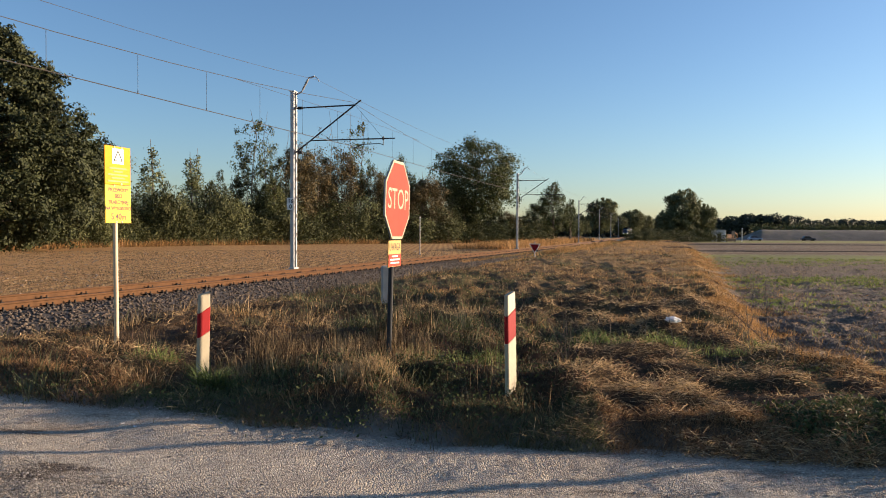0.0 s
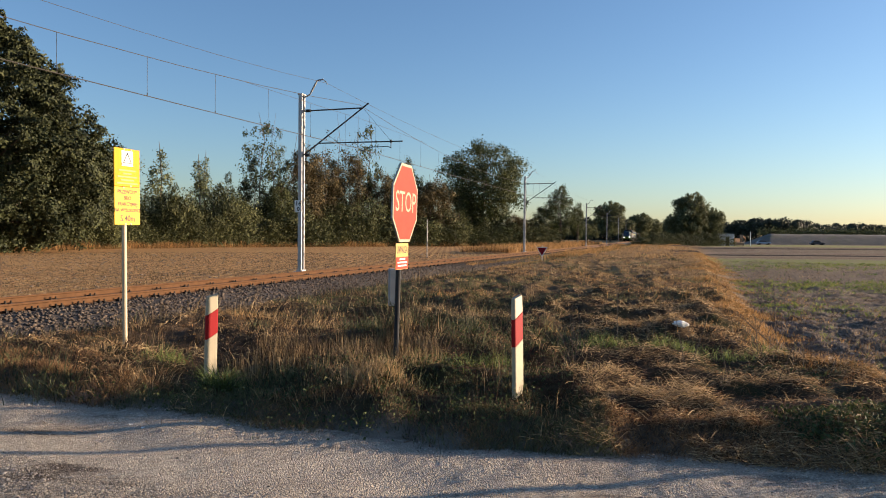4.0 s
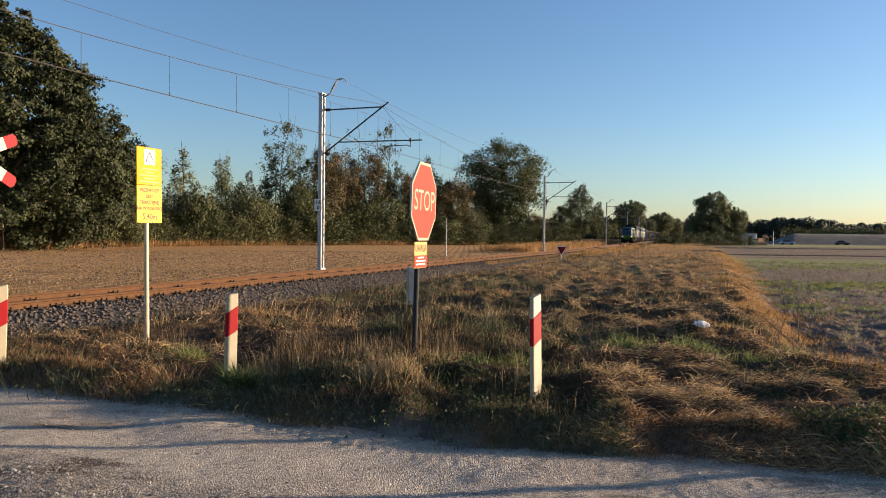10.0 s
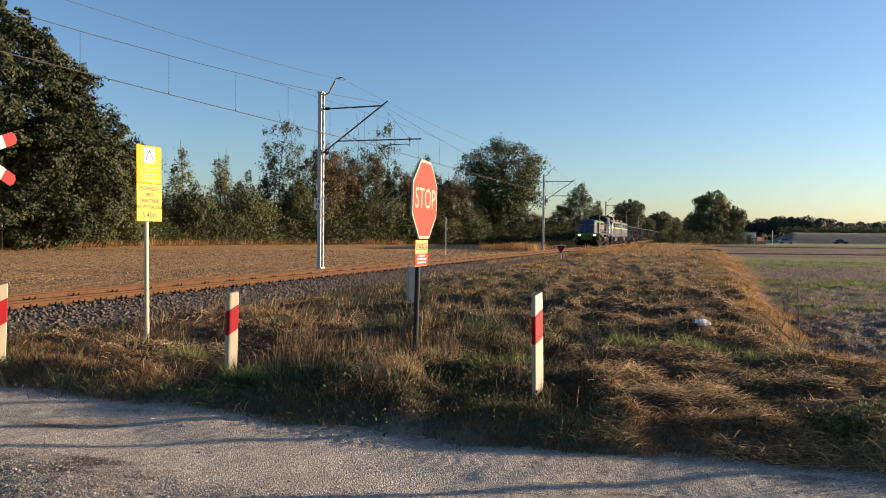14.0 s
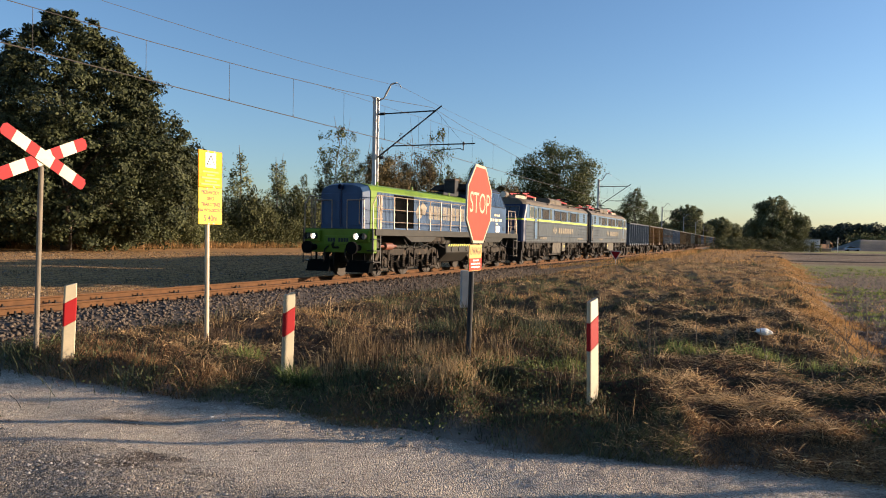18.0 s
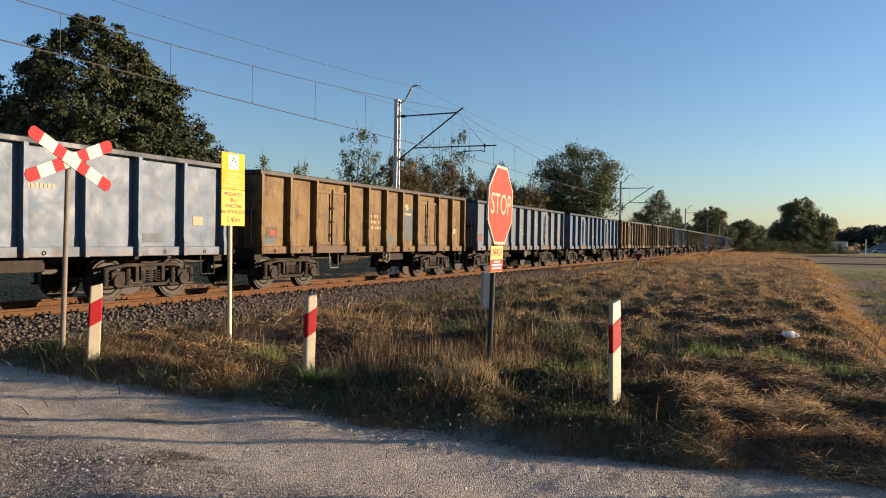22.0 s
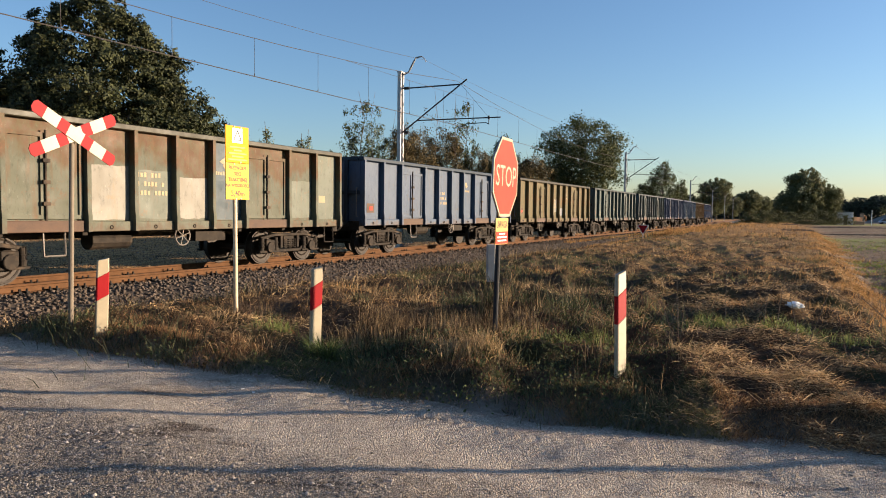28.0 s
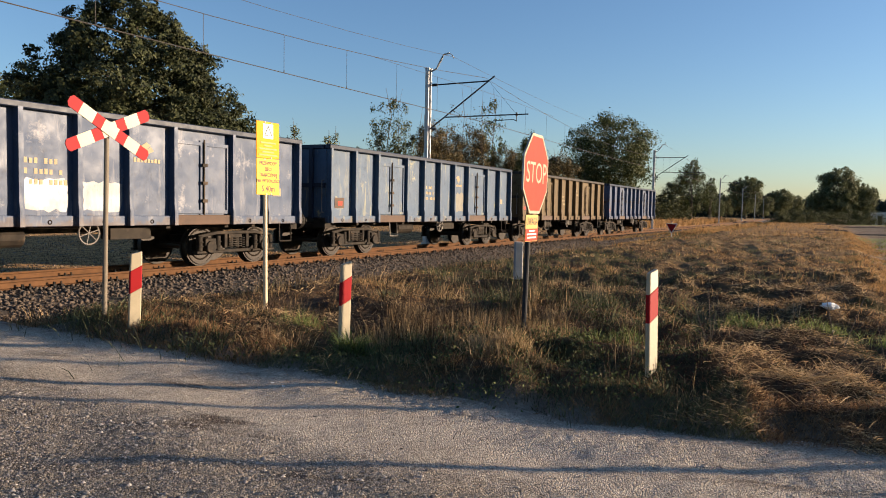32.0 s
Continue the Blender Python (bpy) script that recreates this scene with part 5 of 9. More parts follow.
def build_grass():
    # heaps of matted straw: arched blades that lie one way in each heap
    high = lambda x, y: hummock(x, y) + 0.3 * wave(x, y, 7.0, 92)

    def heap(n, per, seed, far, lo, hi, width, spread, dome, name, material, label, ok):
        X, Y, S, R, r, out, tone, rise = tufts(n, per, 4.9, far, -46, 46, spread, seed, lambda x, y, r: on_strip(x, y) & ok(x, y, r))
        k = len(X)
        way = np.repeat(r.uniform(0, 6.283, k // per), per) + r.normal(0, 1.5, k)
        L = (0.55 + 0.25 * smooth(6, 9, R)) * r.uniform(lo, hi, k) * (0.6 + 0.4 * np.minimum(S, 2))
        tone = tone + 0.2 * wave(X, Y, 1.6, seed + 300) + 0.12 * matted(X, Y)
        blades(name, X, Y, L, width * (1 + R / 10) * r.uniform(0.6, 1.4, k), 1.05 + 0.4 * matted(X, Y) + r.normal(0, 0.2, k), M[material], label, z0=height(X, Y) - 0.03 + rise * dome * np.minimum(S, 1.7) * r.uniform(0.2, 1.0, k), bend_dir=way, tone=tone)
    heap(6500, 58, 103, 60, 0.05, 0.15, 0.0018, 0.14, 0.07, "dead_grass", "brown", "heaps of matted brown dead grass", lambda x, y, r: r.random(len(x)) < 0.5 + 0.25 * matted(x, y) + 0.4 * high(x, y))
    heap(5200, 52, 104, 60, 0.07, 0.2, 0.0018, 0.13, 0.08, "lying_straw", "dry", "straw lying in tangled heaps on the bank", lambda x, y, r: high(x, y) + 0.4 * patch(x, y, 0.7, 91) + 0.2 * matted(x, y) + r.normal(0, 0.3, len(x)) > 0.15)
    # fountain-like tussocks, dry or green by place
    for n, per, seed, name, m_, lab, green in ((5000, 44, 101, "dry_grass", "dry", "upright tussocks of dry straw-coloured grass", False), (5200, 46, 105, "green_grass", "green", "tussocks of dull green grass", True)):
        X, Y, S, R, r, out, tone, rise = tufts(n, per, 4.9, 65, -46, 44, 0.06, seed, lambda x, y, r: on_strip(x, y) & ((greenness(x, y) + r.normal(0, 0.25, len(x)) > 0.2) if green else (greenness(x, y) < 0.45) & (patch(x, y, 0.8, 51) + 0.6 * high(x, y) + r.normal(0, 0.4, len(x)) > 0.18 + 0.8 * matted(x, y))))
        k = len(X)
        tall = (0.75 + 0.55 * np.clip(patch(X, Y, 1.0, 131), -0.8, 1.0)) * (1 + 0.6 * (1 - smooth(0.0, 1.2, X)))
        H = (0.04 + 0.115 * r.random(k) ** 1.3) * (0.35 + 0.75 * np.minimum(S, 2.6)) * (1 - 0.4 * matted(X, Y)) * tall * (1 - 0.5 * verge(X, Y))
        blades(name, X, Y, H, 0.0027 * (1 + R / 9) * r.uniform(0.6, 1.4, k), 0.6 + 0.5 * matted(X, Y), M[m_], lab, bend_dir=out, tone=tone + 0.15 * wave(X, Y, 1.2, seed + 7))
    # tall thin stalks, upright towards the track and lodged towards the field
    for n, per, seed, lo, hi, spread, at_least in ((2200, 8, 102, 0.14, 0.36, 0.05, 0.1), (600, 4, 112, 0.2, 0.42, 0.08, -0.1)):
        X, Y, S, R, r, out, tone, rise = tufts(n, per, 5.5, 48, -46, 40, spread, seed, lambda x, y, r: on_strip(x, y) & (MX * x + MY * y - widening(x) > ROAD_FAR + 0.55) & (patch(x, y, 0.75, 61) + r.normal(0, 0.25, len(x)) > at_least + 0.9 * matted(x, y)))
        k = len(X)
        blades("dry_stalks", X, Y, r.uniform(lo, hi, k) * (1 - 0.5 * verge(X, Y)) * (1 - 0.35 * matted(X, Y)) * (1 - 0.4 * smooth(14, 40, R)), 0.0019 * (1 + R / 10), 0.28 + 0.7 * matted(X, Y), M["dry"], "tall dry grass stalks", bend_dir=out, tone=0.8 * tone - 0.06)
    # short undergrowth that covers the soil
    n = 150000
    R = 4.9 * (45 / 4.9) ** r.random(n)
    A = np.radians(r.uniform(-47, 46, n))
    X, Y = R * np.sin(A), R * np.cos(A)
    q = MX * X + MY * Y - widening(X)
    near = (q > ROAD_FAR - 0.12) & (q < ROAD_FAR + 0.6) & (r.random(n) < smooth(ROAD_FAR - 0.25, ROAD_FAR + 0.25, q + 0.2 * wave(X, Y, 3.0, 97))) & (us(X, Y)[0] < 11)
    ok = (on_strip(X, Y) & (r.random(n) < 0.75 + 0.5 * hummock(X, Y))) | near
    X, Y, R = X[ok], Y[ok], R[ok]
    k = len(X)
    dry = greenness(X, Y) + r.normal(0, 0.3, k) < 0.15
    for sel, m_, lab in ((dry, "brown", "short brown undergrowth on the bank"), (~dry, "green", "short green undergrowth on the bank")):
        blades("undergrowth", X[sel], Y[sel], r.uniform(0.015, 0.05, sel.sum()), 0.0028 * (1 + R[sel] / 10), 0.8, M[m_], lab, tone=np.clip(0.05 + 0.3 * wave(X[sel], Y[sel], 4.0, 96) + r.normal(0, 0.3, sel.sum()), -0.3, 0.9))
    # crumbs of soil and small stones along the road's edge
    n = 7000
    A, q = r.uniform(-8, 7, n), ROAD_FAR + r.normal(-0.1, 0.15, n)
    X = MX * q + MY * A
    Y = MY * q - MX * A + widening(X) / MY
    lumps("edge_crumbs", np.stack([X, Y, np.maximum(height(X, Y), -0.03) + 0.012], -1), r.uniform(0.002, 0.007, n), M["crumb"], "crumbs of soil and grit along the road's edge", "soil", 0.7, plain=True)
    # short matted grass creeping over the edge
    n = 150000
    A, q = r.uniform(-9, 6, n), ROAD_FAR - 0.03 + np.abs(r.normal(0, 0.55, n))
    X = MX * q + MY * A
    Y = MY * q - MX * A + widening(X) / MY
    ok = (patch(X, Y, 2.2, 151) + r.normal(0, 0.3, n) > -0.3) & (us(X, Y)[0] < 11)
    grn = ok & (wave(X, Y, 2.6, 153) + r.normal(0, 0.3, n) > 0.45 - 0.65 * smooth(-3.6, -2.2, X)) & (X < 1.2)
    for sel, m_, lab in ((ok & ~grn, "brown", "short matted grass creeping over the road's edge"), (grn, "green", "short green grass along the road's edge")):
        n = int(sel.sum())
        blades("edge_mat", X[sel], Y[sel], r.uniform(0.025, 0.13, n), np.full(n, 0.0024), 0.85, M[m_], lab, tone=r.uniform(-0.1, 0.6, n) + 0.2 * wave(X[sel], Y[sel], 3.0, 152))
    # tangled straws lying on the matted ground
    n = 330000
    R = 4.9 * (18 / 4.9) ** r.random(n)
    A = np.radians(r.uniform(-40, 46, n))
    X, Y = R * np.sin(A), R * np.cos(A)
    ok = on_strip(X, Y) & (r.random(n) < (0.2 + 0.6 * matted(X, Y)) * np.clip(0.25 + 1.5 * hummock(X, Y) + 0.8 * patch(X, Y, 1.6, 171), 0, 1.3)) & (greenness(X, Y) < 0.3)
    X, Y, R = X[ok], Y[ok], R[ok]
    k = len(X)
    blades("tangled_straw", X, Y, 0.04 + 0.17 * r.random(k) ** 1.5, 0.0014 * (1 + R / 10) * r.uniform(0.6, 1.5, k), 1.4, M["dry"], "tangled straws lying over the bank", z0=height(X, Y) + r.uniform(0.0, 0.05, k), tone=np.clip(r.normal(0.3, 0.6, k) + 0.35 * wave(X, Y, 2.0, 172), -0.5, 1.0))
    # the bank farther along the track
    n = 130000
    R = 10 * (62 / 10) ** r.random(n)
    A = np.radians(r.uniform(-36, 40, n))
    X, Y = R * np.sin(A), R * np.cos(A)
    ok = on_strip(X, Y) & (r.random(n) < 0.4 + 0.75 * patch(X, Y, 0.9, 181) + 0.3 * wave(X, Y, 4.0, 183))
    X, Y, R = X[ok], Y[ok], R[ok]
    grn = greenness(X, Y) + 0.5 * patch(X, Y, 0.5, 182) + r.normal(0, 0.2, len(X)) > 0.12
    for sel, m_, lab in ((~grn, "fringe", "dry grass on the bank farther off"), (grn, "green", "green grass on the bank farther off")):
        k = int(sel.sum())
        blades("bank_grass", X[sel], Y[sel], r.uniform(0.04, 0.2, k) * (0.7 + 0.65 * np.clip(patch(X[sel], Y[sel], 1.1, 184), -0.9, 1)), 0.0026 * (1 + R[sel] / 9), 0.6, M[m_], lab, tone=np.clip(r.normal(0.5, 0.4, k) + 0.3 * wave(X[sel], Y[sel], 1.5, 185), -0.4, 1.0))
    # glowing dry fringe where the bank drops to the field
    n = 36000
    s = 5.2 * (70 / 5.2) ** r.random(n)
    u = -1.0 + 0.35 * r.normal(size=n) + 0.4 * np.sin(s * 1.7) - 2.2 * (1 - smooth(6.5, 11.5, s))
    X, Y = -DY * u + DX * s, DX * u + DY * s
    ok = (MX * X + MY * Y - widening(X) > ROAD_FAR + 0.7) & (patch(X, Y, 1.1, 141) > -0.2)
    X, Y, s = X[ok], Y[ok], s[ok]
    k = len(X)
    blades("bank_edge_grass", X, Y, r.uniform(0.08, 0.22, k) * (0.7 + 0.5 * np.clip(patch(X, Y, 1.3, 142), -0.6, 1)), 0.0022 * (1 + s / 10), 0.6, M["fringe"], "orange dry grass along the bank's edge", tone=r.uniform(-0.1, 0.6, k))
    # bright clumps
    cx = np.array([-1.75, -3.0, 2.3, 2.9, 3.4, 2.6, 4.3, 1.9, -0.2, 0.2, 0.5])
    cy = np.array([7.4, 7.7, 9.0, 8.9, 8.7, 9.2, 9.6, 9.1, 7.6, 7.8, 7.9])
    r = np.random.default_rng(7)
    m = 160
    X = np.repeat(cx, m) + r.normal(0, 0.13, len(cx) * m)
    Y = np.repeat(cy, m) + r.normal(0, 0.1, len(cx) * m)
    k = len(X)
    blades("fresh_grass", X, Y, r.uniform(0.07, 0.24, k), np.full(k, 0.006), 0.6, M["fresh"], "clumps of fresh green grass", tone=r.uniform(-0.1, 0.6, k))
    # the tuft at the foot of the middle bollard and the golden one before the stop sign
    X = np.concatenate([-2.05 + r.normal(0, 0.14, 300), -0.75 + r.normal(0, 0.16, 900)])
    Y = np.concatenate([7.2 + r.normal(0, 0.08, 300), 6.55 + r.normal(0, 0.12, 900)])
    gx, gy = r.normal(0, 0.06, 420), r.normal(0, 0.05, 420)
    blades("long_green_tuft", -2.14 + 1.3 * gx, 6.78 + gy, r.uniform(0.1, 0.3, 420), r.uniform(0.003, 0.006, 420), 0.85, M["fresh"], "long arching green blades at the bollard's foot", bend_dir=np.arctan2(gy, gx), tone=r.uniform(-0.7, 0.2, 420))
    blades("bright_tuft", X, Y, r.uniform(0.1, 0.28, 1200), np.full(1200, 0.0035), 0.6, M["dry"], "pale tufts of grass at the posts")
    # upright dry grass between the bollard and the stop sign
    cx, cy = r.uniform(-2.3, -0.1, 150), r.uniform(7.1, 9.4, 150)
    tone = np.repeat(r.normal(-0.08, 0.35, 150), 34)
    ox, oy = r.normal(0, 0.045, (2, 150 * 34))
    X, Y = np.repeat(cx, 34) + ox, np.repeat(cy, 34) + oy
    blades("standing_grass", X, Y, r.uniform(0.1, 0.33, len(X)), 0.0024 * r.uniform(0.7, 1.4, len(X)) * (1 + Y / 12), 0.28, M["dry"], "upright stand of reddish dry grass", bend_dir=np.arctan2(oy, ox), tone=tone)
    # weeds with broad leaves on the road's edge
    n = 700
    t = r.uniform(0, 1, n)
    qx = 2.7 + 5.6 * t
    q = ROAD_FAR + 0.2 + r.uniform(0, 1.0, n) + widening(qx)
    px, py = qx, (q - MX * qx) / MY
    C = np.stack([np.repeat(px, 40), np.repeat(py, 40), 0 * np.repeat(px, 40)], -1)
    C[:, :2] += r.normal(0, 0.1, (len(C), 2))
    # taller growth added beyond the view's edge, to shade the verge and road
    C[:, 2] = height(C[:, 0], C[:, 1]) + r.uniform(0.0, 1.0, len(C)) * np.repeat(r.uniform(0.04, 0.12, n) * (1 + 1.8 * smooth(3.4, 5.0, qx)), 40)
    v, f = leaf_cards(C, 0.017, seed=8)
    tagged(new("roadside_weeds", mesh_of("roadside_weeds", v, f, M["weed"])), "dark leafy weeds along the gravel road", "weeds", kind="stuff")
    # low leafy patches in the bank
    n = 1300
    R, A = 5.6 * (26 / 5.6) ** r.random(n), np.radians(r.uniform(-38, 30, n))
    px, py = R * np.sin(A), R * np.cos(A)
    ok = on_strip(px, py) & (greenness(px, py) + 0.5 * patch(px, py, 0.5, 182) > 0.25)
    px, py = px[ok], py[ok]
    C = np.stack([np.repeat(px, 30), np.repeat(py, 30), 0 * np.repeat(px, 30)], -1)
    C[:, :2] += r.normal(0, 0.12, (len(C), 2))
    C[:, 2] = height(C[:, 0], C[:, 1]) + r.uniform(0.0, 0.12, len(C))
    v, f = leaf_cards(C, 0.015, seed=9)
    tagged(new("bank_weeds", mesh_of("bank_weeds", v, f, M["weed"])), "low leafy weeds in the grassy bank", "weeds", kind="stuff")
    # ploughed field: shoots and clods
    def in_field(x, y):
        u, s = us(x, y)
        return (u + 2.2 * (1 - smooth(6.5, 11.5, s)) < -1.5) & (MX * x + MY * y > ROAD_FAR + 0.5)
    rows = lambda x, y: wave(0.22 * x + 0.1 * y, y + 0.12 * x, 0.8, 81) + 0.35 * wave(0.6 * x, y, 1.6, 84)
    X, Y, S, R, r, out, tone, rise = tufts(24000, 12, 7, 60, 8, 48, 0.05, 106, lambda x, y, r: in_field(x, y) & (rows(x, y) + r.normal(0, 0.3, len(x)) > 0.5))
    k = len(X)
    blades("field_shoots", X, Y, r.uniform(0.04, 0.15, k), 0.003 * (1 + R / 8), 0.6, M["shoot"], "green shoots coming up in rows in the ploughed field", tone=tone)
    X, Y, S, R, r, out, tone, rise = tufts(9000, 8, 6.5, 60, 8, 48, 0.1, 107, lambda x, y, r: in_field(x, y) & (patch(x, y, 0.7, 83) + r.normal(0, 0.4, len(x)) > 0))
    k = len(X)
    blades("field_stubble", X, Y, r.uniform(0.03, 0.1, k), 0.0024 * (1 + R / 8), 0.8, M["dry"], "broken stubble on the ploughed field", tone=tone)

    # rusty weeds that thin out from the bank into the field
    def beside(x, y, r):
        u, s = us(x, y)
        e = -1.2 - (u + 2.2 * (1 - smooth(6.5, 11.5, s)))
        return (e > -0.6) & (e < 4.5) & (MX * x + MY * y - widening(x) > ROAD_FAR + 0.5) & (r.random(len(x)) < np.exp(-np.maximum(e, 0) / 1.3)) & (patch(x, y, 1.3, 86) + r.normal(0, 0.3, len(x)) > -0.1)
    for n, per, seed, m_, lo, hi, lab in ((5600, 22, 113, "fringe", 0.03, 0.13, "rusty dry weeds beside the ploughed field"), (1100, 18, 114, "green", 0.04, 0.13, "green weeds beside the ploughed field")):
        X, Y, S, R, r, out, tone, rise = tufts(n, per, 6.2, 40, 8, 48, 0.09, seed, beside)
        k = len(X)
        blades("field_weeds", X, Y, r.uniform(lo, hi, k) * (0.6 + 0.4 * np.minimum(S, 2)), 0.0024 * (1 + R / 9), 0.75, M[m_], lab, bend_dir=out, tone=tone + 0.1)
    n = 90000
    R = 6 * (60 / 6) ** r.random(n)
    A = np.radians(r.uniform(8, 48, n))
    x, y = R * np.sin(A), R * np.cos(A)
    ok = in_field(x, y)
    x, y, R = x[ok], y[ok], R[ok]
    lumps("soil_clods", np.stack([x, y, height(x, y) + 0.002], -1), (0.008 + 0.04 * RNG.random(len(x)) ** 2.2) * (0.7 + R / 60), M["clod"], "brown clods of ploughed soil", "soil", 0.6, plain=True)
    # stubble beyond the track
    X, Y, S, R, r, out, tone, rise = tufts(26000, 5, 20, 75, -50, 6, 0.12, 108, lambda x, y, r: us(x, y)[0] > 17.2)
    k = len(X)
    blades("stubble", X, Y, r.uniform(0.03, 0.11, k), 0.0022 * (1 + R / 7), 0.7, M["dry"], "pale stubble rows of a harvested field", tone=tone - 0.1)
    n = 3500
    R = 20 * (75 / 20) ** r.random(n)
    A = np.radians(r.uniform(-50, 4, n))
    x, y = R * np.sin(A), R * np.cos(A)
    ok = us(x, y)[0] > 17.2
    x, y, R = x[ok], y[ok], R[ok]
    lumps("field_clods", np.stack([x, y, height(x, y) + 0.005], -1), RNG.uniform(0.012, 0.04, len(x)) * (0.7 + R / 35), M["clod"], "clods of dry soil in the stubble", "soil", 0.6)
    # tall dry fringe at the hedge's foot, and by the far track
    n = 24000
    t = r.uniform(-560, 930, n)
    d = 69.5 + np.where(t > 0, 0.072, 0.02) * t + r.normal(0, 0.8, n)
    X, Y = (t - 784) / PX * d, d
    ok = wave(X, Y, 0.9, 165) + 0.7 * wave(X, Y, 2.6, 166) + r.normal(0, 0.3, n) > -0.15
    X, Y, n = X[ok], Y[ok], int(ok.sum())
    blades("tall_fringe_grass", X, Y, r.uniform(0.45, 1.35, n) * (0.8 + 0.4 * wave(X, Y, 1.4, 167)), np.full(n, 0.028), 0.4, M["fringe"], "tall rusty dry grass below the hedge", tone=np.clip(r.normal(0.15, 0.3, n), -0.4, 0.6))
    # dense low hedge between the trees' feet
    m = 42000
    t = r.uniform(-560, 930, m)
    d = 71.5 + np.where(t > 0, 0.072, 0.02) * t + r.uniform(-1, 2, m)
    top = 2.3 + 0.9 * np.sin(t / 23) + 0.7 * np.sin(t / 61 + 2) + 0.5 * np.sin(t / 9)
    v, f = leaf_cards(np.stack([(t - 784) / PX * d, d, -0.3 + np.maximum(top, 0.6) * r.random(m) ** 0.8], -1), 0.12, seed=19, facing=np.stack([0.4 + np.sin(t / 7), -0.7 + 0 * t, 0.4 + 0 * t], -1) + r.normal(0, 0.5, (m, 3)))
    tagged(new("hedge", mesh_of("hedge", v, f, M["hedge_leaf"])), "dense low hedge along the stubble field", "hedge", kind="stuff")
    for n, s0, s1, u0, u1, lo, hi, m_, lab in ((26000, 40, 170, 9.2, 12.4, 0.12, 0.36, "fringe", "dry grass on the shoulder of the far track"), (12000, 45, 150, 8.5, 12.2, 0.12, 0.34, "green", "green grass on the shoulder of the far track"), (16000, 74, 190, 17.2, 23.5, 0.5, 1.15, "fringe", "tall dry grass beyond the far track"), (9000, 50, 230, -0.5, 11.0, 0.12, 0.4, "fringe", "tall dry grass beside the far track"), (9000, 60, 110, 8.8, 11.6, 0.3, 0.75, "fringe", "tall orange grass before the railway bend")):
        s = s0 + (s1 - s0) * r.random(n) ** 1.3
        u = u0 + (u1 - u0) * r.random(n) ** 0.8
        u = np.where(u > 12, u, u - 1.0 * (1 - smooth(45, 75, s)) * (u > 10.5)) + bends(s)
        X, Y = -DY * u + DX * s, DX * u + DY * s
        ok = patch(X, Y, 0.5, 161) + r.normal(0, 0.35, n) > -0.25
        X, Y, s = X[ok], Y[ok], s[ok]
        n = len(X)
        blades("trackside_grass", X, Y, r.uniform(lo, hi, n) * (0.75 + 0.45 * wave(X, Y, 0.6, 162)), 0.006 + s * 0.00028, 0.4, M[m_], lab, z0=np.maximum(height(X, Y), -0.42 + 0.25 * (u[ok] - bends(s) > 11)) - 0.02, tone=np.clip(r.normal(0.25, 0.3, n) + 0.2 * wave(X, Y, 0.8, 163), -0.3, 0.8))


M["crumb"] = mat("dusty_soil_crumb", (0.3, 0.26, 0.21), (0.16, 0.13, 0.1), 1.0, 0, 20, 90, 0.3, rand=0.45, island=True)
M["ridge"] = mat("dark_ridge_soil", (0.06, 0.042, 0.03), (0.035, 0.025, 0.018), 1.0, 0, 20, 90, 0.3, rand=0.3, island=True)
M["clod"] = mat("soil_clod", (0.27, 0.2, 0.145), (0.1, 0.074, 0.055), 1.0, 0, 20, 90, 0.4, rand=0.5, island=True)
M["fringe"] = leaf_mat("rusty_tall_grass", (0.07, 0.04, 0.016), (0.5, 0.285, 0.11), 0.35, True)
build_grass()


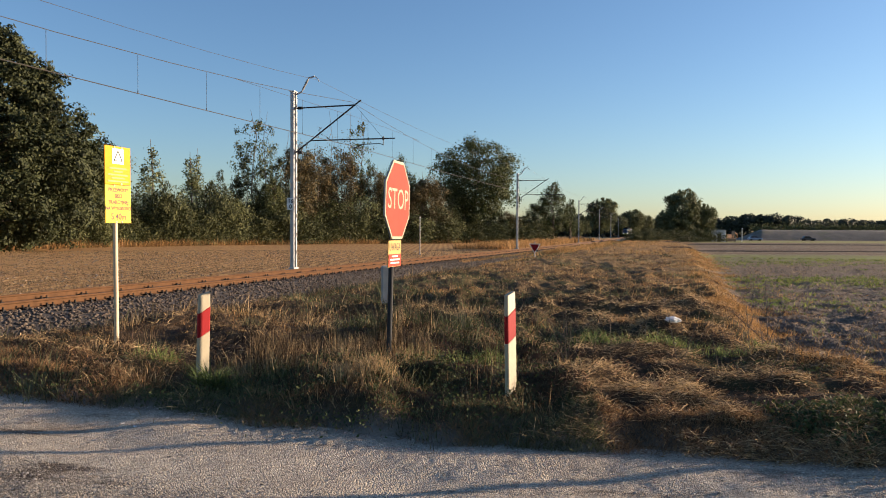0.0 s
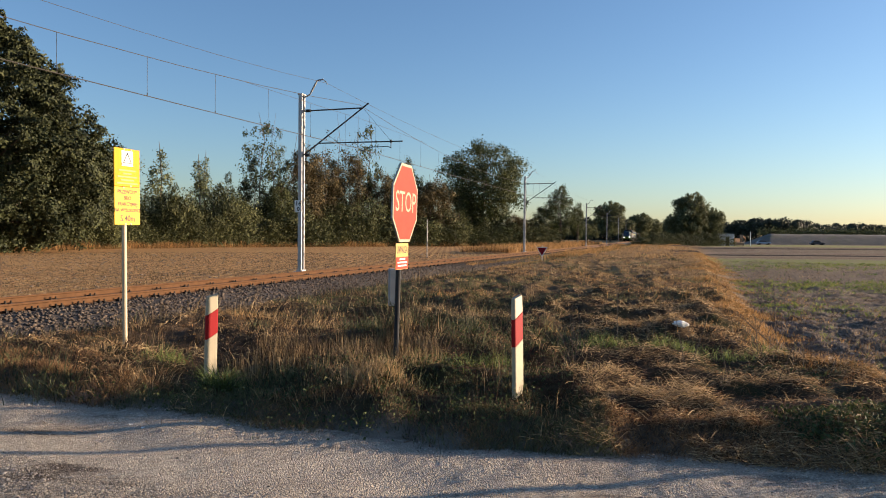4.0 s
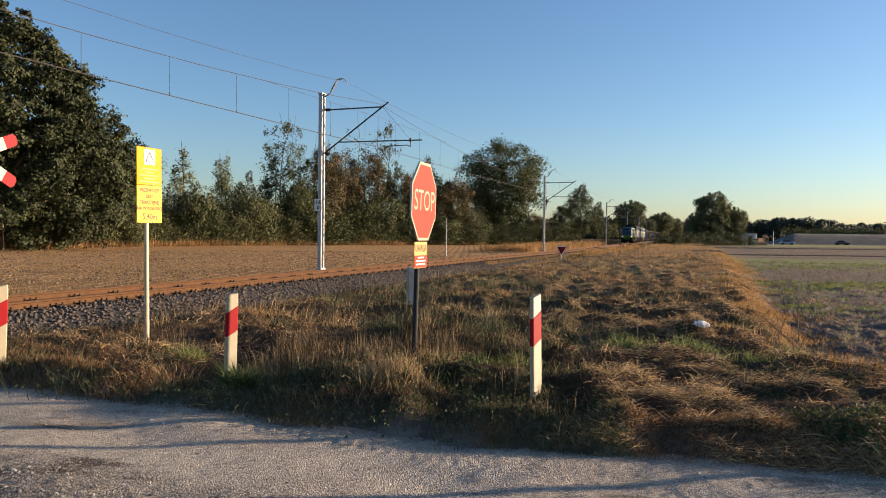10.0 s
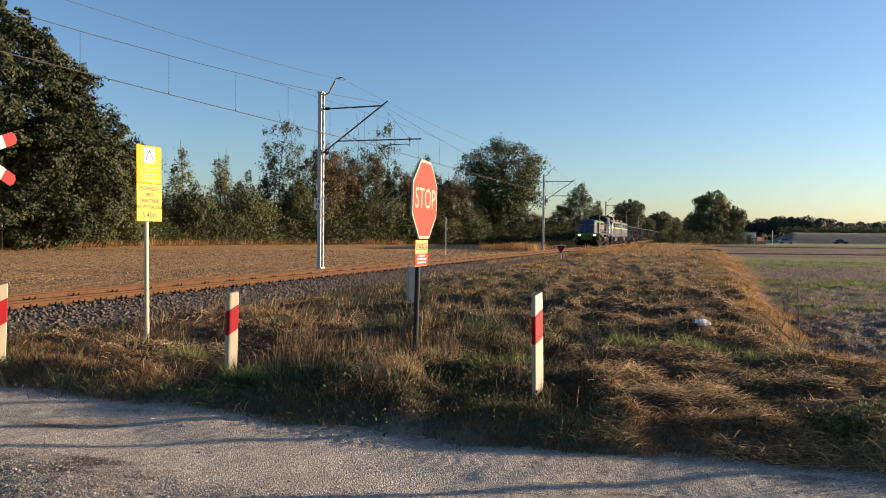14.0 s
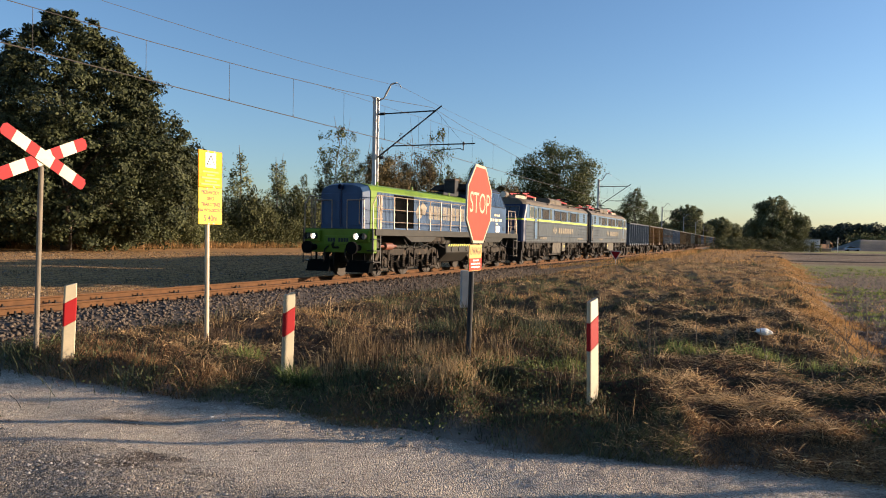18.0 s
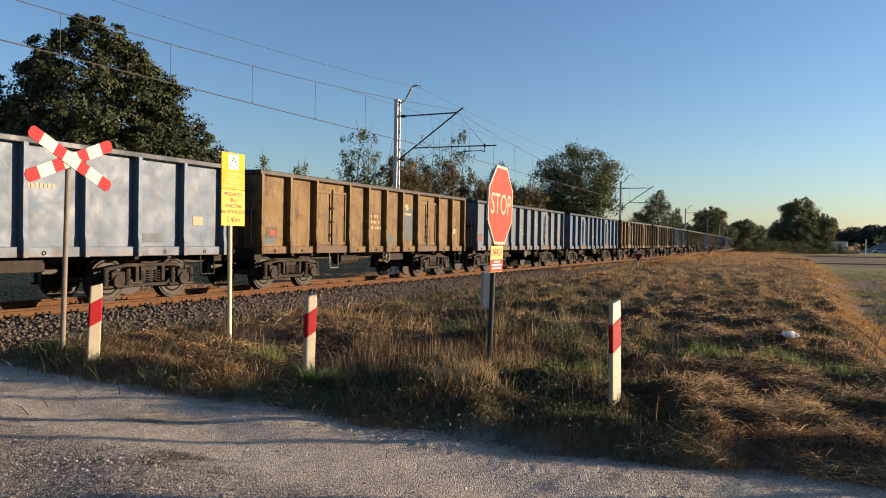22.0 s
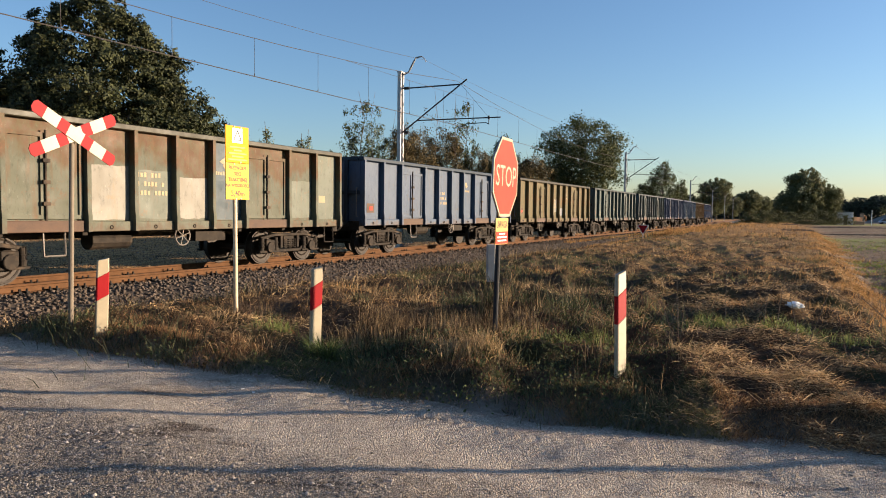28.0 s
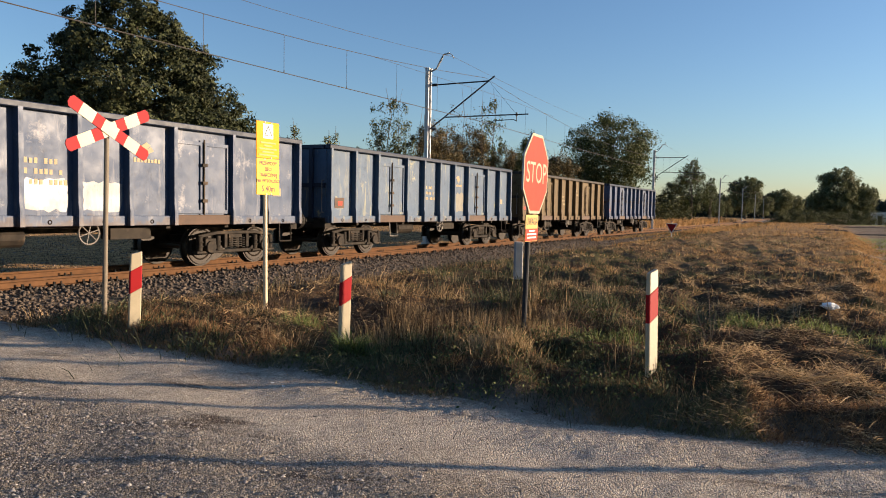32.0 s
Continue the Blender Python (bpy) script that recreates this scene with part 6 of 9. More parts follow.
# ---- far field, works and vehicles ----
def build_far():
    # earth bank
    n, m = 130, 9
    r = np.random.default_rng(31)
    v = []
    for i in range(n):
        t = i / (n - 1)
        px = 1296 + 900 * t
        for j in range(m):
            w = j / (m - 1)
            d = 215 + 26 * w
            hgt = 3.3 * min(1, w / 0.3) if w < 0.7 else 3.3 * (1 - (w - 0.7) / 0.3)
            hgt *= min(1.0, t * 18 + 0.02)
            x, y, _ = stand(px, d)
            v.append((x, y, -0.35 + hgt * (1 + r.normal(0, 0.015))))
    f = [(i * m + j, (i + 1) * m + j, (i + 1) * m + j + 1, i * m + j + 1) for i in range(n - 1) for j in range(m - 1)]
    bank = new("earth_bank", mesh_of("earth_bank", v, f, mat("sandy_earth", (0.17, 0.142, 0.11), (0.115, 0.095, 0.074), 1.0, 0, 0.4, 3.5, 0.8, 0.3, c3=(0.13, 0.12, 0.06)), True))
    tagged(bank, "long pale bank of heaped sandy earth", "earth bank")
    # young trees along the bank's crest
    r = np.random.default_rng(5)
    k = 420
    px = r.uniform(1330, 1700, k)
    C = np.array([stand(p, 238) for p in px])
    C = np.repeat(C, 22, 0)
    C[:, :2] += r.normal(0, 0.5, (len(C), 2))
    C[:, 2] = 2.7 + np.abs(r.normal(0, 1.0, len(C)))
    vv, ff = leaf_cards(C, 0.22, seed=15)
    tagged(new("saplings", mesh_of("saplings", vv, ff, M["willow_leaf"])), "row of young saplings on the bank", "saplings", kind="stuff")
    # grey hut
    x, y, z = stand(1271, 172)
    hut = thing("site_hut", "small grey-white site hut by the earth bank", "hut", m=pose(x, y, z, 0, 0, -12))
    bm = bmesh.new()
    box(bm, -1.5, 1.5, -1.2, 1.2, 0, 2.75)
    part("wall", bm, mat("pale_grey_sheet", (0.5, 0.52, 0.55), (0.42, 0.44, 0.47), 0.5, 0.2), hut, bevel=0.03)
    bm = bmesh.new()
    prism(bm, [(-1.65, 2.75), (1.65, 2.75), (1.65, 2.85), (-1.65, 3.0)], -1.35, 1.35)
    part("roof", bm, M["steel"], hut)
    bm = bmesh.new()
    box(bm, -0.4, 0.4, -1.23, -1.2, 0.05, 2.0)
    part("door", bm, M["dark"], hut)
    # excavator behind the hut
    x, y, z = stand(1288, 176)
    ex = thing("excavator", "rust-orange excavator parked beside the hut", "excavator", m=pose(x, y, z, 0, 0, 20))
    yel = mat("machine_rust_orange", (0.3, 0.12, 0.04), (0.22, 0.09, 0.035), 0.6)
    for name, dims, m_ in (("track", (-1.4, 1.4, -1.2, -0.7, 0, 0.8), M["black"]), ("track", (-1.4, 1.4, 0.7, 1.2, 0, 0.8), M["black"]), ("engine_housing", (-1.4, 0.9, -1.1, 1.1, 0.85, 1.8), yel), ("cab", (0.1, 1.2, -1.1, -0.2, 0.9, 2.6), M["dark"])):
        bm = bmesh.new()
        box(bm, *dims)
        part(name, bm, m_, ex, bevel=0.06)
    bm = bmesh.new()
    tube(bm, [(0.9, 0.3, 1.4), (2.0, 0.3, 2.5), (3.0, 0.3, 1.8), (3.1, 0.3, 0.9)], 0.16, 6)
    part("boom", bm, yel, ex)
    # lamp pole
    x, y, z = stand(1313, 166)
    pole = thing("site_pole", "thin pale pole before the earth bank", "pole", m=pose(x, y, z))
    bm = bmesh.new()
    rod(bm, (0, 0, 0), (0, 0, 3.3), 0.07, 8)
    part("shaft", bm, M["white"], pole)
    # cars
    for px, d, col, lab in ((1336, 205, (0.3, 0.36, 0.48), "small pale blue car parked on the far track"), (1430, 208, (0.03, 0.032, 0.045), "dark car parked on the far track")):
        x, y, z = stand(px, d)
        car = thing("car", lab, "car", "cars by the earth bank", m=scaled(x, y, z, -8, 0.9, 0.9))
        paint_ = mat("car_paint", col, tuple(c * 0.9 for c in col), 0.3, 0.2, 3, 30, 0, coat=0.5)
        bm = bmesh.new()
        prism(bm, [(-2.05, 0.35), (2.05, 0.35), (2.1, 0.7), (1.9, 0.88), (1.0, 0.95), (-1.6, 0.98), (-2.05, 0.9)], -0.85, 0.85)
        part("body", bm, paint_, car, bevel=0.06)
        bm = bmesh.new()
        prism(bm, [(-1.6, 0.96), (1.0, 0.94), (0.4, 1.45), (-1.2, 1.48)], -0.72, 0.72)
        part("cabin", bm, M["glass"], car, bevel=0.05)
        bm = bmesh.new()
        prism(bm, [(-1.15, 1.46), (0.38, 1.44), (0.3, 1.52), (-1.1, 1.54)], -0.7, 0.7)
        part("roof", bm, paint_, car, bevel=0.02)
        for wx in (-1.3, 1.3):
            for wy in (-0.78, 0.78):
                w = None
                bm = bmesh.new()
                rod(bm, (wx, wy - 0.1, 0.32), (wx, wy + 0.1, 0.32), 0.32, 16)
                w = part("wheel", bm, M["black"], car)
    # ridges of turned soil across the field
    r = np.random.default_rng(14)
    for d, n, hh in ((75, 9000, 0.085), (122, 7000, 0.12)):
        px = r.uniform(1175, 2000, n)
        x, y = (px - 784) / PX * d, np.full(n, float(d)) + r.normal(0, 0.45, n)
        lumps("soil_ridge", np.stack([x, y, height(x, y)], -1), r.uniform(0.25, 0.55, n) * hh / 0.28, M["ridge"], "dark ridge of turned soil across the field", "soil", 0.75, plain=True)


build_far()


def roadside_bits():
    # crumpled white plastic in the grass
    r = np.random.default_rng(3)
    bm = bmesh.new()
    bmesh.ops.create_icosphere(bm, subdivisions=3, radius=1)
    for v in bm.verts:
        v.co *= 1 + 0.35 * noise.noise(v.co * 2.3) + 0.2 * noise.noise(v.co * 6)
        v.co.x, v.co.y, v.co.z = v.co.x * 0.12, v.co.y * 0.07, v.co.z * 0.045
    x, y = 3.24, 10.16
    bag = part("plastic_bag", bm, M["white"], smooth=False, m=pose(x, y, ground_z(x, y) + 0.06, 0, 8, 20))
    tagged(bag, "crumpled white plastic bag lying in the grass", "litter")
    for x, y, s in ((-2.35, 5.62, 0.05), (-1.55, 5.5, 0.035), (-2.5, 5.7, 0.03)):
        bm = bmesh.new()
        box(bm, -s, s, -s * 0.3, s * 0.3, 0, 0.004)
        p = part("paper_scrap", bm, M["white"], m=pose(x, y, ground_z(x, y) + 0.03, 5, 8, 30))
        tagged(p, "small white scrap of paper at the road's edge", "litter", "paper scraps")
    # slim posts added unseen beyond the weeds, throwing long thin shades over the road
    for x, y, h in ((6.0, 7.03, 1.6), (6.3, 5.85, 1.35), (6.3, 8.44, 1.75)):
        ob = thing("slim_post", "slim grey post out of view, added for its thin shade", "post", "slim roadside posts", m=pose(x, y, 0.0))
        bm = bmesh.new()
        rod(bm, (0, 0, -0.3), (0, 0, h), 0.045, 10)
        part("shaft", bm, M["steel"], ob)
        bm = bmesh.new()
        rod(bm, (0, 0, h), (0, 0, h + 0.03), 0.055, 10)
        part("cap", bm, M["dark"], ob)
    # a tall bare stalk and a leaning one where the bank meets the field
    for x, y, lx, ly, h, w in ((5.35, 11.9, -0.06, 0.0, 0.95, 0.008), (5.0, 10.9, -0.55, 0.25, 0.5, 0.011), (6.6, 15.5, 0.05, 0.0, 0.8, 0.007)):
        z = ground_z(x, y)
        bm = bmesh.new()
        rod(bm, (x, y, z - 0.05), (x + lx, y + ly, z + h), w, 6, w * 0.5)
        for j in range(5):
            t = 0.5 + 0.1 * j
            p = Vector((x + lx * t, y + ly * t, z + h * t))
            b = j * 2.4
            rod(bm, p, p + Vector((0.06 * math.cos(b), 0.06 * math.sin(b), 0.05)), 0.003, 4, 0.001)
        tagged(part("dead_stem", bm, M["bark"]), "tall bare brown stalk at the field's edge", "weed stem", "dead weed stems")
    # dead weed stems
    for i in range(26):
        x, y = r.uniform(0.9, 5.2), r.uniform(6.3, 10.5)
        z = ground_z(x, y)
        bm = bmesh.new()
        h = r.uniform(0.35, 0.75)
        a, l = r.uniform(0, 6.28), r.uniform(0.05, 0.35)
        top = Vector((x + l * math.cos(a), y + l * math.sin(a), z + h))
        rod(bm, (x, y, z - 0.03), top, 0.005, 5, 0.002)
        for j in range(4):
            t = 0.4 + 0.15 * j
            p = Vector((x, y, z)).lerp(top, t)
            b = r.uniform(0, 6.28)
            rod(bm, p, p + Vector((0.12 * math.cos(b), 0.12 * math.sin(b), 0.12)), 0.003, 4, 0.001)
        tagged(part("dead_stem", bm, M["bark"]), "dry branched weed stem standing in the bank", "weed stem", "dead weed stems")


roadside_bits()


# ---- train ----
M["cream"] = mat("cream_lettering", (0.72, 0.6, 0.38), (0.66, 0.54, 0.34), 0.5, 0, 5, 40, 0)
S_ROWS = [305.94, 291.62, 277.09, 262.36, 247.45, 232.34, 217.06, 201.59, 185.95, 170.15, 154.17, 138.04, 121.75, 105.32, 88.73, 72.0, 55.14, 38.14, 21.02, 3.77, -13.6, -31.08, -48.67, -66.36, -84.16, -102.05, -120.04, -138.11, -156.27, -174.5, -192.8, -211.18, -229.62]
TRAIN = []                           # (thing, where its middle is behind the train's front)
MESH = {}
M["wagon_mark"] = mat("worn_ochre_lettering", (0.3, 0.22, 0.1), (0.22, 0.16, 0.08), 0.6)
M["rusty_sill"] = mat("rust_brown_sill", (0.085, 0.042, 0.02), (0.05, 0.026, 0.014), 0.75)
M["handgrey"] = mat("worn_grey_handle", (0.16, 0.14, 0.12), (0.1, 0.08, 0.06), 0.6, 0.2)


def shared(name, make, bevel=0.0, smooth=False):
    if name not in MESH:
        bm = bmesh.new()
        make(bm)
        MESH[name] = finish(name, bm, bevel, smooth)
    return MESH[name]


def paint(name, c, rust, worn=0.5, rough=0.4, dents=0.6, sill=True, gloss=0.45, top_rust=0.0):
    """Old wagon paint: chalky patches, rusty runs down the sheets, rust on the lower edge, dents."""
    m, n, l, b = nodes(name)
    tc = n.new("ShaderNodeTexCoord")
    shift = n.new("ShaderNodeVectorMath")
    shift.operation = "MULTIPLY_ADD"
    shift.inputs[1].default_value = (1, 1, 1)
    shift.inputs[2].default_value = (c[0] * 90, c[1] * 70, c[2] * 50)
    l.new(tc.outputs["Object"], shift.inputs[0])

    def tex(scale, detail=6, stretch=(1, 1, 1), rough_=0.6):
        mp = n.new("ShaderNodeMapping")
        mp.inputs["Scale"].default_value = stretch
        l.new(shift.outputs[0], mp.inputs[0])
        t = n.new("ShaderNodeTexNoise")
        t.inputs["Scale"].default_value, t.inputs["Detail"].default_value, t.inputs["Roughness"].default_value = scale, detail, rough_
        l.new(mp.outputs[0], t.inputs["Vector"])
        return t.outputs[0]

    def rng(v, a, b2, lo=0.0, hi=1.0):
        t = n.new("ShaderNodeMapRange")
        for i, x in enumerate((a, b2, lo, hi)):
            t.inputs[i + 1].default_value = x
        l.new(v, t.inputs[0])
        return t.outputs[0]

    def mix(f, a, b2):
        t = n.new("ShaderNodeMix")
        t.data_type = "RGBA"
        l.new(f, t.inputs[0])
        for i, v in ((6, a), (7, b2)):
            if isinstance(v, tuple):
                t.inputs[i].default_value = (*v, 1)
            else:
                l.new(v, t.inputs[i])
        return t.outputs[2]
    c = tuple(v * 0.48 for v in c)
    chalk = tuple(v * 1.18 + 0.004 for v in c)
    grime = tuple(v * 0.38 for v in c)
    col = mix(rng(tex(0.7, 3), 0.3, 0.7), c, chalk)
    col = mix(rng(tex(9, 9, (1, 1, 0.5), 0.75), 0.52, 0.72, 0, 0.75), col, grime)
    if top_rust:
        up = n.new("ShaderNodeSeparateXYZ")
        l.new(tc.outputs["Object"], up.inputs[0])
        lift = n.new("ShaderNodeMath")
        lift.operation, lift.inputs[1].default_value = "MULTIPLY_ADD", 2.6
        l.new(tex(0.45, 5, (1, 1, 0.5), 0.65), lift.inputs[0])
        l.new(up.outputs[2], lift.inputs[2])
        col = mix(rng(lift.outputs[0], 3.6, 3.74, 0, top_rust), col, mix(rng(tex(6, 8, (1, 1, 0.6), 0.75), 0.4, 0.62), (0.075, 0.056, 0.024), (0.08, 0.034, 0.013)))
    runs = tex(5, 5, (1, 1, 0.12), 0.7)
    col = mix(rng(runs, 0.58 - 0.06 * worn, 0.72, 0, 0.55 + 0.3 * worn), col, rust)
    col = mix(rng(tex(1.7, 9, (1, 1, 1), 0.75), 0.62 - 0.08 * worn, 0.70 - 0.04 * worn), col, rust)
    col = mix(rng(tex(22, 7, (1, 1, 0.25), 0.8), 0.6, 0.68, 0, 0.6), col, tuple(v * 2.2 + 0.03 for v in c))
    sep = n.new("ShaderNodeSeparateXYZ")
    l.new(tc.outputs["Object"], sep.inputs[0])
    low = n.new("ShaderNodeMath")
    low.operation, low.inputs[1].default_value = "MULTIPLY_ADD", 0.9
    l.new(tex(3.5, 7), low.inputs[0])
    l.new(sep.outputs[2], low.inputs[2])
    if sill:
        col = mix(rng(low.outputs[0], 1.62, 1.48, 0, 0.6), col, (0.075, 0.045, 0.026))
    l.new(col, b.inputs["Base Color"])
    l.new(rng(tex(2.5, 6), 0.3, 0.7, rough - 0.05, rough + 0.15), b.inputs["Roughness"])
    b.inputs["Specular IOR Level"].default_value = gloss
    bp = n.new("ShaderNodeBump")
    bp.inputs["Strength"].default_value, bp.inputs["Distance"].default_value = dents, 0.06
    l.new(tex(1.0, 0.5), bp.inputs["Height"])
    b2 = n.new("ShaderNodeBump")
    b2.inputs["Strength"].default_value, b2.inputs["Distance"].default_value = 0.12, 0.01
    l.new(tex(25, 4), b2.inputs["Height"])
    l.new(bp.outputs[0], b2.inputs["Normal"])
    l.new(b2.outputs[0], b.inputs["Normal"])
    return m


HALF = 14.04 / 2
LB = 12.79 / 2


def wagon(colour, rail_colour, label, doors=(-3.1, 3.1)):
    """Without doors the posts stand at even steps."""
    w = thing("open_wagon", label, "freight wagon", "open wagons of the train")

    t = 0.05
    for y0, y1 in ((-1.38, -1.38 + t), (1.38 - t, 1.38)):
        put("side_wall", shared("side_wall%.1f" % y0, lambda bm: box(bm, -LB, LB, y0, y1, 1.12, 3.08)), colour, w)
    for x0, x1 in ((-LB, -LB + t), (LB - t, LB)):
        put("end_wall", shared("end_wall%.1f" % x0, lambda bm: box(bm, x0, x1, -1.33, 1.33, 1.12, 3.08)), colour, w)
    put("floor_plate", shared("floor_plate", lambda bm: box(bm, -LB + t, LB - t, -1.33, 1.33, 1.12, 1.2)), M["bogie"], w)
    put("top_rail", shared("top_rail", lambda bm: [box(bm, -LB - 0.03, LB + 0.03, s * 1.44 - 0.1, s * 1.44 + 0.1, 3.08, 3.2) for s in (-1, 1)] + [box(bm, e * LB - 0.06, e * LB + 0.06, -1.33, 1.33, 3.08, 3.2) for e in (-1, 1)], 0.015), rail_colour, w)
    for s in (-1, 1):
        put("side_sill", shared("side_sill%d" % s, lambda bm: box(bm, -LB, LB, s * 1.41 - 0.06, s * 1.41 + 0.06, 1.0, 1.2), 0.01), colour, w)
        for px in (-6.33, -5.15, -3.95, -2.24, -1.12, 0, 1.12, 2.24, 3.95, 5.15, 6.33) if doors else [1.266 * j for j in range(-5, 6)]:
            def post(bm):
                prism(bm, [(s * 1.38, 1.0), (s * 1.57, 1.0), (s * 1.57, 1.3), (s * 1.55, 1.45), (s * 1.55, 3.1), (s * 1.38, 3.1)], -0.045, 0.045, "x")
            put("side_post", shared("side_post%d" % s, post), colour, w, m=pose(px, 0, 0))
        if s < 0:
            ring = shared("lashing_ring", lambda bm: torus(bm, (0, -1.475, 1.08), (0, 1, 0), 0.035, 0.011, 10, 4))
            for px in (-5.74, -4.55, -1.68, -0.56, 0.56, 1.68, 4.55, 5.74):
                put("lashing_ring", ring, M["bogie"], w, m=pose(px, 0, 0))
        for d in doors:
            for k in (-1, 1):
                x0, x1 = (0.02, 0.78) if k > 0 else (-0.78, -0.02)
                door = put("door", shared("door%d%d" % (s, k), lambda bm: box(bm, x0, x1, *sorted((s * 1.385, s * 1.415)), 1.25, 2.85)), colour, w, m=pose(d, 0, 0))

                def rim(bm):
                    y0, y1 = sorted((s * 1.413, s * 1.45))
                    outer = [(x0, 1.25), (x1, 1.25), (x1, 2.85), (x0, 2.85)]
                    inner = [(x0 + 0.07, 1.33), (x1 - 0.07, 1.33), (x1 - 0.07, 2.77), (x0 + 0.07, 2.77)]
                    v = [[bm.verts.new((x, y, z)) for x, z in ring] for y in (y0, y1) for ring in (outer, inner)]
                    for i in range(4):
                        j = (i + 1) % 4
                        bm.faces.new((v[0][i], v[0][j], v[1][j], v[1][i]))
                        bm.faces.new((v[2][i], v[2][j], v[3][j], v[3][i]))
                        bm.faces.new((v[0][i], v[0][j], v[2][j], v[2][i]))
                        bm.faces.new((v[1][i], v[1][j], v[3][j], v[3][i]))
                put("door_rim", shared("door_rim%d%d" % (s, k), rim), colour, door)

            def bar(bm):
                rod(bm, (0, s * 1.47, 1.2), (0, s * 1.47, 2.9), 0.022, 6)
                for z in (1.5, 1.9, 2.3):
                    box(bm, -0.07, 0.07, min(s * 1.46, s * 1.51), max(s * 1.46, s * 1.51), z, z + 0.07)
            put("door_sill", shared("door_sill%d" % s, lambda bm: box(bm, -0.85, 0.85, *sorted((s * 1.4, s * 1.49)), 1.0, 1.22), 0.01), M["rusty_sill"], w, m=pose(d, 0, 0))
            put("door_latch", shared("door_latch%d" % s, bar), M["bogie"], w, m=pose(d, 0, 0))
    for e in (-1, 1):
        def ribs(bm):
            for yy in (-0.9, -0.3, 0.3, 0.9):
                x0, x1 = sorted((e * LB, e * (LB + 0.1)))
                box(bm, x0, x1, yy - 0.06, yy + 0.06, 1.1, 3.1)
            x0, x1 = sorted((e * LB, e * (LB + 0.07)))
            box(bm, x0, x1, -1.38, 1.38, 2.0, 2.12)
        put("end_ribs", shared("end_ribs%d" % e, ribs), rail_colour, w)

        def beam(bm):
            x0, x1 = sorted((e * (LB - 0.25), e * (LB + 0.02)))
            box(bm, x0, x1, -1.36, 1.36, 0.85, 1.15)
        put("end_beam", shared("end_beam%d" % e, beam), M["bogie"], w)
        for yy in (-0.875, 0.875):
            def buf(bm):
                rod(bm, (e * LB, 0, 1.06), (e * (LB + 0.38), 0, 1.06), 0.11, 12)
                rod(bm, (e * (LB + 0.36), 0, 1.06), (e * (LB + 0.56), 0, 1.06), 0.08, 12)
                rod(bm, (e * (LB + 0.56), 0, 1.06), (e * (LB + 0.62), 0, 1.06), 0.23, 16)
            put("buffer", shared("buffer%d" % e, buf), M["black"], w, m=pose(0, yy, 0))
        put("coupling", shared("coupling%d" % e, lambda bm: tube(bm, [(e * LB, 0, 1.05), (e * (LB + 0.35), 0, 0.95), (e * (LB + 0.62), 0, 1.03)], 0.05)), M["black"], w)

        grab = shared("grab_rail%d" % e, lambda bm: tube(bm, [(e * (LB + 0.01), 0, 1.3), (e * (LB + 0.09), 0, 1.3), (e * (LB + 0.09), 0, 2.2), (e * (LB + 0.01), 0, 2.2)], 0.014, 5))
        for s in (-1.3, 1.3):
            put("grab_rail", grab, M["handgrey"], w, m=pose(0, s, 0))
    put("under_frame", shared("under_frame", lambda bm: [box(bm, -LB + 0.2, LB - 0.2, -0.28, 0.28, 0.82, 1.12), box(bm, -0.8, 0.8, -1.2, 1.2, 0.95, 1.12), rod(bm, (-1.6, -0.6, 0.78), (-0.6, -0.6, 0.78), 0.2, 12), box(bm, 1.0, 2.0, -1.05, -0.75, 0.7, 0.95)] + [box(bm, x - 0.06, x + 0.06, -1.35, 1.35, 0.92, 1.12) for x in (-4.8, -3.9, -2.2, 2.2, 3.9, 4.8)], 0.01), M["bogie"], w)
    put("hand_wheel", shared("hand_wheel", lambda bm: [torus(bm, (0.3, -1.36, 0.86), (0, 1, 0), 0.22, 0.018, 20, 5)] + [rod(bm, (0.3 + 0.22 * math.cos(a), -1.36, 0.86 + 0.22 * math.sin(a)), (0.3 - 0.22 * math.cos(a), -1.36, 0.86 - 0.22 * math.sin(a)), 0.012, 5) for a in (0.3, 1.35, 2.4)] + [rod(bm, (0.3, -1.36, 0.86), (0.3, -1.0, 0.86), 0.02, 6)]), M["handgrey"], w)

    def steps(bm):
        tube(bm, [(-0.22, -1.4, 1.0), (-0.22, -1.42, 0.55), (0.22, -1.42, 0.55), (0.22, -1.4, 1.0)], 0.018, 5)
    put("step", shared("step", steps), M["handgrey"], w, m=pose(-2.9, 0, 0))
    put("step", shared("step", steps), M["bogie"], w, m=pose(5.9, 0, 0))
    def plate(bm):
        box(bm, -6.0, -5.55, -1.39, -1.383, 1.42, 1.72)
    put("data_plate", shared("data_plate", plate), M["rusty_sill"], w)
    put("red_label", shared("red_label", lambda bm: box(bm, -5.85, -5.65, -1.395, -1.391, 1.5, 1.62)), M["orange_red"], w, "small red label")
    put("pale_label", shared("pale_label", lambda bm: box(bm, 5.45, 5.75, -1.39, -1.383, 1.7, 1.9)), M["wagon_mark"], w, "small cream label")
    def wing(bm):
        prism(bm, [(1.45, 2.62), (1.62, 2.72), (1.72, 2.66), (1.6, 2.55)], -1.389, -1.382)
        prism(bm, [(1.56, 2.53), (1.72, 2.63), (1.8, 2.55), (1.62, 2.46)], -1.389, -1.382)
    put("emblem", shared("wing", wing), M["wagon_mark"], w, "small ochre emblem")
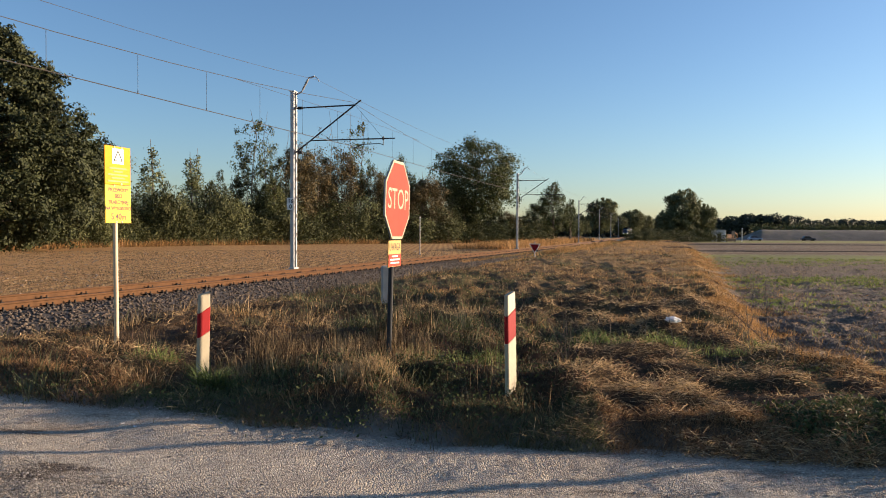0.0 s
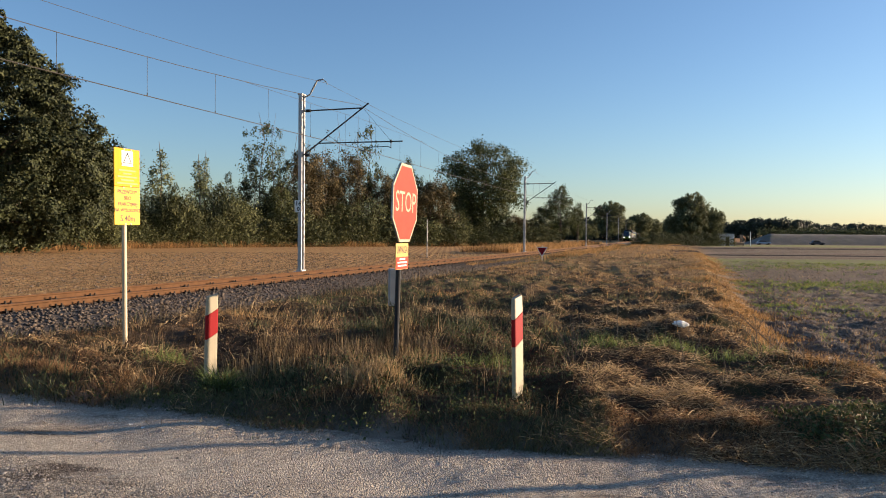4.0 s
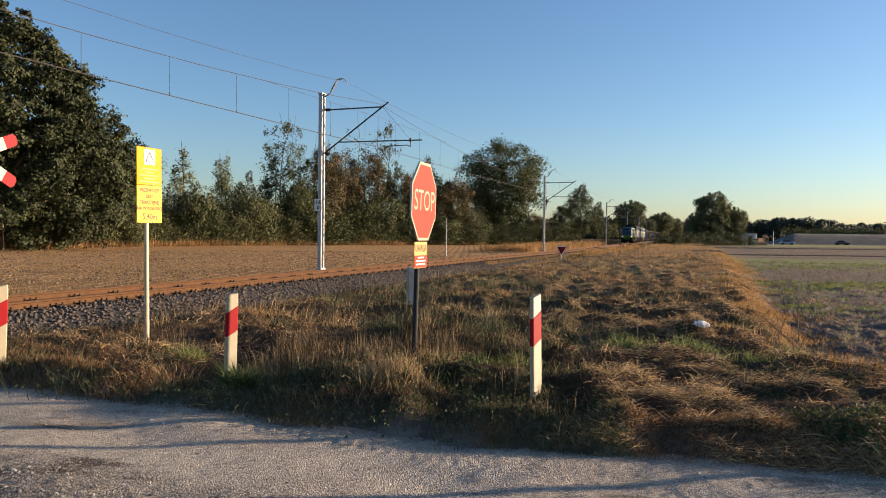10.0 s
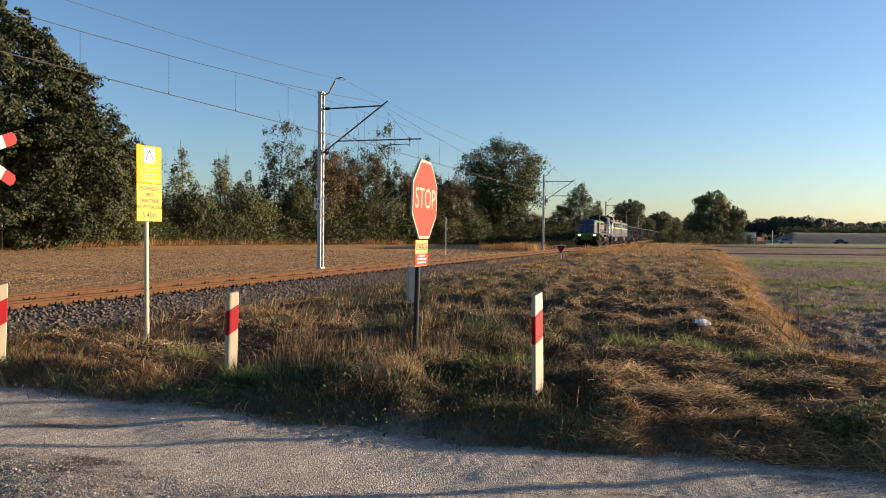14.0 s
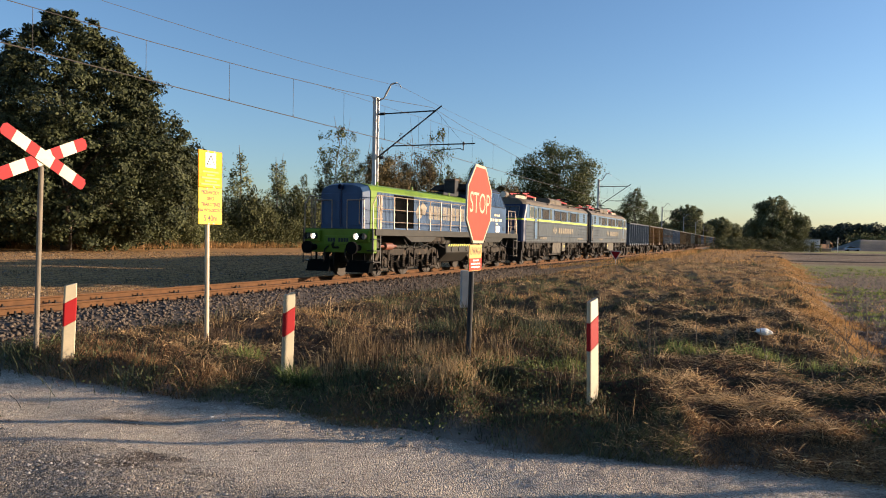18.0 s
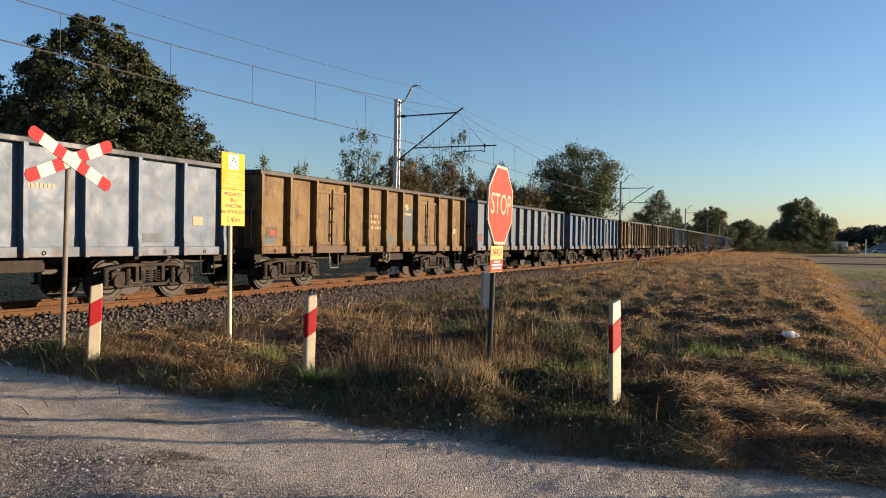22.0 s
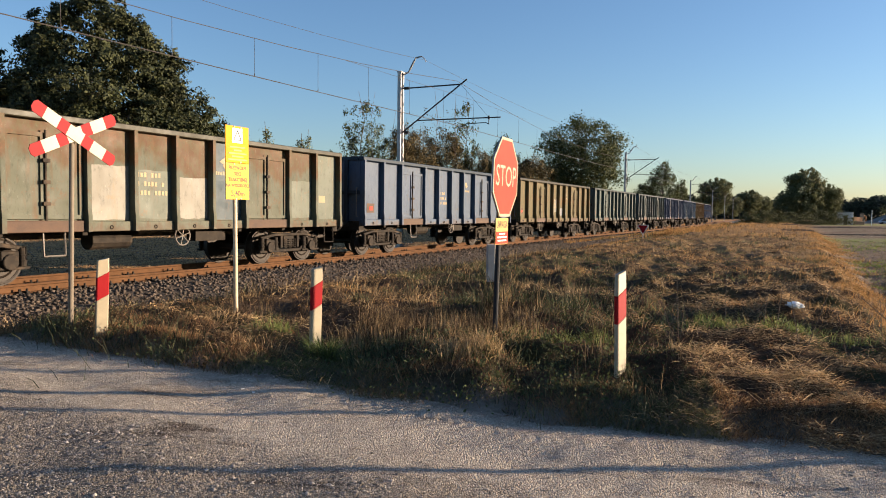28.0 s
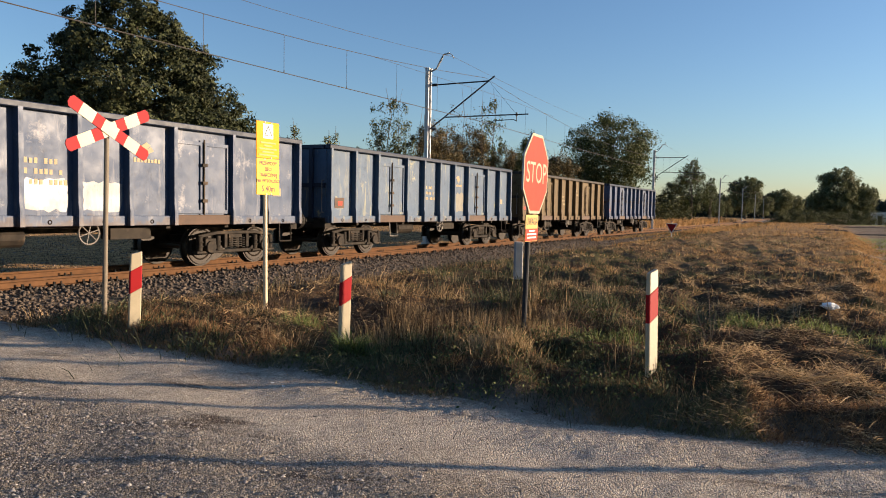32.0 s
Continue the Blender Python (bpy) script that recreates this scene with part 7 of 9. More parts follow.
    for j in range(8):
        put("letter_bar", shared("letter_bar%d" % j, lambda bm: box(bm, 1.3 + 0.085 * j, 1.36 + 0.085 * j, -1.388, -1.382, 2.3, 2.39 - 0.012 * (j % 3))), M["wagon_mark"], w)
    for line, (j0, j1, z) in enumerate(((0, 7, 2.14), (0, 8, 1.95), (1, 9, 1.76))):
        for j in range(j0, j1):
            if (j + 2 * line) % 5 != 3:
                put("number_bar", shared("number_bar%d%d" % (line, j), lambda bm: box(bm, -0.98 + 0.095 * j, -0.92 + 0.095 * j, -1.388, -1.382, z, z + 0.1 - 0.01 * (j % 2))), M["wagon_mark"], w)
    for c in (-4.5, 4.5):
        bogie(w, c, 0.9, 0.46)
    return w


def bogie(w, c, half, r, axles=2):
    """A bogie under its vehicle, with a side frame each side and its axles."""
    b = put("bogie", shared("bolster%d" % axles, lambda bm: [box(bm, -0.22, 0.22, -1.05, 1.05, 0.45, 0.8)] + [box(bm, -0.75, 0.75, y - 0.08, y + 0.08, 0.55, 0.7) for y in (-0.45, 0.45)]), M["bogie"], w, m=pose(c, 0, 0))
    xs = [(-half, half), (-half, 0, half)][axles == 3]
    for s in (-1, 1):
        def frame_of(bm):
            y0, y1 = sorted((s * 1.0, s * 1.1))
            e = half
            # a diamond frame: top bar, sloping straps and bottom bar round a spring nest
            prism(bm, [(-e - 0.33, 0.66), (-e - 0.33, 0.74), (-e + 0.25, 0.83), (e - 0.25, 0.83), (e + 0.33, 0.74), (e + 0.33, 0.66), (e - 0.25, 0.75), (-e + 0.25, 0.75)], y0, y1, "y")
            for k in (-1, 1):
                prism(bm, [(k * (e + 0.1), 0.68), (k * (e - 0.08), 0.68), (k * 0.36, 0.33), (k * 0.5, 0.33)], y0, y1, "y")
                box(bm, k * 0.36 - 0.05, k * 0.36 + 0.05, y0, y1, 0.42, 0.76)
            box(bm, -0.48, 0.48, y0, y1, 0.31, 0.39)
            for k in (-0.2, 0, 0.2):
                for j in range(5):
                    torus(bm, (k, s * 1.05, 0.43 + 0.055 * j), (0, 0, 1), 0.075, 0.02, 10, 4)
            for x in xs:
                rod(bm, (x, s * 0.98, r), (x, s * 1.2, r), 0.15, 12)
                box(bm, x - 0.17, x + 0.17, *sorted((s * 1.0, s * 1.16)), r + 0.02, r + 0.2)
                for k in (-0.28, 0.28):
                    rod(bm, (x + k, s * 1.08, r - 0.1), (x + k, s * 1.08, r + 0.26), 0.075, 8)
                    torus(bm, (x + k, s * 1.08, r + 0.02), (0, 0, 1), 0.085, 0.02, 10, 4)
                    torus(bm, (x + k, s * 1.08, r + 0.12), (0, 0, 1), 0.085, 0.02, 10, 4)
                y0b, y1b = sorted((s * 1.02, s * 1.14))
                box(bm, x - 0.4, x + 0.4, y0b, y1b, r - 0.15, r - 0.09)
        put("side_frame", shared("side_frame%d_%d_%d" % (s, axles, int(half * 100)), frame_of, 0.012), M["bogie"], b)
    for x in xs:
        def ws(bm):
            rod(bm, (0, -0.95, 0), (0, 0.95, 0), 0.08, 10)
            for s in (-1, 1):
                rod(bm, (0, s * 0.69, 0), (0, s * 0.82, 0), r, 28)
                rod(bm, (0, s * 0.66, 0), (0, s * 0.69, 0), r + 0.03, 28)
                torus(bm, (0, s * 0.815, 0), (0, 1, 0), r - 0.05, 0.025, 28, 5)
                torus(bm, (0, s * 0.812, 0), (0, 1, 0), r - 0.16, 0.03, 24, 4)
                rod(bm, (0, s * 0.8, 0), (0, s * 0.88, 0), 0.13, 14)
        put("wheelset", shared("wheelset%d" % int(r * 100), ws), M["wheel"], b, m=pose(x, 0, r))
    return b


# colours of the wagons, in order behind the locomotives
RUST, GRIME = (0.1, 0.045, 0.018), (0.07, 0.055, 0.042)
BROWN, OLIVE = (0.19, 0.13, 0.055), (0.14, 0.11, 0.05)
ROW = [
    ((0.13, 0.205, 0.3), GRIME, (0.05, 0.075, 0.12), "steel-blue open wagon with scuffed panels"),
    ((0.26, 0.155, 0.045), RUST, (0.13, 0.085, 0.04), "ochre-brown steel open wagon with stained panels"),
    ((0.15, 0.215, 0.28), RUST, (0.08, 0.11, 0.15), "pale blue-grey open wagon with a dented side"),
    ((0.1, 0.19, 0.32), GRIME, (0.06, 0.085, 0.14), "dull blue open wagon with chalky panels"),
    (BROWN, RUST, (0.1, 0.085, 0.055), "brown open wagon with patches of pale blue paint"),
    ((0.13, 0.105, 0.055), RUST, (0.1, 0.08, 0.05), "dark brown open wagon with grimy panels"),
    ((0.1, 0.15, 0.16), RUST, (0.09, 0.1, 0.1), "weathered blue and brown open wagon"),
    (OLIVE, RUST, (0.12, 0.09, 0.05), "olive-brown open wagon with rusty streaks"),
    ((0.15, 0.16, 0.11), (0.11, 0.05, 0.02), (0.15, 0.135, 0.075), "pale green open wagon with large rust patches"),
    ((0.095, 0.155, 0.255), GRIME, (0.045, 0.1, 0.17), "royal-blue open wagon with fresher paint"),
    ((0.17, 0.14, 0.06), (0.15, 0.075, 0.03), (0.13, 0.1, 0.05), "ochre-olive open wagon with faint graffiti"),
    ((0.085, 0.135, 0.125), RUST, (0.075, 0.1, 0.09), "grey-green open wagon with worn lettering"),
    ((0.11, 0.16, 0.16), RUST, (0.09, 0.11, 0.11), "grey-green open wagon with scuffed doors"),
    ((0.06, 0.11, 0.22), (0.2, 0.2, 0.22), (0.06, 0.09, 0.17), "blue open wagon with pale graffiti"),
    ((0.1, 0.18, 0.3), (0.28, 0.26, 0.14), (0.05, 0.08, 0.16), "blue open wagon with yellowish stains and graffiti"),
    ((0.2, 0.135, 0.06), RUST, (0.13, 0.085, 0.045), "brown open wagon with darker ribs"),
    ((0.09, 0.14, 0.27), GRIME, (0.05, 0.08, 0.16), "deep blue open wagon at the end of the train"),
]
M["teal_patch"] = paint("teal_overpaint", (0.055, 0.095, 0.115), GRIME, 0.5, 0.5, 0.4, False, 0.3)
M["cream_patch"] = paint("cream_overpaint", (0.33, 0.31, 0.25), (0.2, 0.15, 0.09), 0.3, 0.5, 0.4, False, 0.3)
M["sage_patch"] = paint("sage_overpaint", (0.19, 0.215, 0.165), (0.15, 0.09, 0.05), 0.4, 0.5, 0.4, False, 0.25)
M["silver_patch"] = paint("silver_graffiti", (0.26, 0.27, 0.29), (0.2, 0.2, 0.22), 0.9, 0.35, 1.0, False, 0.5)
M["ochre_patch"] = paint("ochre_bare_paint", (0.2, 0.14, 0.06), RUST, 0.9, 0.6, 0.4, False, 0.15)
# touched-up or sprayed areas: wagon, span along it, span in height, paint
PATCHES = [
    (0, -1.06, -0.06, 1.3, 1.5, "cream_patch", 0.02), (0, 4.0, 4.6, 1.28, 1.5, "teal_patch", 0.05),
    (1, -6.25, -5.6, 1.25, 1.5, "teal_patch", 0.05), (1, 0.1, 0.7, 1.25, 1.6, "teal_patch", 0.08), (1, 1.2, 2.15, 1.3, 2.6, "teal_patch", 0.12),
    (4, -2.18, -1.18, 1.22, 3.06, "teal_patch", 0.0), (4, -1.06, -0.06, 1.22, 3.06, "teal_patch", 0.0), (4, 0.06, 1.06, 1.22, 3.06, "teal_patch", 0.0),
    (4, -2.17, -1.19, 1.55, 2.3, "cream_patch", 0.05), (4, -1.05, -0.3, 1.85, 2.35, "cream_patch", 0.09), (4, 0.12, 1.0, 1.26, 1.62, "silver_patch", 0.1),
    (4, 0.2, 0.9, 1.66, 1.95, "silver_patch", 0.1), (4, 1.72, 1.95, 1.4, 1.85, "cream_patch", 0.07), (4, 0.35, 0.75, 1.4, 1.62, "ochre_patch", 0.03),
    (6, -1.06, -0.06, 1.3, 2.2, "teal_patch", 0.1), (6, 1.18, 2.18, 1.22, 1.9, "silver_patch", 0.12),
    (8, -2.18, -1.18, 1.22, 2.35, "cream_patch", 0.02), (8, -1.06, -0.06, 1.24, 2.3, "sage_patch", 0.02), (8, 0.06, 1.06, 1.24, 2.2, "cream_patch", 0.03),
    (8, 1.18, 2.18, 1.22, 3.06, "teal_patch", 0.0), (8, 4.02, 5.09, 1.24, 2.3, "sage_patch", 0.03), (8, 5.22, 6.26, 1.22, 3.06, "sage_patch", 0.0),
    (10, -1.05, 0.0, 1.5, 2.3, "cream_patch", 0.12), (10, 0.1, 1.0, 1.3, 1.8, "silver_patch", 0.1), (11, -5.1, -4.1, 1.24, 1.7, "sage_patch", 0.08),
    (13, -1.05, -0.1, 1.25, 1.9, "silver_patch", 0.12), (13, 0.1, 1.05, 1.25, 1.9, "silver_patch", 0.12), (14, 1.2, 2.15, 1.3, 2.1, "cream_patch", 0.12),
]


def patches(w, i):
    """Thin coats of other paint with ragged edges on the side walls."""
    r = random.Random(40 + i)
    done = 0
    for k, x0, x1, z0, z1, m_, rag in PATCHES:
        if k != i:
            continue
        ring = [(x0 + (x1 - x0) * t / 7, z0) for t in range(8)] + [(x1, z0 + (z1 - z0) * t / 5) for t in range(1, 5)] + [(x1 - (x1 - x0) * t / 7, z1) for t in range(8)] + [(x0, z1 - (z1 - z0) * t / 5) for t in range(1, 5)]
        mid_x, mid_z = (x0 + x1) / 2, (z0 + z1) / 2
        ring = [(x + (mid_x - x) * rag * 2 * r.random(), z + (mid_z - z) * rag * 2 * r.random()) for x, z in ring]
        bm = bmesh.new()
        prism(bm, ring, -1.3825 - 0.0008 * done, -1.379)
        part("paint_patch", bm, M[m_], w)
        done += 1


for i, (c, stain, rail_c, label) in enumerate(ROW):
    warm = c[0] > c[2]
    stain = tuple(v * 0.5 for v in stain) if warm and stain is RUST else stain
    p = paint("wagon_paint", c if warm else tuple(0.82 * v for v in c), stain, {1: 1.5, 2: 0.8, 4: 0.8, 5: 0.7, 7: 0.8, 8: 0.7, 10: 0.8, 15: 0.7}.get(i, 0.35), 0.55 if warm else 0.48, 0.28, True, 0.2 if warm else 0.34, 0.9 if i == 8 else 0.0)
    q = paint("wagon_rail_paint", tuple(v * 0.42 for v in rail_c), tuple(v * 0.15 for v in rail_c), 0.3, 0.45, 0.15, False, 0.25)
    w = wagon(p, q, label, () if i == 0 else (-3.1, 3.1))
    patches(w, i)
    TRAIN.append((w, 16.97 + 31.86 + 14.04 * i + HALF))


# ---- diesel locomotive at the head ----
def dented(name, c, c2, rough=0.22, bump=0.3, scale=1.3, spec=0.18):
    """Old gloss paint on sheet metal: wide shallow dents and a film of dust."""
    m = mat(name, c, c2, rough, 0.0, scale, 30, 0, 0.02, c3=tuple(v * 0.6 for v in c), spec=spec)
    n, l = m.node_tree.nodes, m.node_tree.links
    tc = n.new("ShaderNodeTexCoord")
    t = n.new("ShaderNodeTexNoise")
    t.inputs["Scale"].default_value, t.inputs["Detail"].default_value = scale, 0.6
    l.new(tc.outputs["Object"], t.inputs["Vector"])
    bp = n.new("ShaderNodeBump")
    bp.inputs["Strength"].default_value, bp.inputs["Distance"].default_value = bump, 0.05
    l.new(t.outputs[0], bp.inputs["Height"])
    l.new(bp.outputs[0], n["Principled BSDF"].inputs["Normal"])
    return m


M["loco_blue"] = dented("blue_loco_paint", (0.028, 0.07, 0.15), (0.022, 0.055, 0.118), 0.42, spec=0.2)
M["loco_navy"] = dented("navy_loco_paint", (0.015, 0.028, 0.075), (0.012, 0.02, 0.055), 0.3)
M["loco_green"] = dented("lime_green_paint", (0.12, 0.2, 0.014), (0.095, 0.16, 0.013), 0.45)
M["loco_grey"] = dented("grey_frame_paint", (0.036, 0.033, 0.028), (0.022, 0.02, 0.017), 0.4)
M["slat"] = dented("blue_slat_paint", (0.05, 0.09, 0.17), (0.04, 0.07, 0.13), 0.27, spec=0.45)
M["loco_mark"] = mat("worn_cream_mark", (0.25, 0.21, 0.15), (0.17, 0.145, 0.11), 0.45, 0, 5, 40, c3=(0.1, 0.1, 0.095), spec=0.25)
# near-black that puts the shade in openings and at the front into colour
M["deep_shade"] = mat("near_black_shade", (0.006, 0.006, 0.006), (0.004, 0.004, 0.004), 1.0, 0, 4, 40, 0, spec=0.05)
M["hazard"] = mat("yellow_hazard_paint", (0.5, 0.5, 0.05), (0.42, 0.42, 0.045), 0.5)
M["handrail"] = mat("worn_white_handrail", (0.27, 0.22, 0.17), (0.17, 0.115, 0.075), 0.45, 0.3, 4, 40)
M["copper"] = mat("brown_red_casing", (0.17, 0.055, 0.03), (0.11, 0.04, 0.024), 0.5)
M["lamp"] = glow("warm_headlight", (1.0, 0.86, 0.62), 14.0)
M["lens"] = mat("dim_headlight_lens", (0.5, 0.48, 0.42), (0.4, 0.38, 0.34), 0.15)


def loft(bm, sections, close=True):
    """Joins outlines of equal length; each a list of points."""
    rings = [[bm.verts.new(p) for p in s] for s in sections]
    n = len(rings[0])
    for a, b in zip(rings, rings[1:]):
        for i in range(n if close else n - 1):
            bm.faces.new((a[i], a[(i + 1) % n], b[(i + 1) % n], b[i]))
    bm.faces.new(rings[0][::-1])
    bm.faces.new(rings[-1])


def diesel():
    d = thing("diesel_locomotive", "blue and lime-green diesel locomotive with a long hood and lit headlights", "locomotive")
    X = -16.97 / 2

    def P(name, make, material, label="", bevel=0.0, smooth=False, parent=None):
        bm = bmesh.new()
        make(bm)
        ob = part(name, bm, material, parent or d, label, bevel, smooth)
        if not parent:
            ob.matrix_basis = pose(X, 0, 0)
        return ob

    def back(ob, dx, dz=0.0):
        ob.matrix_basis = pose(X + dx, 0, dz)
        return ob

    P("frame", lambda bm: [box(bm, 0.98, 16.3, -1.5, 1.5, 1.5, 1.74), box(bm, 1.0, 16, -0.55, 0.55, 0.95, 1.5)] + [prism(bm, [(a, 1.5), (a + 0.5, 1.28), (b - 0.5, 1.28), (b, 1.5)], y0, y1) for a, b in ((3.2, 6.0), (11.0, 14.0)) for y0, y1 in ((-1.5, -1.42), (1.42, 1.5))], M["loco_grey"], "grey walkway frame", 0.01)
    # hood: long body with rounded roof
    side, top = 1.0, 3.12

    def hood_section(x, k=1.0, zt=0.0):
        pts = [(-side, 1.74), (-side, top - 0.02), (-0.9, 3.27), (-0.6, 3.36), (0, 3.4), (0.6, 3.36), (0.9, 3.27), (side, top - 0.02), (side, 1.74)]
        return [(x, y * k, z + zt * (z - 1.74)) for y, z in pts]
    P("hood", lambda bm: loft(bm, [hood_section(1.55), hood_section(10.8)]), M["loco_blue"], "blue hood side", smooth=False)
    back(P("nose", lambda bm: loft(bm, [hood_section(0.95, 0.86, -0.05), hood_section(1.28, 0.99, 0.0), hood_section(1.3, 0.99, 0.0)]), M["loco_blue"], "blue nose front"), 0.15)
    back(P("nose_band", lambda bm: loft(bm, [hood_section(1.28, 1.012, 0.006), hood_section(1.75, 1.02, 0.008)]), M["loco_green"], "lime-green band round the nose"), 0.15)

    def crown(bm):
        prof = [(-1.012, 3.08), (-1.012, 3.13), (-0.91, 3.285), (-0.61, 3.375), (0, 3.415), (0.61, 3.375), (0.91, 3.285), (1.012, 3.13), (1.012, 3.08)]
        loft(bm, [[(x, y * 1.0, z) for y, z in prof] for x in (1.7, 10.75)])
    P("roof_cover", crown, M["loco_green"], "lime-green hood roof")
    for x in np.arange(6.2, 8.2, 0.1):
        P("roof_rib", lambda bm: prism(bm, [(-0.93, 3.26), (-0.62, 3.395), (0, 3.44), (0.62, 3.395), (0.93, 3.26), (0.5, 3.3), (-0.5, 3.3)], x, x + 0.03, "x"), M["loco_green"])

    for y in (-1, 1):
        y0, y1 = sorted((y * side, y * (side + 0.035)))
        for x in np.arange(1.85, 10.7, 0.105):
            if 3.05 < x < 4.75:
                continue
            P("louvre", lambda bm: box(bm, x, x + 0.078, y0, y1, 1.8, 3.06), M["slat"])
        y2, y3 = sorted((y * (side + 0.002), y * (side + 0.014)))
        P("radiator_grille", lambda bm: box(bm, 3.05, 4.78, y2, y3, 1.8, 3.06), M["deep_shade"], "black radiator opening")
        y4, y5 = sorted((y * (side + 0.014), y * (side + 0.03)))
        for x in np.arange(3.1, 4.75, 0.09):
            P("grille_bar", lambda bm: box(bm, x, x + 0.025, y4, y5, 1.82, 3.04), M["deep_shade"])
    # faded emblem and word as plain shapes
    P("emblem", lambda bm: [prism(bm, [(5.05 + a, 2.2 + b), (5.45 + a, 2.25 + b), (5.6 + a, 2.55 + b), (5.2 + a, 2.75 + b), (4.95 + a, 2.5 + b)], -side - 0.042, -side - 0.036) for a, b in ((0.0, 0.0), (0.35, 0.15))], M["loco_mark"], "worn cream emblem")
    for i, (x, w) in enumerate(((6.15, .36), (6.62, .36), (7.08, .34), (7.55, .36), (8.03, .36), (8.5, .36), (8.98, .36), (9.45, .4))):
        P("letter_bar", lambda bm: [box(bm, x + j * 0.1, x + j * 0.1 + 0.075, -side - 0.042, -side - 0.036, 2.22, 2.78) for j in range(int(w / 0.1) + 1)], M["loco_mark"])
    # handrails along the walkway
    for y in (-1, 1):
        for i, x in enumerate(np.arange(1.4, 10.6, 1.02)):
            P("rail_post", lambda bm: rod(bm, (x, y * 1.43, 1.74), (x, y * 1.43, 2.92), 0.022, 6), M["handrail"])
        for z in (2.0, 2.45, 2.92):
            P("handrail", lambda bm: rod(bm, (1.4, y * 1.43, z), (10.9, y * 1.43, z), 0.016, 6), M["handrail"])
        P("cab_handrail", lambda bm: tube(bm, [(10.7, y * 1.45, 2.4), (11.7, y * 1.45, 2.4), (11.75, y * 1.45, 2.8), (11.7, y * 1.45, 2.92), (10.8, y * 1.45, 2.92)], 0.018), M["handrail"])
        # end platforms
        for e, x0, x1 in ((-1, 0.88, 1.6), (1, 14.95, 16.1)):
            P("platform_rail", lambda bm: [tube(bm, [(x0, y * 1.42, 1.0), (x0 + 0.02, y * 1.42, 2.6), (x0 + 0.3, y * 1.42, 2.92), (x1, y * 1.42, 2.92)], 0.022) if e < 0 else tube(bm, [(x0, y * 1.42, 1.74), (x0, y * 1.42, 2.92), (x1 - 0.15, y * 1.42, 2.92), (x1 + 0.1, y * 1.42, 2.5), (x1 + 0.25, y * 1.42, 0.7)], 0.022)] + [rod(bm, (x0, y * 1.42, z), (x1, y * 1.42, z), 0.014, 6) for z in (2.1, 2.5)] + [rod(bm, (x, y * 1.42, 1.74), (x, y * 1.42, 2.92), 0.018, 6) for x in (x0 + 0.4, x1 - 0.1)], M["handrail"])

            def ladder(bm):
                xx = 1.12 if e < 0 else 16.0
                for z in (0.55, 0.95, 1.35):
                    box(bm, xx - 0.25, xx + 0.25, min(y * 1.2, y * 1.5), max(y * 1.2, y * 1.5), z, z + 0.04)
                for k in (-0.25, 0.25):
                    rod(bm, (xx + k, y * 1.46, 0.5), (xx + k, y * 1.46, 1.74), 0.02, 6)
            P("steps", ladder, M["loco_grey"])
    # cab
    def cab_shell(bm):
        def sec(x, k, lean):
            return [(x + lean * 0, -1.46, 1.74), (x, -1.46, 3.0), (x + lean, -1.22 * k, 3.82), (x + lean * 1.1, -0.8, 4.02), (x + lean * 1.1, 0.8, 4.02), (x + lean, 1.22 * k, 3.82), (x, 1.46, 3.0), (x, 1.46, 1.74)]
        loft(bm, [sec(11.75, 1, 0.18), sec(14.45, 1, -0.3)])
    P("cab", cab_shell, M["loco_blue"], "blue cab with dark windows")
    P("cab_front_wall", lambda bm: box(bm, 10.75, 11.76, -1.3, 1.3, 1.74, 3.5), M["loco_navy"], "dark blue cab front")
    P("cab_roof", lambda bm: loft(bm, [[(x, y * k, z) for y, z in ((-1.26, 3.78), (-0.98, 3.98), (0, 4.12), (0.98, 3.98), (1.26, 3.78))] for x, k in ((10.9, 0.96), (11.6, 1), (14.1, 1), (14.35, 0.95))]), M["dark"], "dark grey cab roof", 0.01)
    for a, b in ((11.98, 12.9), (12.96, 13.75), (13.8, 14.25)):
        for y in (-1, 1):
            def pane(bm):
                def q(x, z):
                    t = (z - 3.0) / 0.82
                    return (x, y * (1.46 - 0.24 * t + 0.012), z)
                v = [bm.verts.new(p) for p in (q(a, 3.06), q(b, 3.06), q(b - 0.06 - (0.12 if b > 14 else 0), 3.7), q(a + 0.06, 3.7))]
                bm.faces.new(v)
            P("window_pane", pane, M["glass"])
    P("window_frame", lambda bm: [tube(bm, [(11.9, -1.455, 3.03), (14.32, -1.455, 3.03), (14.1, -1.24, 3.76), (12.02, -1.24, 3.76), (11.9, -1.455, 3.03)], 0.022, 5)], M["dark"])
    P("cab_panel_seam", lambda bm: [box(bm, 11.8, 14.4, -1.472, -1.462, 2.12, 2.14)], M["loco_navy"])
    P("data_panel", lambda bm: box(bm, 12.95, 13.5, -1.474, -1.462, 1.78, 2.1), M["white"], "white data panel")
    P("cab_vent", lambda bm: [box(bm, 13.95, 14.25, -1.474, -1.462, 1.85 + 0.04 * i, 1.87 + 0.04 * i) for i in range(6)], M["dark"])
    for z, x0, n, w in ((2.62, 12.75, 8, 0.075), (2.38, 12.15, 14, 0.095), (2.2, 12.95, 6, 0.05)):
        P("number_bar", lambda bm: [box(bm, x0 + i * w * 1.25, x0 + i * w * 1.25 + w, -1.472, -1.462, z - w * 0.7, z + w * 0.7) for i in range(n) if i not in (2, 5, 9)], M["cream"], "cream lettering")
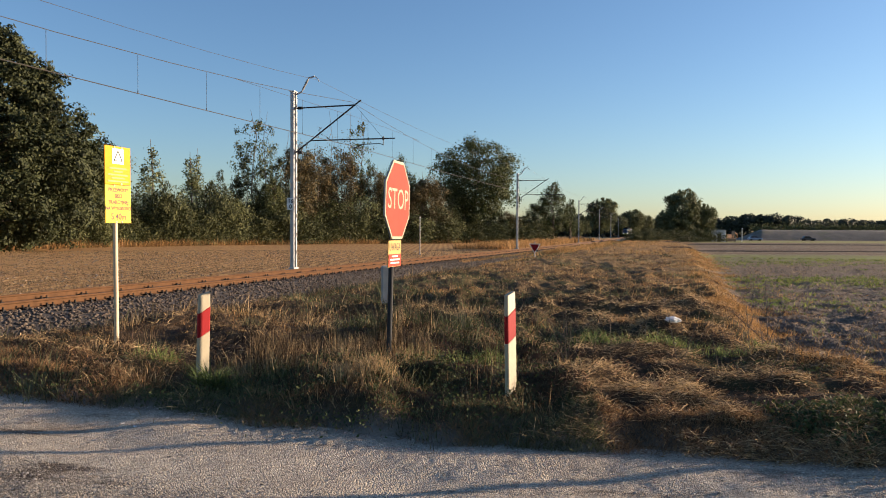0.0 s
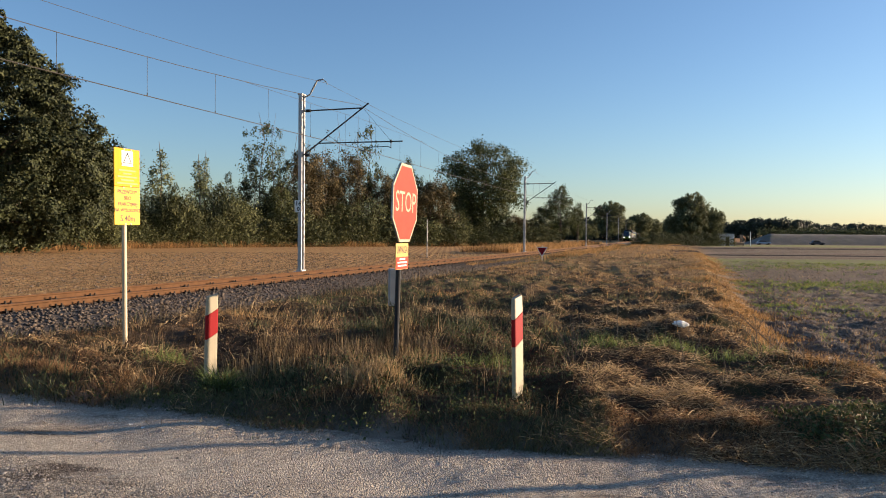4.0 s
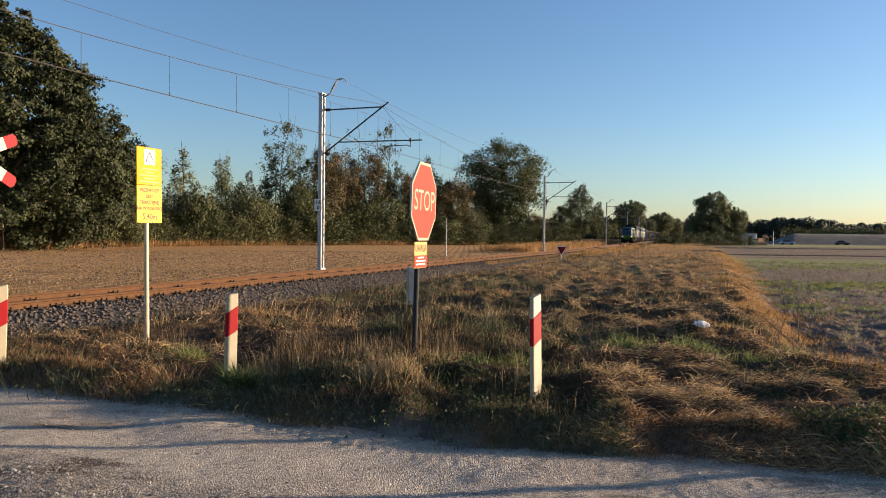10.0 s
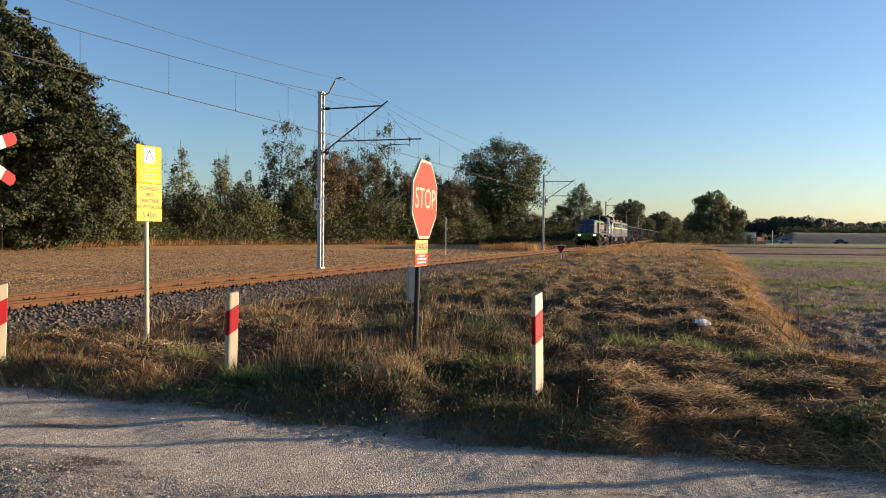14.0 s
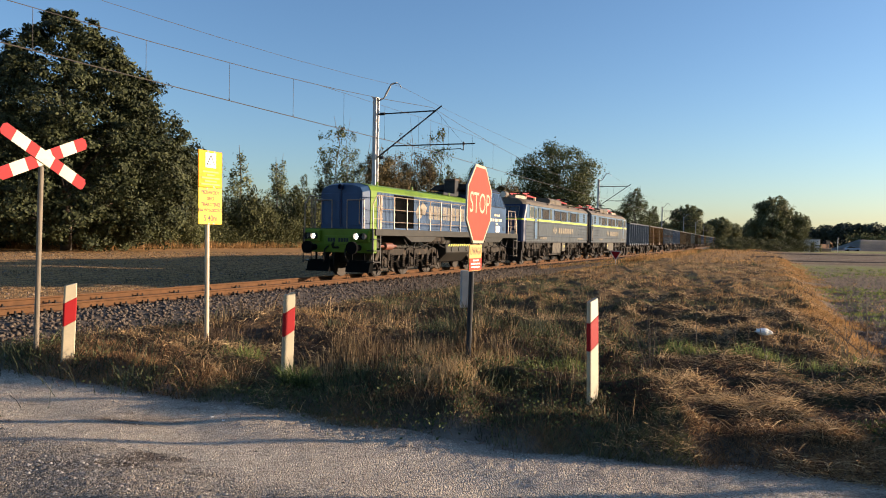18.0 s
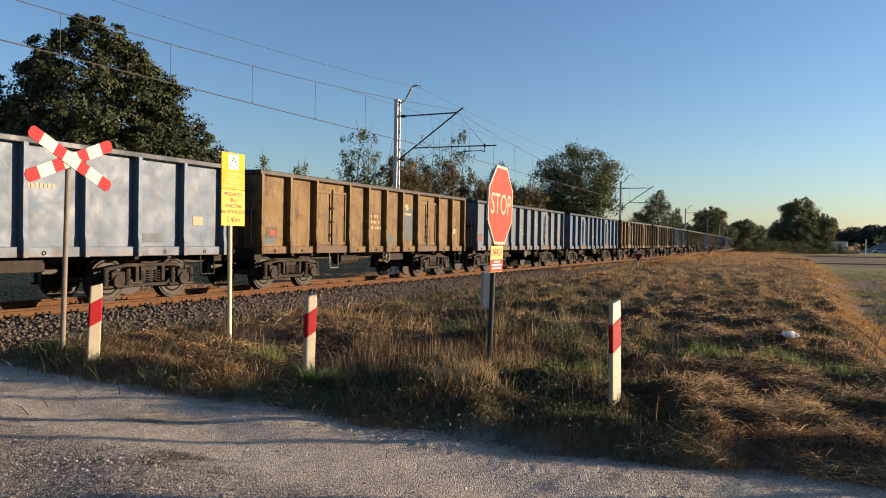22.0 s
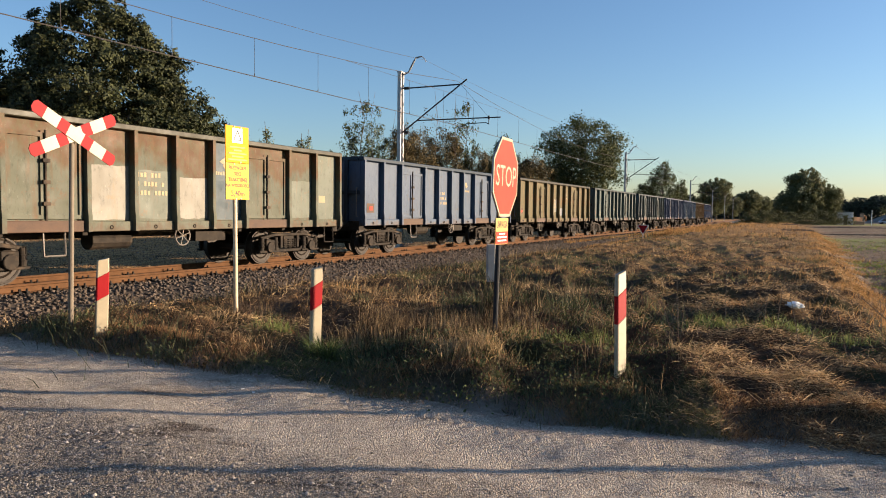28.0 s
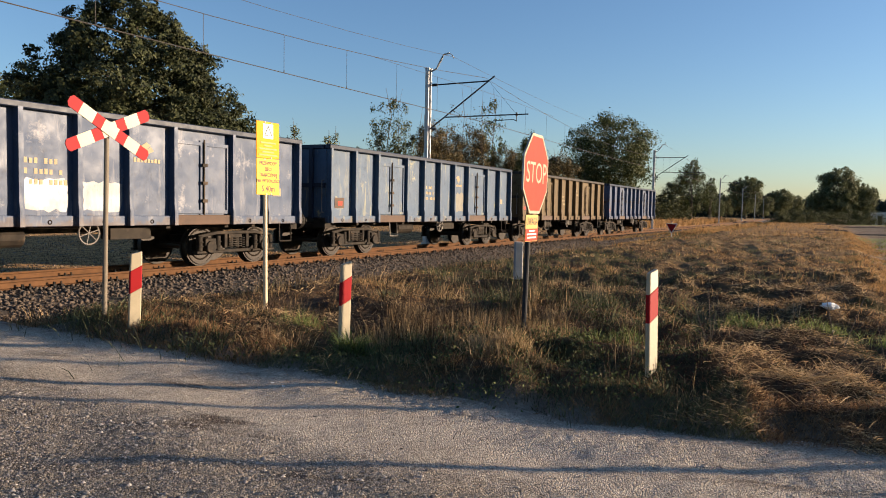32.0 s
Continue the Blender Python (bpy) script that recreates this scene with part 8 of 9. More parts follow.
    # short rear hood
    P("rear_hood", lambda bm: loft(bm, [[(x, y * k, z) for y, z in ((-1.05, 1.74), (-1.05, 2.95), (-0.8, 3.2), (0.8, 3.2), (1.05, 2.95), (1.05, 1.74))] for x, k in ((14.4, 1), (15.1, 1), (15.2, 0.94))]), M["slat"], "pale blue rear hood")
    P("rear_hood_top", lambda bm: loft(bm, [[(x, y, z) for y, z in ((-1.07, 2.96), (-0.82, 3.23), (0.82, 3.23), (1.07, 2.96))] for x in (14.42, 15.12)]), M["loco_green"])
    # exhaust and roof equipment
    P("exhaust_box", lambda bm: [prism(bm, [(10.2, 3.3), (10.7, 3.3), (10.66, 4.2), (10.24, 4.2)], -0.4, 0.15)], M["dark"], "sooty exhaust stack", 0.02)
    P("exhaust_rim", lambda bm: [box(bm, 10.21, 10.69, -0.43, 0.18, 4.17, 4.23)], M["rusty_sill"], "rusty rim of the exhaust")
    P("fan_housing", lambda bm: box(bm, 8.3, 9.7, -0.7, 0.7, 3.36, 3.5), M["dark"], bevel=0.03)
    for x in (2.4, 5.2, 8.9):
        P("lifting_eye", lambda bm: torus(bm, (x, -0.7, 3.42), (0, 1, 0), 0.06, 0.018, 10, 5), M["loco_green"])
    P("horn", lambda bm: rod(bm, (12.8, -0.4, 4.12), (13.3, -0.4, 4.16), 0.07, 8), M["dark"])
    # front beam, lamps, buffers
    back(P("front_beam", lambda bm: [box(bm, 0.5, 0.72, -1.45, 1.45, 1.0, 1.84), box(bm, 0.45, 0.7, -0.55, 0.55, 1.28, 1.6)], M["loco_green"], "lime-green buffer beam", 0.02), 0.42, -0.12)
    # plough and front buffers this dark stand for the shade under the nose
    back(P("front_plow", lambda bm: [prism(bm, [(0.42, 0.2), (0.72, 0.2), (0.72, 0.62), (0.56, 0.62)], y0, y1) for y0, y1 in ((-1.3, -0.35), (0.35, 1.3))] + [rod(bm, (0.62, yy, 0.55), (0.62, yy, 1.05), 0.04, 6) for yy in (-1.0, -0.5, 0.5, 1.0)], M["deep_shade"]), 0.42)
    for y in (-1.02, 1.02):
        box_ = back(P("lamp_box", lambda bm: box(bm, 0.36, 0.56, y - 0.3, y + 0.3, 1.38, 1.8), M["loco_green"], bevel=0.03), 0.42, -0.12)
        for k, m in ((-0.13, "lamp" if y > 0 else "lens"), (0.13, "lens" if y > 0 else "lamp")):
            bm = bmesh.new()
            rod(bm, (0.345, y + k, 1.58), (0.37, y + k, 1.58), 0.1, 14)
            part("headlight", bm, M[m], box_, "round headlight")
            bm = bmesh.new()
            for rr in (0.104, 0.116):
                rod(bm, (0.2, y + k, 1.58), (0.37, y + k, 1.58), rr, 14, caps=False)
            part("lamp_hood", bm, M["dark"], box_)
        back(P("buffer", lambda bm: [rod(bm, (0.5, y * 0.9, 1.06), (0.12, y * 0.9, 1.06), 0.12, 12), rod(bm, (0.12, y * 0.9, 1.06), (0.0, y * 0.9, 1.06), 0.22, 16)], M["deep_shade"]), 0.3)
        P("rear_buffer", lambda bm: [rod(bm, (16.35, y * 0.9, 1.06), (16.85, y * 0.9, 1.06), 0.12, 12), rod(bm, (16.85, y * 0.9, 1.06), (16.97, y * 0.9, 1.06), 0.26, 16)], M["black"])
    back(P("top_headlight", lambda bm: rod(bm, (0.97, 0, 3.22), (1.1, 0, 3.22), 0.085, 14), M["lamp"], "round top headlight"), 0.15)
    back(P("top_lamp_hood", lambda bm: [rod(bm, (0.83, 0, 3.22), (1.1, 0, 3.22), rr, 14, caps=False) for rr in (0.09, 0.102)], M["loco_navy"]), 0.15)
    for y in (-0.42, 0.42):
        back(P("nose_door", lambda bm: box(bm, 0.925, 0.955, y - 0.36, y + 0.36, 1.85, 3.0), M["loco_blue"], "blue nose door", 0.012), 0.15)
        back(P("nose_grab_rail", lambda bm: tube(bm, [(0.93, y * 1.9, 1.9), (0.86, y * 1.9, 1.95), (0.86, y * 1.9, 2.75), (0.93, y * 1.9, 2.8)], 0.016, 5), M["handrail"]), 0.15)
        back(P("front_rail", lambda bm: tube(bm, [(0.55, y * 2.4, 1.74), (0.55, y * 2.4, 2.75), (0.55, y * 0.75, 2.75), (0.55, y * 0.75, 1.74)], 0.02, 6), M["handrail"]), 0.42)
        back(P("brake_hose", lambda bm: tube(bm, [(0.5, y, 1.1), (0.3, y, 1.0), (0.25, y * 1.1, 0.75), (0.35, y * 1.2, 0.55)], 0.03, 6), M["black"]), 0.42)
    back(P("nose_seam", lambda bm: box(bm, 0.918, 0.93, -0.02, 0.02, 1.8, 3.1), M["loco_navy"]), 0.15)
    back(P("draw_hook", lambda bm: tube(bm, [(0.5, 0, 1.06), (0.2, 0, 1.06), (0.12, 0, 1.15), (0.2, 0, 1.22)], 0.045, 6), M["black"]), 0.42)
    P("rear_beam", lambda bm: box(bm, 16.2, 16.4, -1.45, 1.45, 0.95, 1.74), M["dark"])
    back(P("front_number_bar", lambda bm: [box(bm, 0.44, 0.449, -0.45 + 0.11 * i, -0.37 + 0.11 * i, 1.38, 1.52) for i in range(8) if i != 4], M["dark"]), 0.42, -0.12)
    # tank, reservoirs
    tank = P("fuel_tank", lambda bm: prism(bm, [(-1.42, 1.2), (-1.42, 0.82), (-1.0, 0.42), (1.0, 0.42), (1.42, 0.82), (1.42, 1.2)], 7.1, 9.75, "x"), M["loco_grey"], "grey fuel tank with a hazard stripe", 0.03)
    for i in range(10):
        x = 7.3 + i * 0.245
        bm = bmesh.new()
        prism(bm, [(x, 1.1), (x + 0.12, 1.1), (x + 0.2, 1.2), (x + 0.08, 1.2)], -1.436, -1.426)
        part("hazard_stripe", bm, M["hazard"], tank)
    for x in (7.7, 8.5, 9.35):
        bm = bmesh.new()
        rod(bm, (x, -1.42, 0.98), (x, -1.45, 0.98), 0.1, 14)
        part("filler_cap", bm, M["loco_grey"], tank)
    for a in (5.55, 9.95):
        P("air_reservoir", lambda bm: [rod(bm, (a, -1.2, 1.38), (a + 1.45, -1.2, 1.38), 0.19, 14), torus(bm, (a + 0.3, -1.2, 1.38), (1, 0, 0), 0.195, 0.015, 14, 4), torus(bm, (a + 1.15, -1.2, 1.38), (1, 0, 0), 0.195, 0.015, 14, 4)], M["bogie"], smooth=False)
    P("brake_cylinder", lambda bm: [rod(bm, (2.0, -1.25, 1.12), (2.55, -1.25, 1.12), 0.13, 14), rod(bm, (1.7, -1.25, 1.12), (2.9, -1.25, 1.12), 0.05, 8)], M["copper"], "reddish brake cylinder")
    P("brake_cylinder", lambda bm: [rod(bm, (11.1, -1.25, 1.12), (11.65, -1.25, 1.12), 0.13, 14), rod(bm, (10.8, -1.25, 1.12), (12.0, -1.25, 1.12), 0.05, 8)], M["bogie"])
    for x in (3.3, 4.4, 5.0, 6.2, 12.0, 13.1, 13.9):
        P("pipe", lambda bm: tube(bm, [(x, -1.35, 1.45), (x + 0.3, -1.38, 1.15), (x + 0.8, -1.38, 1.05), (x + 1.1, -1.35, 1.35)], 0.022, 5), M["black"])
    for c in (4.32, 12.85):
        loco_bogie(d, X + c, (-2.1, 0, 2.1), 0.525)
    return d


def loco_bogie(v, c, xs, r):
    b = put("bogie", shared("loco_bolster%d" % len(xs), lambda bm: box(bm, xs[0] - 0.2, xs[-1] + 0.2, -0.8, 0.8, 0.5, 0.85)), M["bogie"], v, m=pose(c, 0, 0))
    for s in (-1, 1):
        def fr(bm):
            y0, y1 = sorted((s * 1.0, s * 1.12))
            for x in xs:
                arch = [(x + 0.62 * math.cos(a), r + 0.05 + 0.5 * math.sin(a)) for a in np.linspace(math.pi * 0.97, math.pi * 0.03, 9)]
                inner = [(x + 0.42 * math.cos(a), r + 0.02 + 0.32 * math.sin(a)) for a in np.linspace(math.pi * 0.03, math.pi * 0.97, 9)]
                prism(bm, arch + inner, y0, y1)
                rod(bm, (x, s * 0.98, r), (x, s * 1.22, r), 0.17, 12)
                box(bm, x - 0.16, x + 0.16, *sorted((s * 1.0, s * 1.18)), r - 0.16, r + 0.16)
                box(bm, x - 0.3, x + 0.3, *sorted((s * 1.02, s * 1.16)), r - 0.28, r - 0.2)
            for x in xs:
                tube(bm, [(x - 0.5, s * 1.14, r - 0.3), (x - 0.3, s * 1.16, r - 0.12), (x + 0.3, s * 1.16, r - 0.12), (x + 0.5, s * 1.14, r - 0.3)], 0.025, 5)
                rod(bm, (x + 0.22, s * 1.19, r - 0.2), (x + 0.22, s * 1.19, r + 0.45), 0.035, 6)
                rod(bm, (x - 0.22, s * 1.19, r - 0.2), (x - 0.22, s * 1.19, r + 0.45), 0.035, 6)
                torus(bm, (x, s * 1.225, r), (0, 1, 0), 0.12, 0.02, 14, 5)
            tube(bm, [(xs[0] - 0.7, s * 1.16, r + 0.1), (xs[0] - 0.5, s * 1.2, r - 0.25), (xs[0] - 0.55, s * 1.15, 0.12)], 0.02, 5)
            tube(bm, [(xs[-1] + 0.7, s * 1.16, r + 0.1), (xs[-1] + 0.5, s * 1.2, r - 0.25), (xs[-1] + 0.55, s * 1.15, 0.12)], 0.02, 5)
            for x0, x1 in zip(xs, xs[1:]):
                box(bm, x0 + 0.45, x1 - 0.45, y0, y1, r + 0.25, r + 0.5)
                for k in (0.58, -0.58):
                    x = (x0 if k > 0 else x1) + k
                    rod(bm, (x, s * 1.1, r - 0.22), (x, s * 1.1, r + 0.3), 0.06, 8)
                    for j in range(6):
                        torus(bm, (x, s * 1.1, r - 0.18 + 0.08 * j), (0, 0, 1), 0.1, 0.024, 10, 4)
        put("side_frame", shared("loco_side%d_%d" % (s, len(xs)), fr, 0.01), M["bogie"], b)
    for x in xs:
        def ws(bm):
            rod(bm, (0, -0.98, 0), (0, 0.98, 0), 0.1, 10)
            for s in (-1, 1):
                rod(bm, (0, s * 0.69, 0), (0, s * 0.83, 0), r, 28)
                rod(bm, (0, s * 0.66, 0), (0, s * 0.69, 0), r + 0.03, 28)
                torus(bm, (0, s * 0.825, 0), (0, 1, 0), r - 0.05, 0.028, 28, 5)
                for j in range(8):
                    a = j * math.pi / 4
                    rod(bm, (0.15 * math.cos(a), s * 0.84, 0.15 * math.sin(a)), ((r - 0.07) * math.cos(a), s * 0.835, (r - 0.07) * math.sin(a)), 0.03, 5)
        put("wheelset", shared("loco_wheel%d" % int(r * 1000), ws), M["wheel"], b, m=pose(x, 0, r))


TRAIN.append((diesel(), 16.97 / 2))


# ---- twin electric locomotive ----
M["el_upper"] = dented("blue_grey_upper_paint", (0.07, 0.132, 0.215), (0.058, 0.11, 0.18), 0.42, 0.3, 1.8, 0.25)
M["el_lower"] = dented("grey_lower_paint", (0.062, 0.074, 0.084), (0.05, 0.058, 0.066), 0.38, 0.45, 2.2, 0.17)
M["el_roof"] = mat("dusty_brown_roof", (0.125, 0.097, 0.064), (0.075, 0.06, 0.042), 0.7, 0.1, 3, 40)
M["el_stripe"] = mat("yellow_green_stripe", (0.55, 0.6, 0.03), (0.48, 0.53, 0.03), 0.4)
M["panto_red"] = mat("red_pantograph", (0.4, 0.035, 0.025), (0.28, 0.03, 0.025), 0.5)
M["roof_unit"] = mat("dirty_cream_paint", (0.34, 0.29, 0.2), (0.24, 0.2, 0.14), 0.6, 0, 4, 40, c3=(0.12, 0.09, 0.06))
M["el_slat"] = mat("brown_black_grille_slat", (0.04, 0.033, 0.026), (0.026, 0.022, 0.018), 0.6, 0, 6, 60, spec=0.2)
M["el_box"] = mat("oily_brown_box_paint", (0.09, 0.077, 0.058), (0.055, 0.046, 0.035), 0.6, 0, 4, 40, c3=(0.015, 0.013, 0.011), spec=0.2)
M["pale_glass"] = mat("dusty_green_window", (0.075, 0.08, 0.07), (0.055, 0.06, 0.052), 0.22, 0, 3, 20, 0)


def electric(mirror):
    """One section; its cab is at -x, or at +x when mirrored."""
    e = thing("electric_locomotive", "blue-grey electric locomotive section with yellow-green stripe" + (", cab at rear" if mirror else ", cab leading"), "locomotive", "twin electric locomotive")
    L = 15.93
    k = -1 if mirror else 1

    def fx(x):
        return k * (x - L / 2)

    def P(name, make, material, label="", bevel=0.0, parent=None):
        bm = bmesh.new()
        make(bm)
        for v in bm.verts:
            v.co.x = fx(v.co.x)
        return part(name, bm, material, parent or e, label, bevel)
    hw = 1.48
    low = [(-hw, 1.33), (-hw, 2.52), (hw, 2.52), (hw, 1.33)]
    P("lower_body", lambda bm: loft(bm, [[(x, y, z) for y, z in low] for x in (0.78, 15.3)]), M["el_lower"], "grey lower body side")
    up = [(-hw, 2.52), (-hw + 0.01, 3.42), (hw - 0.01, 3.42), (hw, 2.52)]
    P("upper_body", lambda bm: loft(bm, [[(0.8 + 0.2 * (z - 2.52), y, z) for y, z in up], [(15.3, y, z) for y, z in up]]), M["el_upper"], "blue-grey upper body side")

    def nose(outline, lean):
        return lambda bm: loft(bm, [[(x + lean * k * (z - 2.52), y * w, z) for y, z in outline] for x, w, k in ((0.4, 0.8, 1.0), (0.46, 0.89, 1.0), (0.56, 0.955, 0.9), (0.67, 0.99, 0.75), (0.785, 1.0, 0.55))])
    P("cab_nose", nose(low, 0.0), M["loco_navy"], "dark blue rounded cab nose")
    P("cab_brow", nose(up, 0.36), M["loco_navy"], "dark blue cab front about the windscreens")
    P("nose_stripe", nose([(-hw - 0.008, 2.53), (-hw - 0.008, 2.63), (hw + 0.008, 2.63), (hw + 0.008, 2.53)], 0.3), M["el_stripe"], "yellow-green stripe round the nose")
    rf = [(-hw - 0.01, 3.40), (-1.36, 3.58), (-1.1, 3.74), (-0.5, 3.85), (0.5, 3.85), (1.1, 3.74), (1.36, 3.58), (hw + 0.01, 3.40)]
    P("roof", lambda bm: loft(bm, [[(0.9 + 0.35 * (z - 3.4), y * 0.84, z - 0.02) for y, z in rf], [(1.2, y * 0.97, z) for y, z in rf], [(1.6, y, z) for y, z in rf], [(15.32, y, z) for y, z in rf]]), M["el_roof"], "dusty brown roof")
    for y0, y1 in ((-1.12, -0.06), (0.06, 1.12)):
        def slope(z):
            return 0.4 + 0.36 * (z - 2.52)
        q = [(y0, 2.72), (y1, 2.72), (y1, 3.3), (y0, 3.3)]

        def wn_(bm):
            v = [bm.verts.new((slope(z) - 0.012, y, z)) for y, z in q] + [bm.verts.new((slope(z) + 0.03, y, z)) for y, z in q]
            for f in ((3, 2, 1, 0), (4, 5, 6, 7), (0, 1, 5, 4), (1, 2, 6, 5), (2, 3, 7, 6), (3, 0, 4, 7)):
                bm.faces.new([v[i] for i in f])
        P("windscreen", wn_, M["glass"])
        P("windscreen_frame", lambda bm: tube(bm, [(slope(z) - 0.014, y, z) for y, z in q + q[:1]], 0.026, 6), M["handgrey"])
        P("wiper", lambda bm: rod(bm, (slope(3.3) - 0.05, 0.5 * (y0 + y1), 3.3), (slope(2.8) - 0.05, 0.5 * (y0 + y1) + 0.2, 2.8), 0.012, 5), M["black"])
    P("front_step", lambda bm: box(bm, 0.2, 0.46, -1.25, 1.25, 1.3, 1.34), M["dark"])
    P("end_wall", lambda bm: box(bm, 15.3, 15.42, -1.35, 1.35, 1.3, 3.5), M["dark"])
    P("gangway", lambda bm: box(bm, 15.42, 15.93, -0.75, 0.75, 1.15, 3.2), M["black"], "black gangway bellows", 0.03)
    for s in (-1, 1):
        def band(z0, z1, o, x0=0.82, x1=15.28):
            return lambda bm: box(bm, x0, x1, min(s * hw, s * (hw + o)), max(s * hw, s * (hw + o)), z0, z1)
        P("stripe", band(2.53, 2.63, 0.008), M["el_stripe"], "yellow-green stripe")
        def rib(z, x0=0.82, x1=15.28):
            return lambda bm: prism(bm, [(s * hw, z), (s * (hw + 0.013), z + 0.015), (s * (hw + 0.017), z + 0.035), (s * (hw + 0.013), z + 0.055), (s * hw, z + 0.07)], x0, x1, "x")
        for z in (1.62, 2.42):
            P("body_rib", rib(z), M["el_lower"])
        for z in (1.42, 1.82, 2.02, 2.22):
            P("body_rib", rib(z, 0.82, 2.28), M["el_lower"])
            P("body_rib", rib(z, 12.75, 15.28), M["el_lower"])
        for z in (2.72, 2.86, 3.0, 3.14, 3.28):
            P("body_rib", rib(z, 12.75, 15.28), M["el_upper"])
        P("sole_bar", band(1.26, 1.34, 0.012), M["dark"])
        for a, b in ((3.82, 5.16), (6.4, 7.75), (7.93, 9.32), (10.42, 11.91)):
            g = P("grille", lambda bm: box(bm, a, b, min(s * hw, s * (hw + 0.015)), max(s * hw, s * (hw + 0.015)), 2.68, 3.26), M["deep_shade"], "black ventilation grille", 0.006)
            P("grille_frame", lambda bm: tube(bm, [(a, s * (hw + 0.02), 2.66), (b, s * (hw + 0.02), 2.66), (b, s * (hw + 0.02), 3.28), (a, s * (hw + 0.02), 3.28), (a, s * (hw + 0.02), 2.66)], 0.022, 5), M["el_upper"])
            for j in range(14):
                bm = bmesh.new()
                zz = 2.70 + 0.039 * j
                box(bm, fx(a + 0.03) if k > 0 else fx(b - 0.03), fx(b - 0.03) if k > 0 else fx(a + 0.03), min(s * (hw + 0.015), s * (hw + 0.03)), max(s * (hw + 0.015), s * (hw + 0.03)), zz, zz + 0.02)
                part("slat", bm, M["el_slat"], g)
        for a, b in ((3.09, 3.51), (5.45, 5.85), (9.74, 10.14), (12.26, 12.66), (13.95, 14.35)):
            P("side_window", lambda bm: box(bm, a, b, min(s * hw, s * (hw + 0.014)), max(s * hw, s * (hw + 0.014)), 2.72, 3.3), M["pale_glass"], "dusty green-grey window", 0.01)
            P("window_frame", lambda bm: tube(bm, [(x, s * (hw + 0.016), z) for x, z in ((a, 2.72), (b, 2.72), (b, 3.3), (a, 3.3), (a, 2.72))], 0.016, 5), M["dark"])
        P("cab_window", lambda bm: box(bm, 1.45, 2.05, min(s * hw, s * (hw + 0.014)), max(s * hw, s * (hw + 0.014)), 2.74, 3.28), M["glass"], bevel=0.01)
        P("cab_window_frame", lambda bm: tube(bm, [(1.42, s * (hw + 0.01), 2.71), (2.08, s * (hw + 0.01), 2.71), (2.08, s * (hw + 0.01), 3.31), (1.42, s * (hw + 0.01), 3.31), (1.42, s * (hw + 0.01), 2.71)], 0.022, 5), M["roof_unit"])
        P("cab_door", lambda bm: box(bm, 2.3, 2.85, min(s * hw, s * (hw + 0.012)), max(s * hw, s * (hw + 0.012)), 1.5, 3.32), M["el_upper"], "blue-grey cab door")
        P("door_window", lambda bm: box(bm, 2.4, 2.75, min(s * (hw + 0.012), s * (hw + 0.018)), max(s * (hw + 0.012), s * (hw + 0.018)), 2.7, 3.24), M["glass"])
        for x in (2.22, 2.93):
            P("door_handrail", lambda bm: tube(bm, [(x, s * (hw + 0.01), 1.45), (x, s * (hw + 0.06), 1.5), (x, s * (hw + 0.06), 3.1), (x, s * (hw + 0.01), 3.15)], 0.016, 5), M["handgrey"])
        P("door_steps", lambda bm: [box(bm, 2.3, 2.85, min(s * 1.25, s * 1.48), max(s * 1.25, s * 1.48), z, z + 0.03) for z in (0.45, 0.8, 1.12)] + [rod(bm, (x, s * 1.45, 0.45), (x, s * 1.45, 1.35), 0.016, 5) for x in (2.3, 2.85)], M["black"])
        # letters as plain bars and a two-part emblem
        o0, o1 = sorted((s * (hw + 0.0302), s * (hw + 0.033)))

        def V(x0, x1):
            return (L - x1, L - x0) if mirror else (x0, x1)

        def across(p):
            return [(L - x, z) for x, z in p][::-1] if mirror else p
        P("emblem", lambda bm: [prism(bm, across(p), o0, o1) for p in ([(6.12, 2.06), (6.42, 2.24), (6.6, 2.24), (6.42, 2.08), (6.5, 1.88), (6.35, 1.86)], [(6.55, 2.02), (6.68, 2.22), (7.05, 2.08), (6.75, 1.84), (6.5, 1.84), (6.74, 1.98)])], M["loco_mark"], "worn cream winged emblem")
        for j in range(8):
            x = 7.36 + 0.47 * j
            P("letter_bar", lambda bm: [box(bm, *V(x, x + 0.33), o0 + s * 0.012, o1 + s * 0.012, 1.86, 2.2)], M["loco_mark"])
        for j in range(8):
            P("number_bar", lambda bm: box(bm, *V(3.35 + 0.18 * j, 3.46 + 0.18 * j), o0, o1, 1.47, 1.6), M["loco_mark"])
        for j in range(12):
            P("number_bar", lambda bm: box(bm, *V(12.3 + 0.13 * j, 12.385 + 0.13 * j), o0, o1, 1.48, 1.6), M["loco_mark"])
        P("battery_box", lambda bm: [box(bm, 6.45, 8.35, min(s * 0.95, s * 1.4), max(s * 0.95, s * 1.4), 0.6, 1.27)], M["el_box"], "brown equipment box", 0.02)
        P("switch_box", lambda bm: [box(bm, 8.52, 9.28, min(s * 1.0, s * 1.44), max(s * 1.0, s * 1.44), 0.72, 1.27)], M["el_box"], "brown equipment box", 0.02)
        P("box_label", lambda bm: [box(bm, 8.95, 9.12, min(s * 1.44, s * 1.445), max(s * 1.44, s * 1.445), 0.95, 1.1)], M["hazard"])
        for x in (5.3, 10.2, 13.0):
            P("roof_step", lambda bm: box(bm, x, x + 0.3, min(s * 1.2, s * 1.42), max(s * 1.2, s * 1.42), 3.6, 3.66), M["el_roof"])
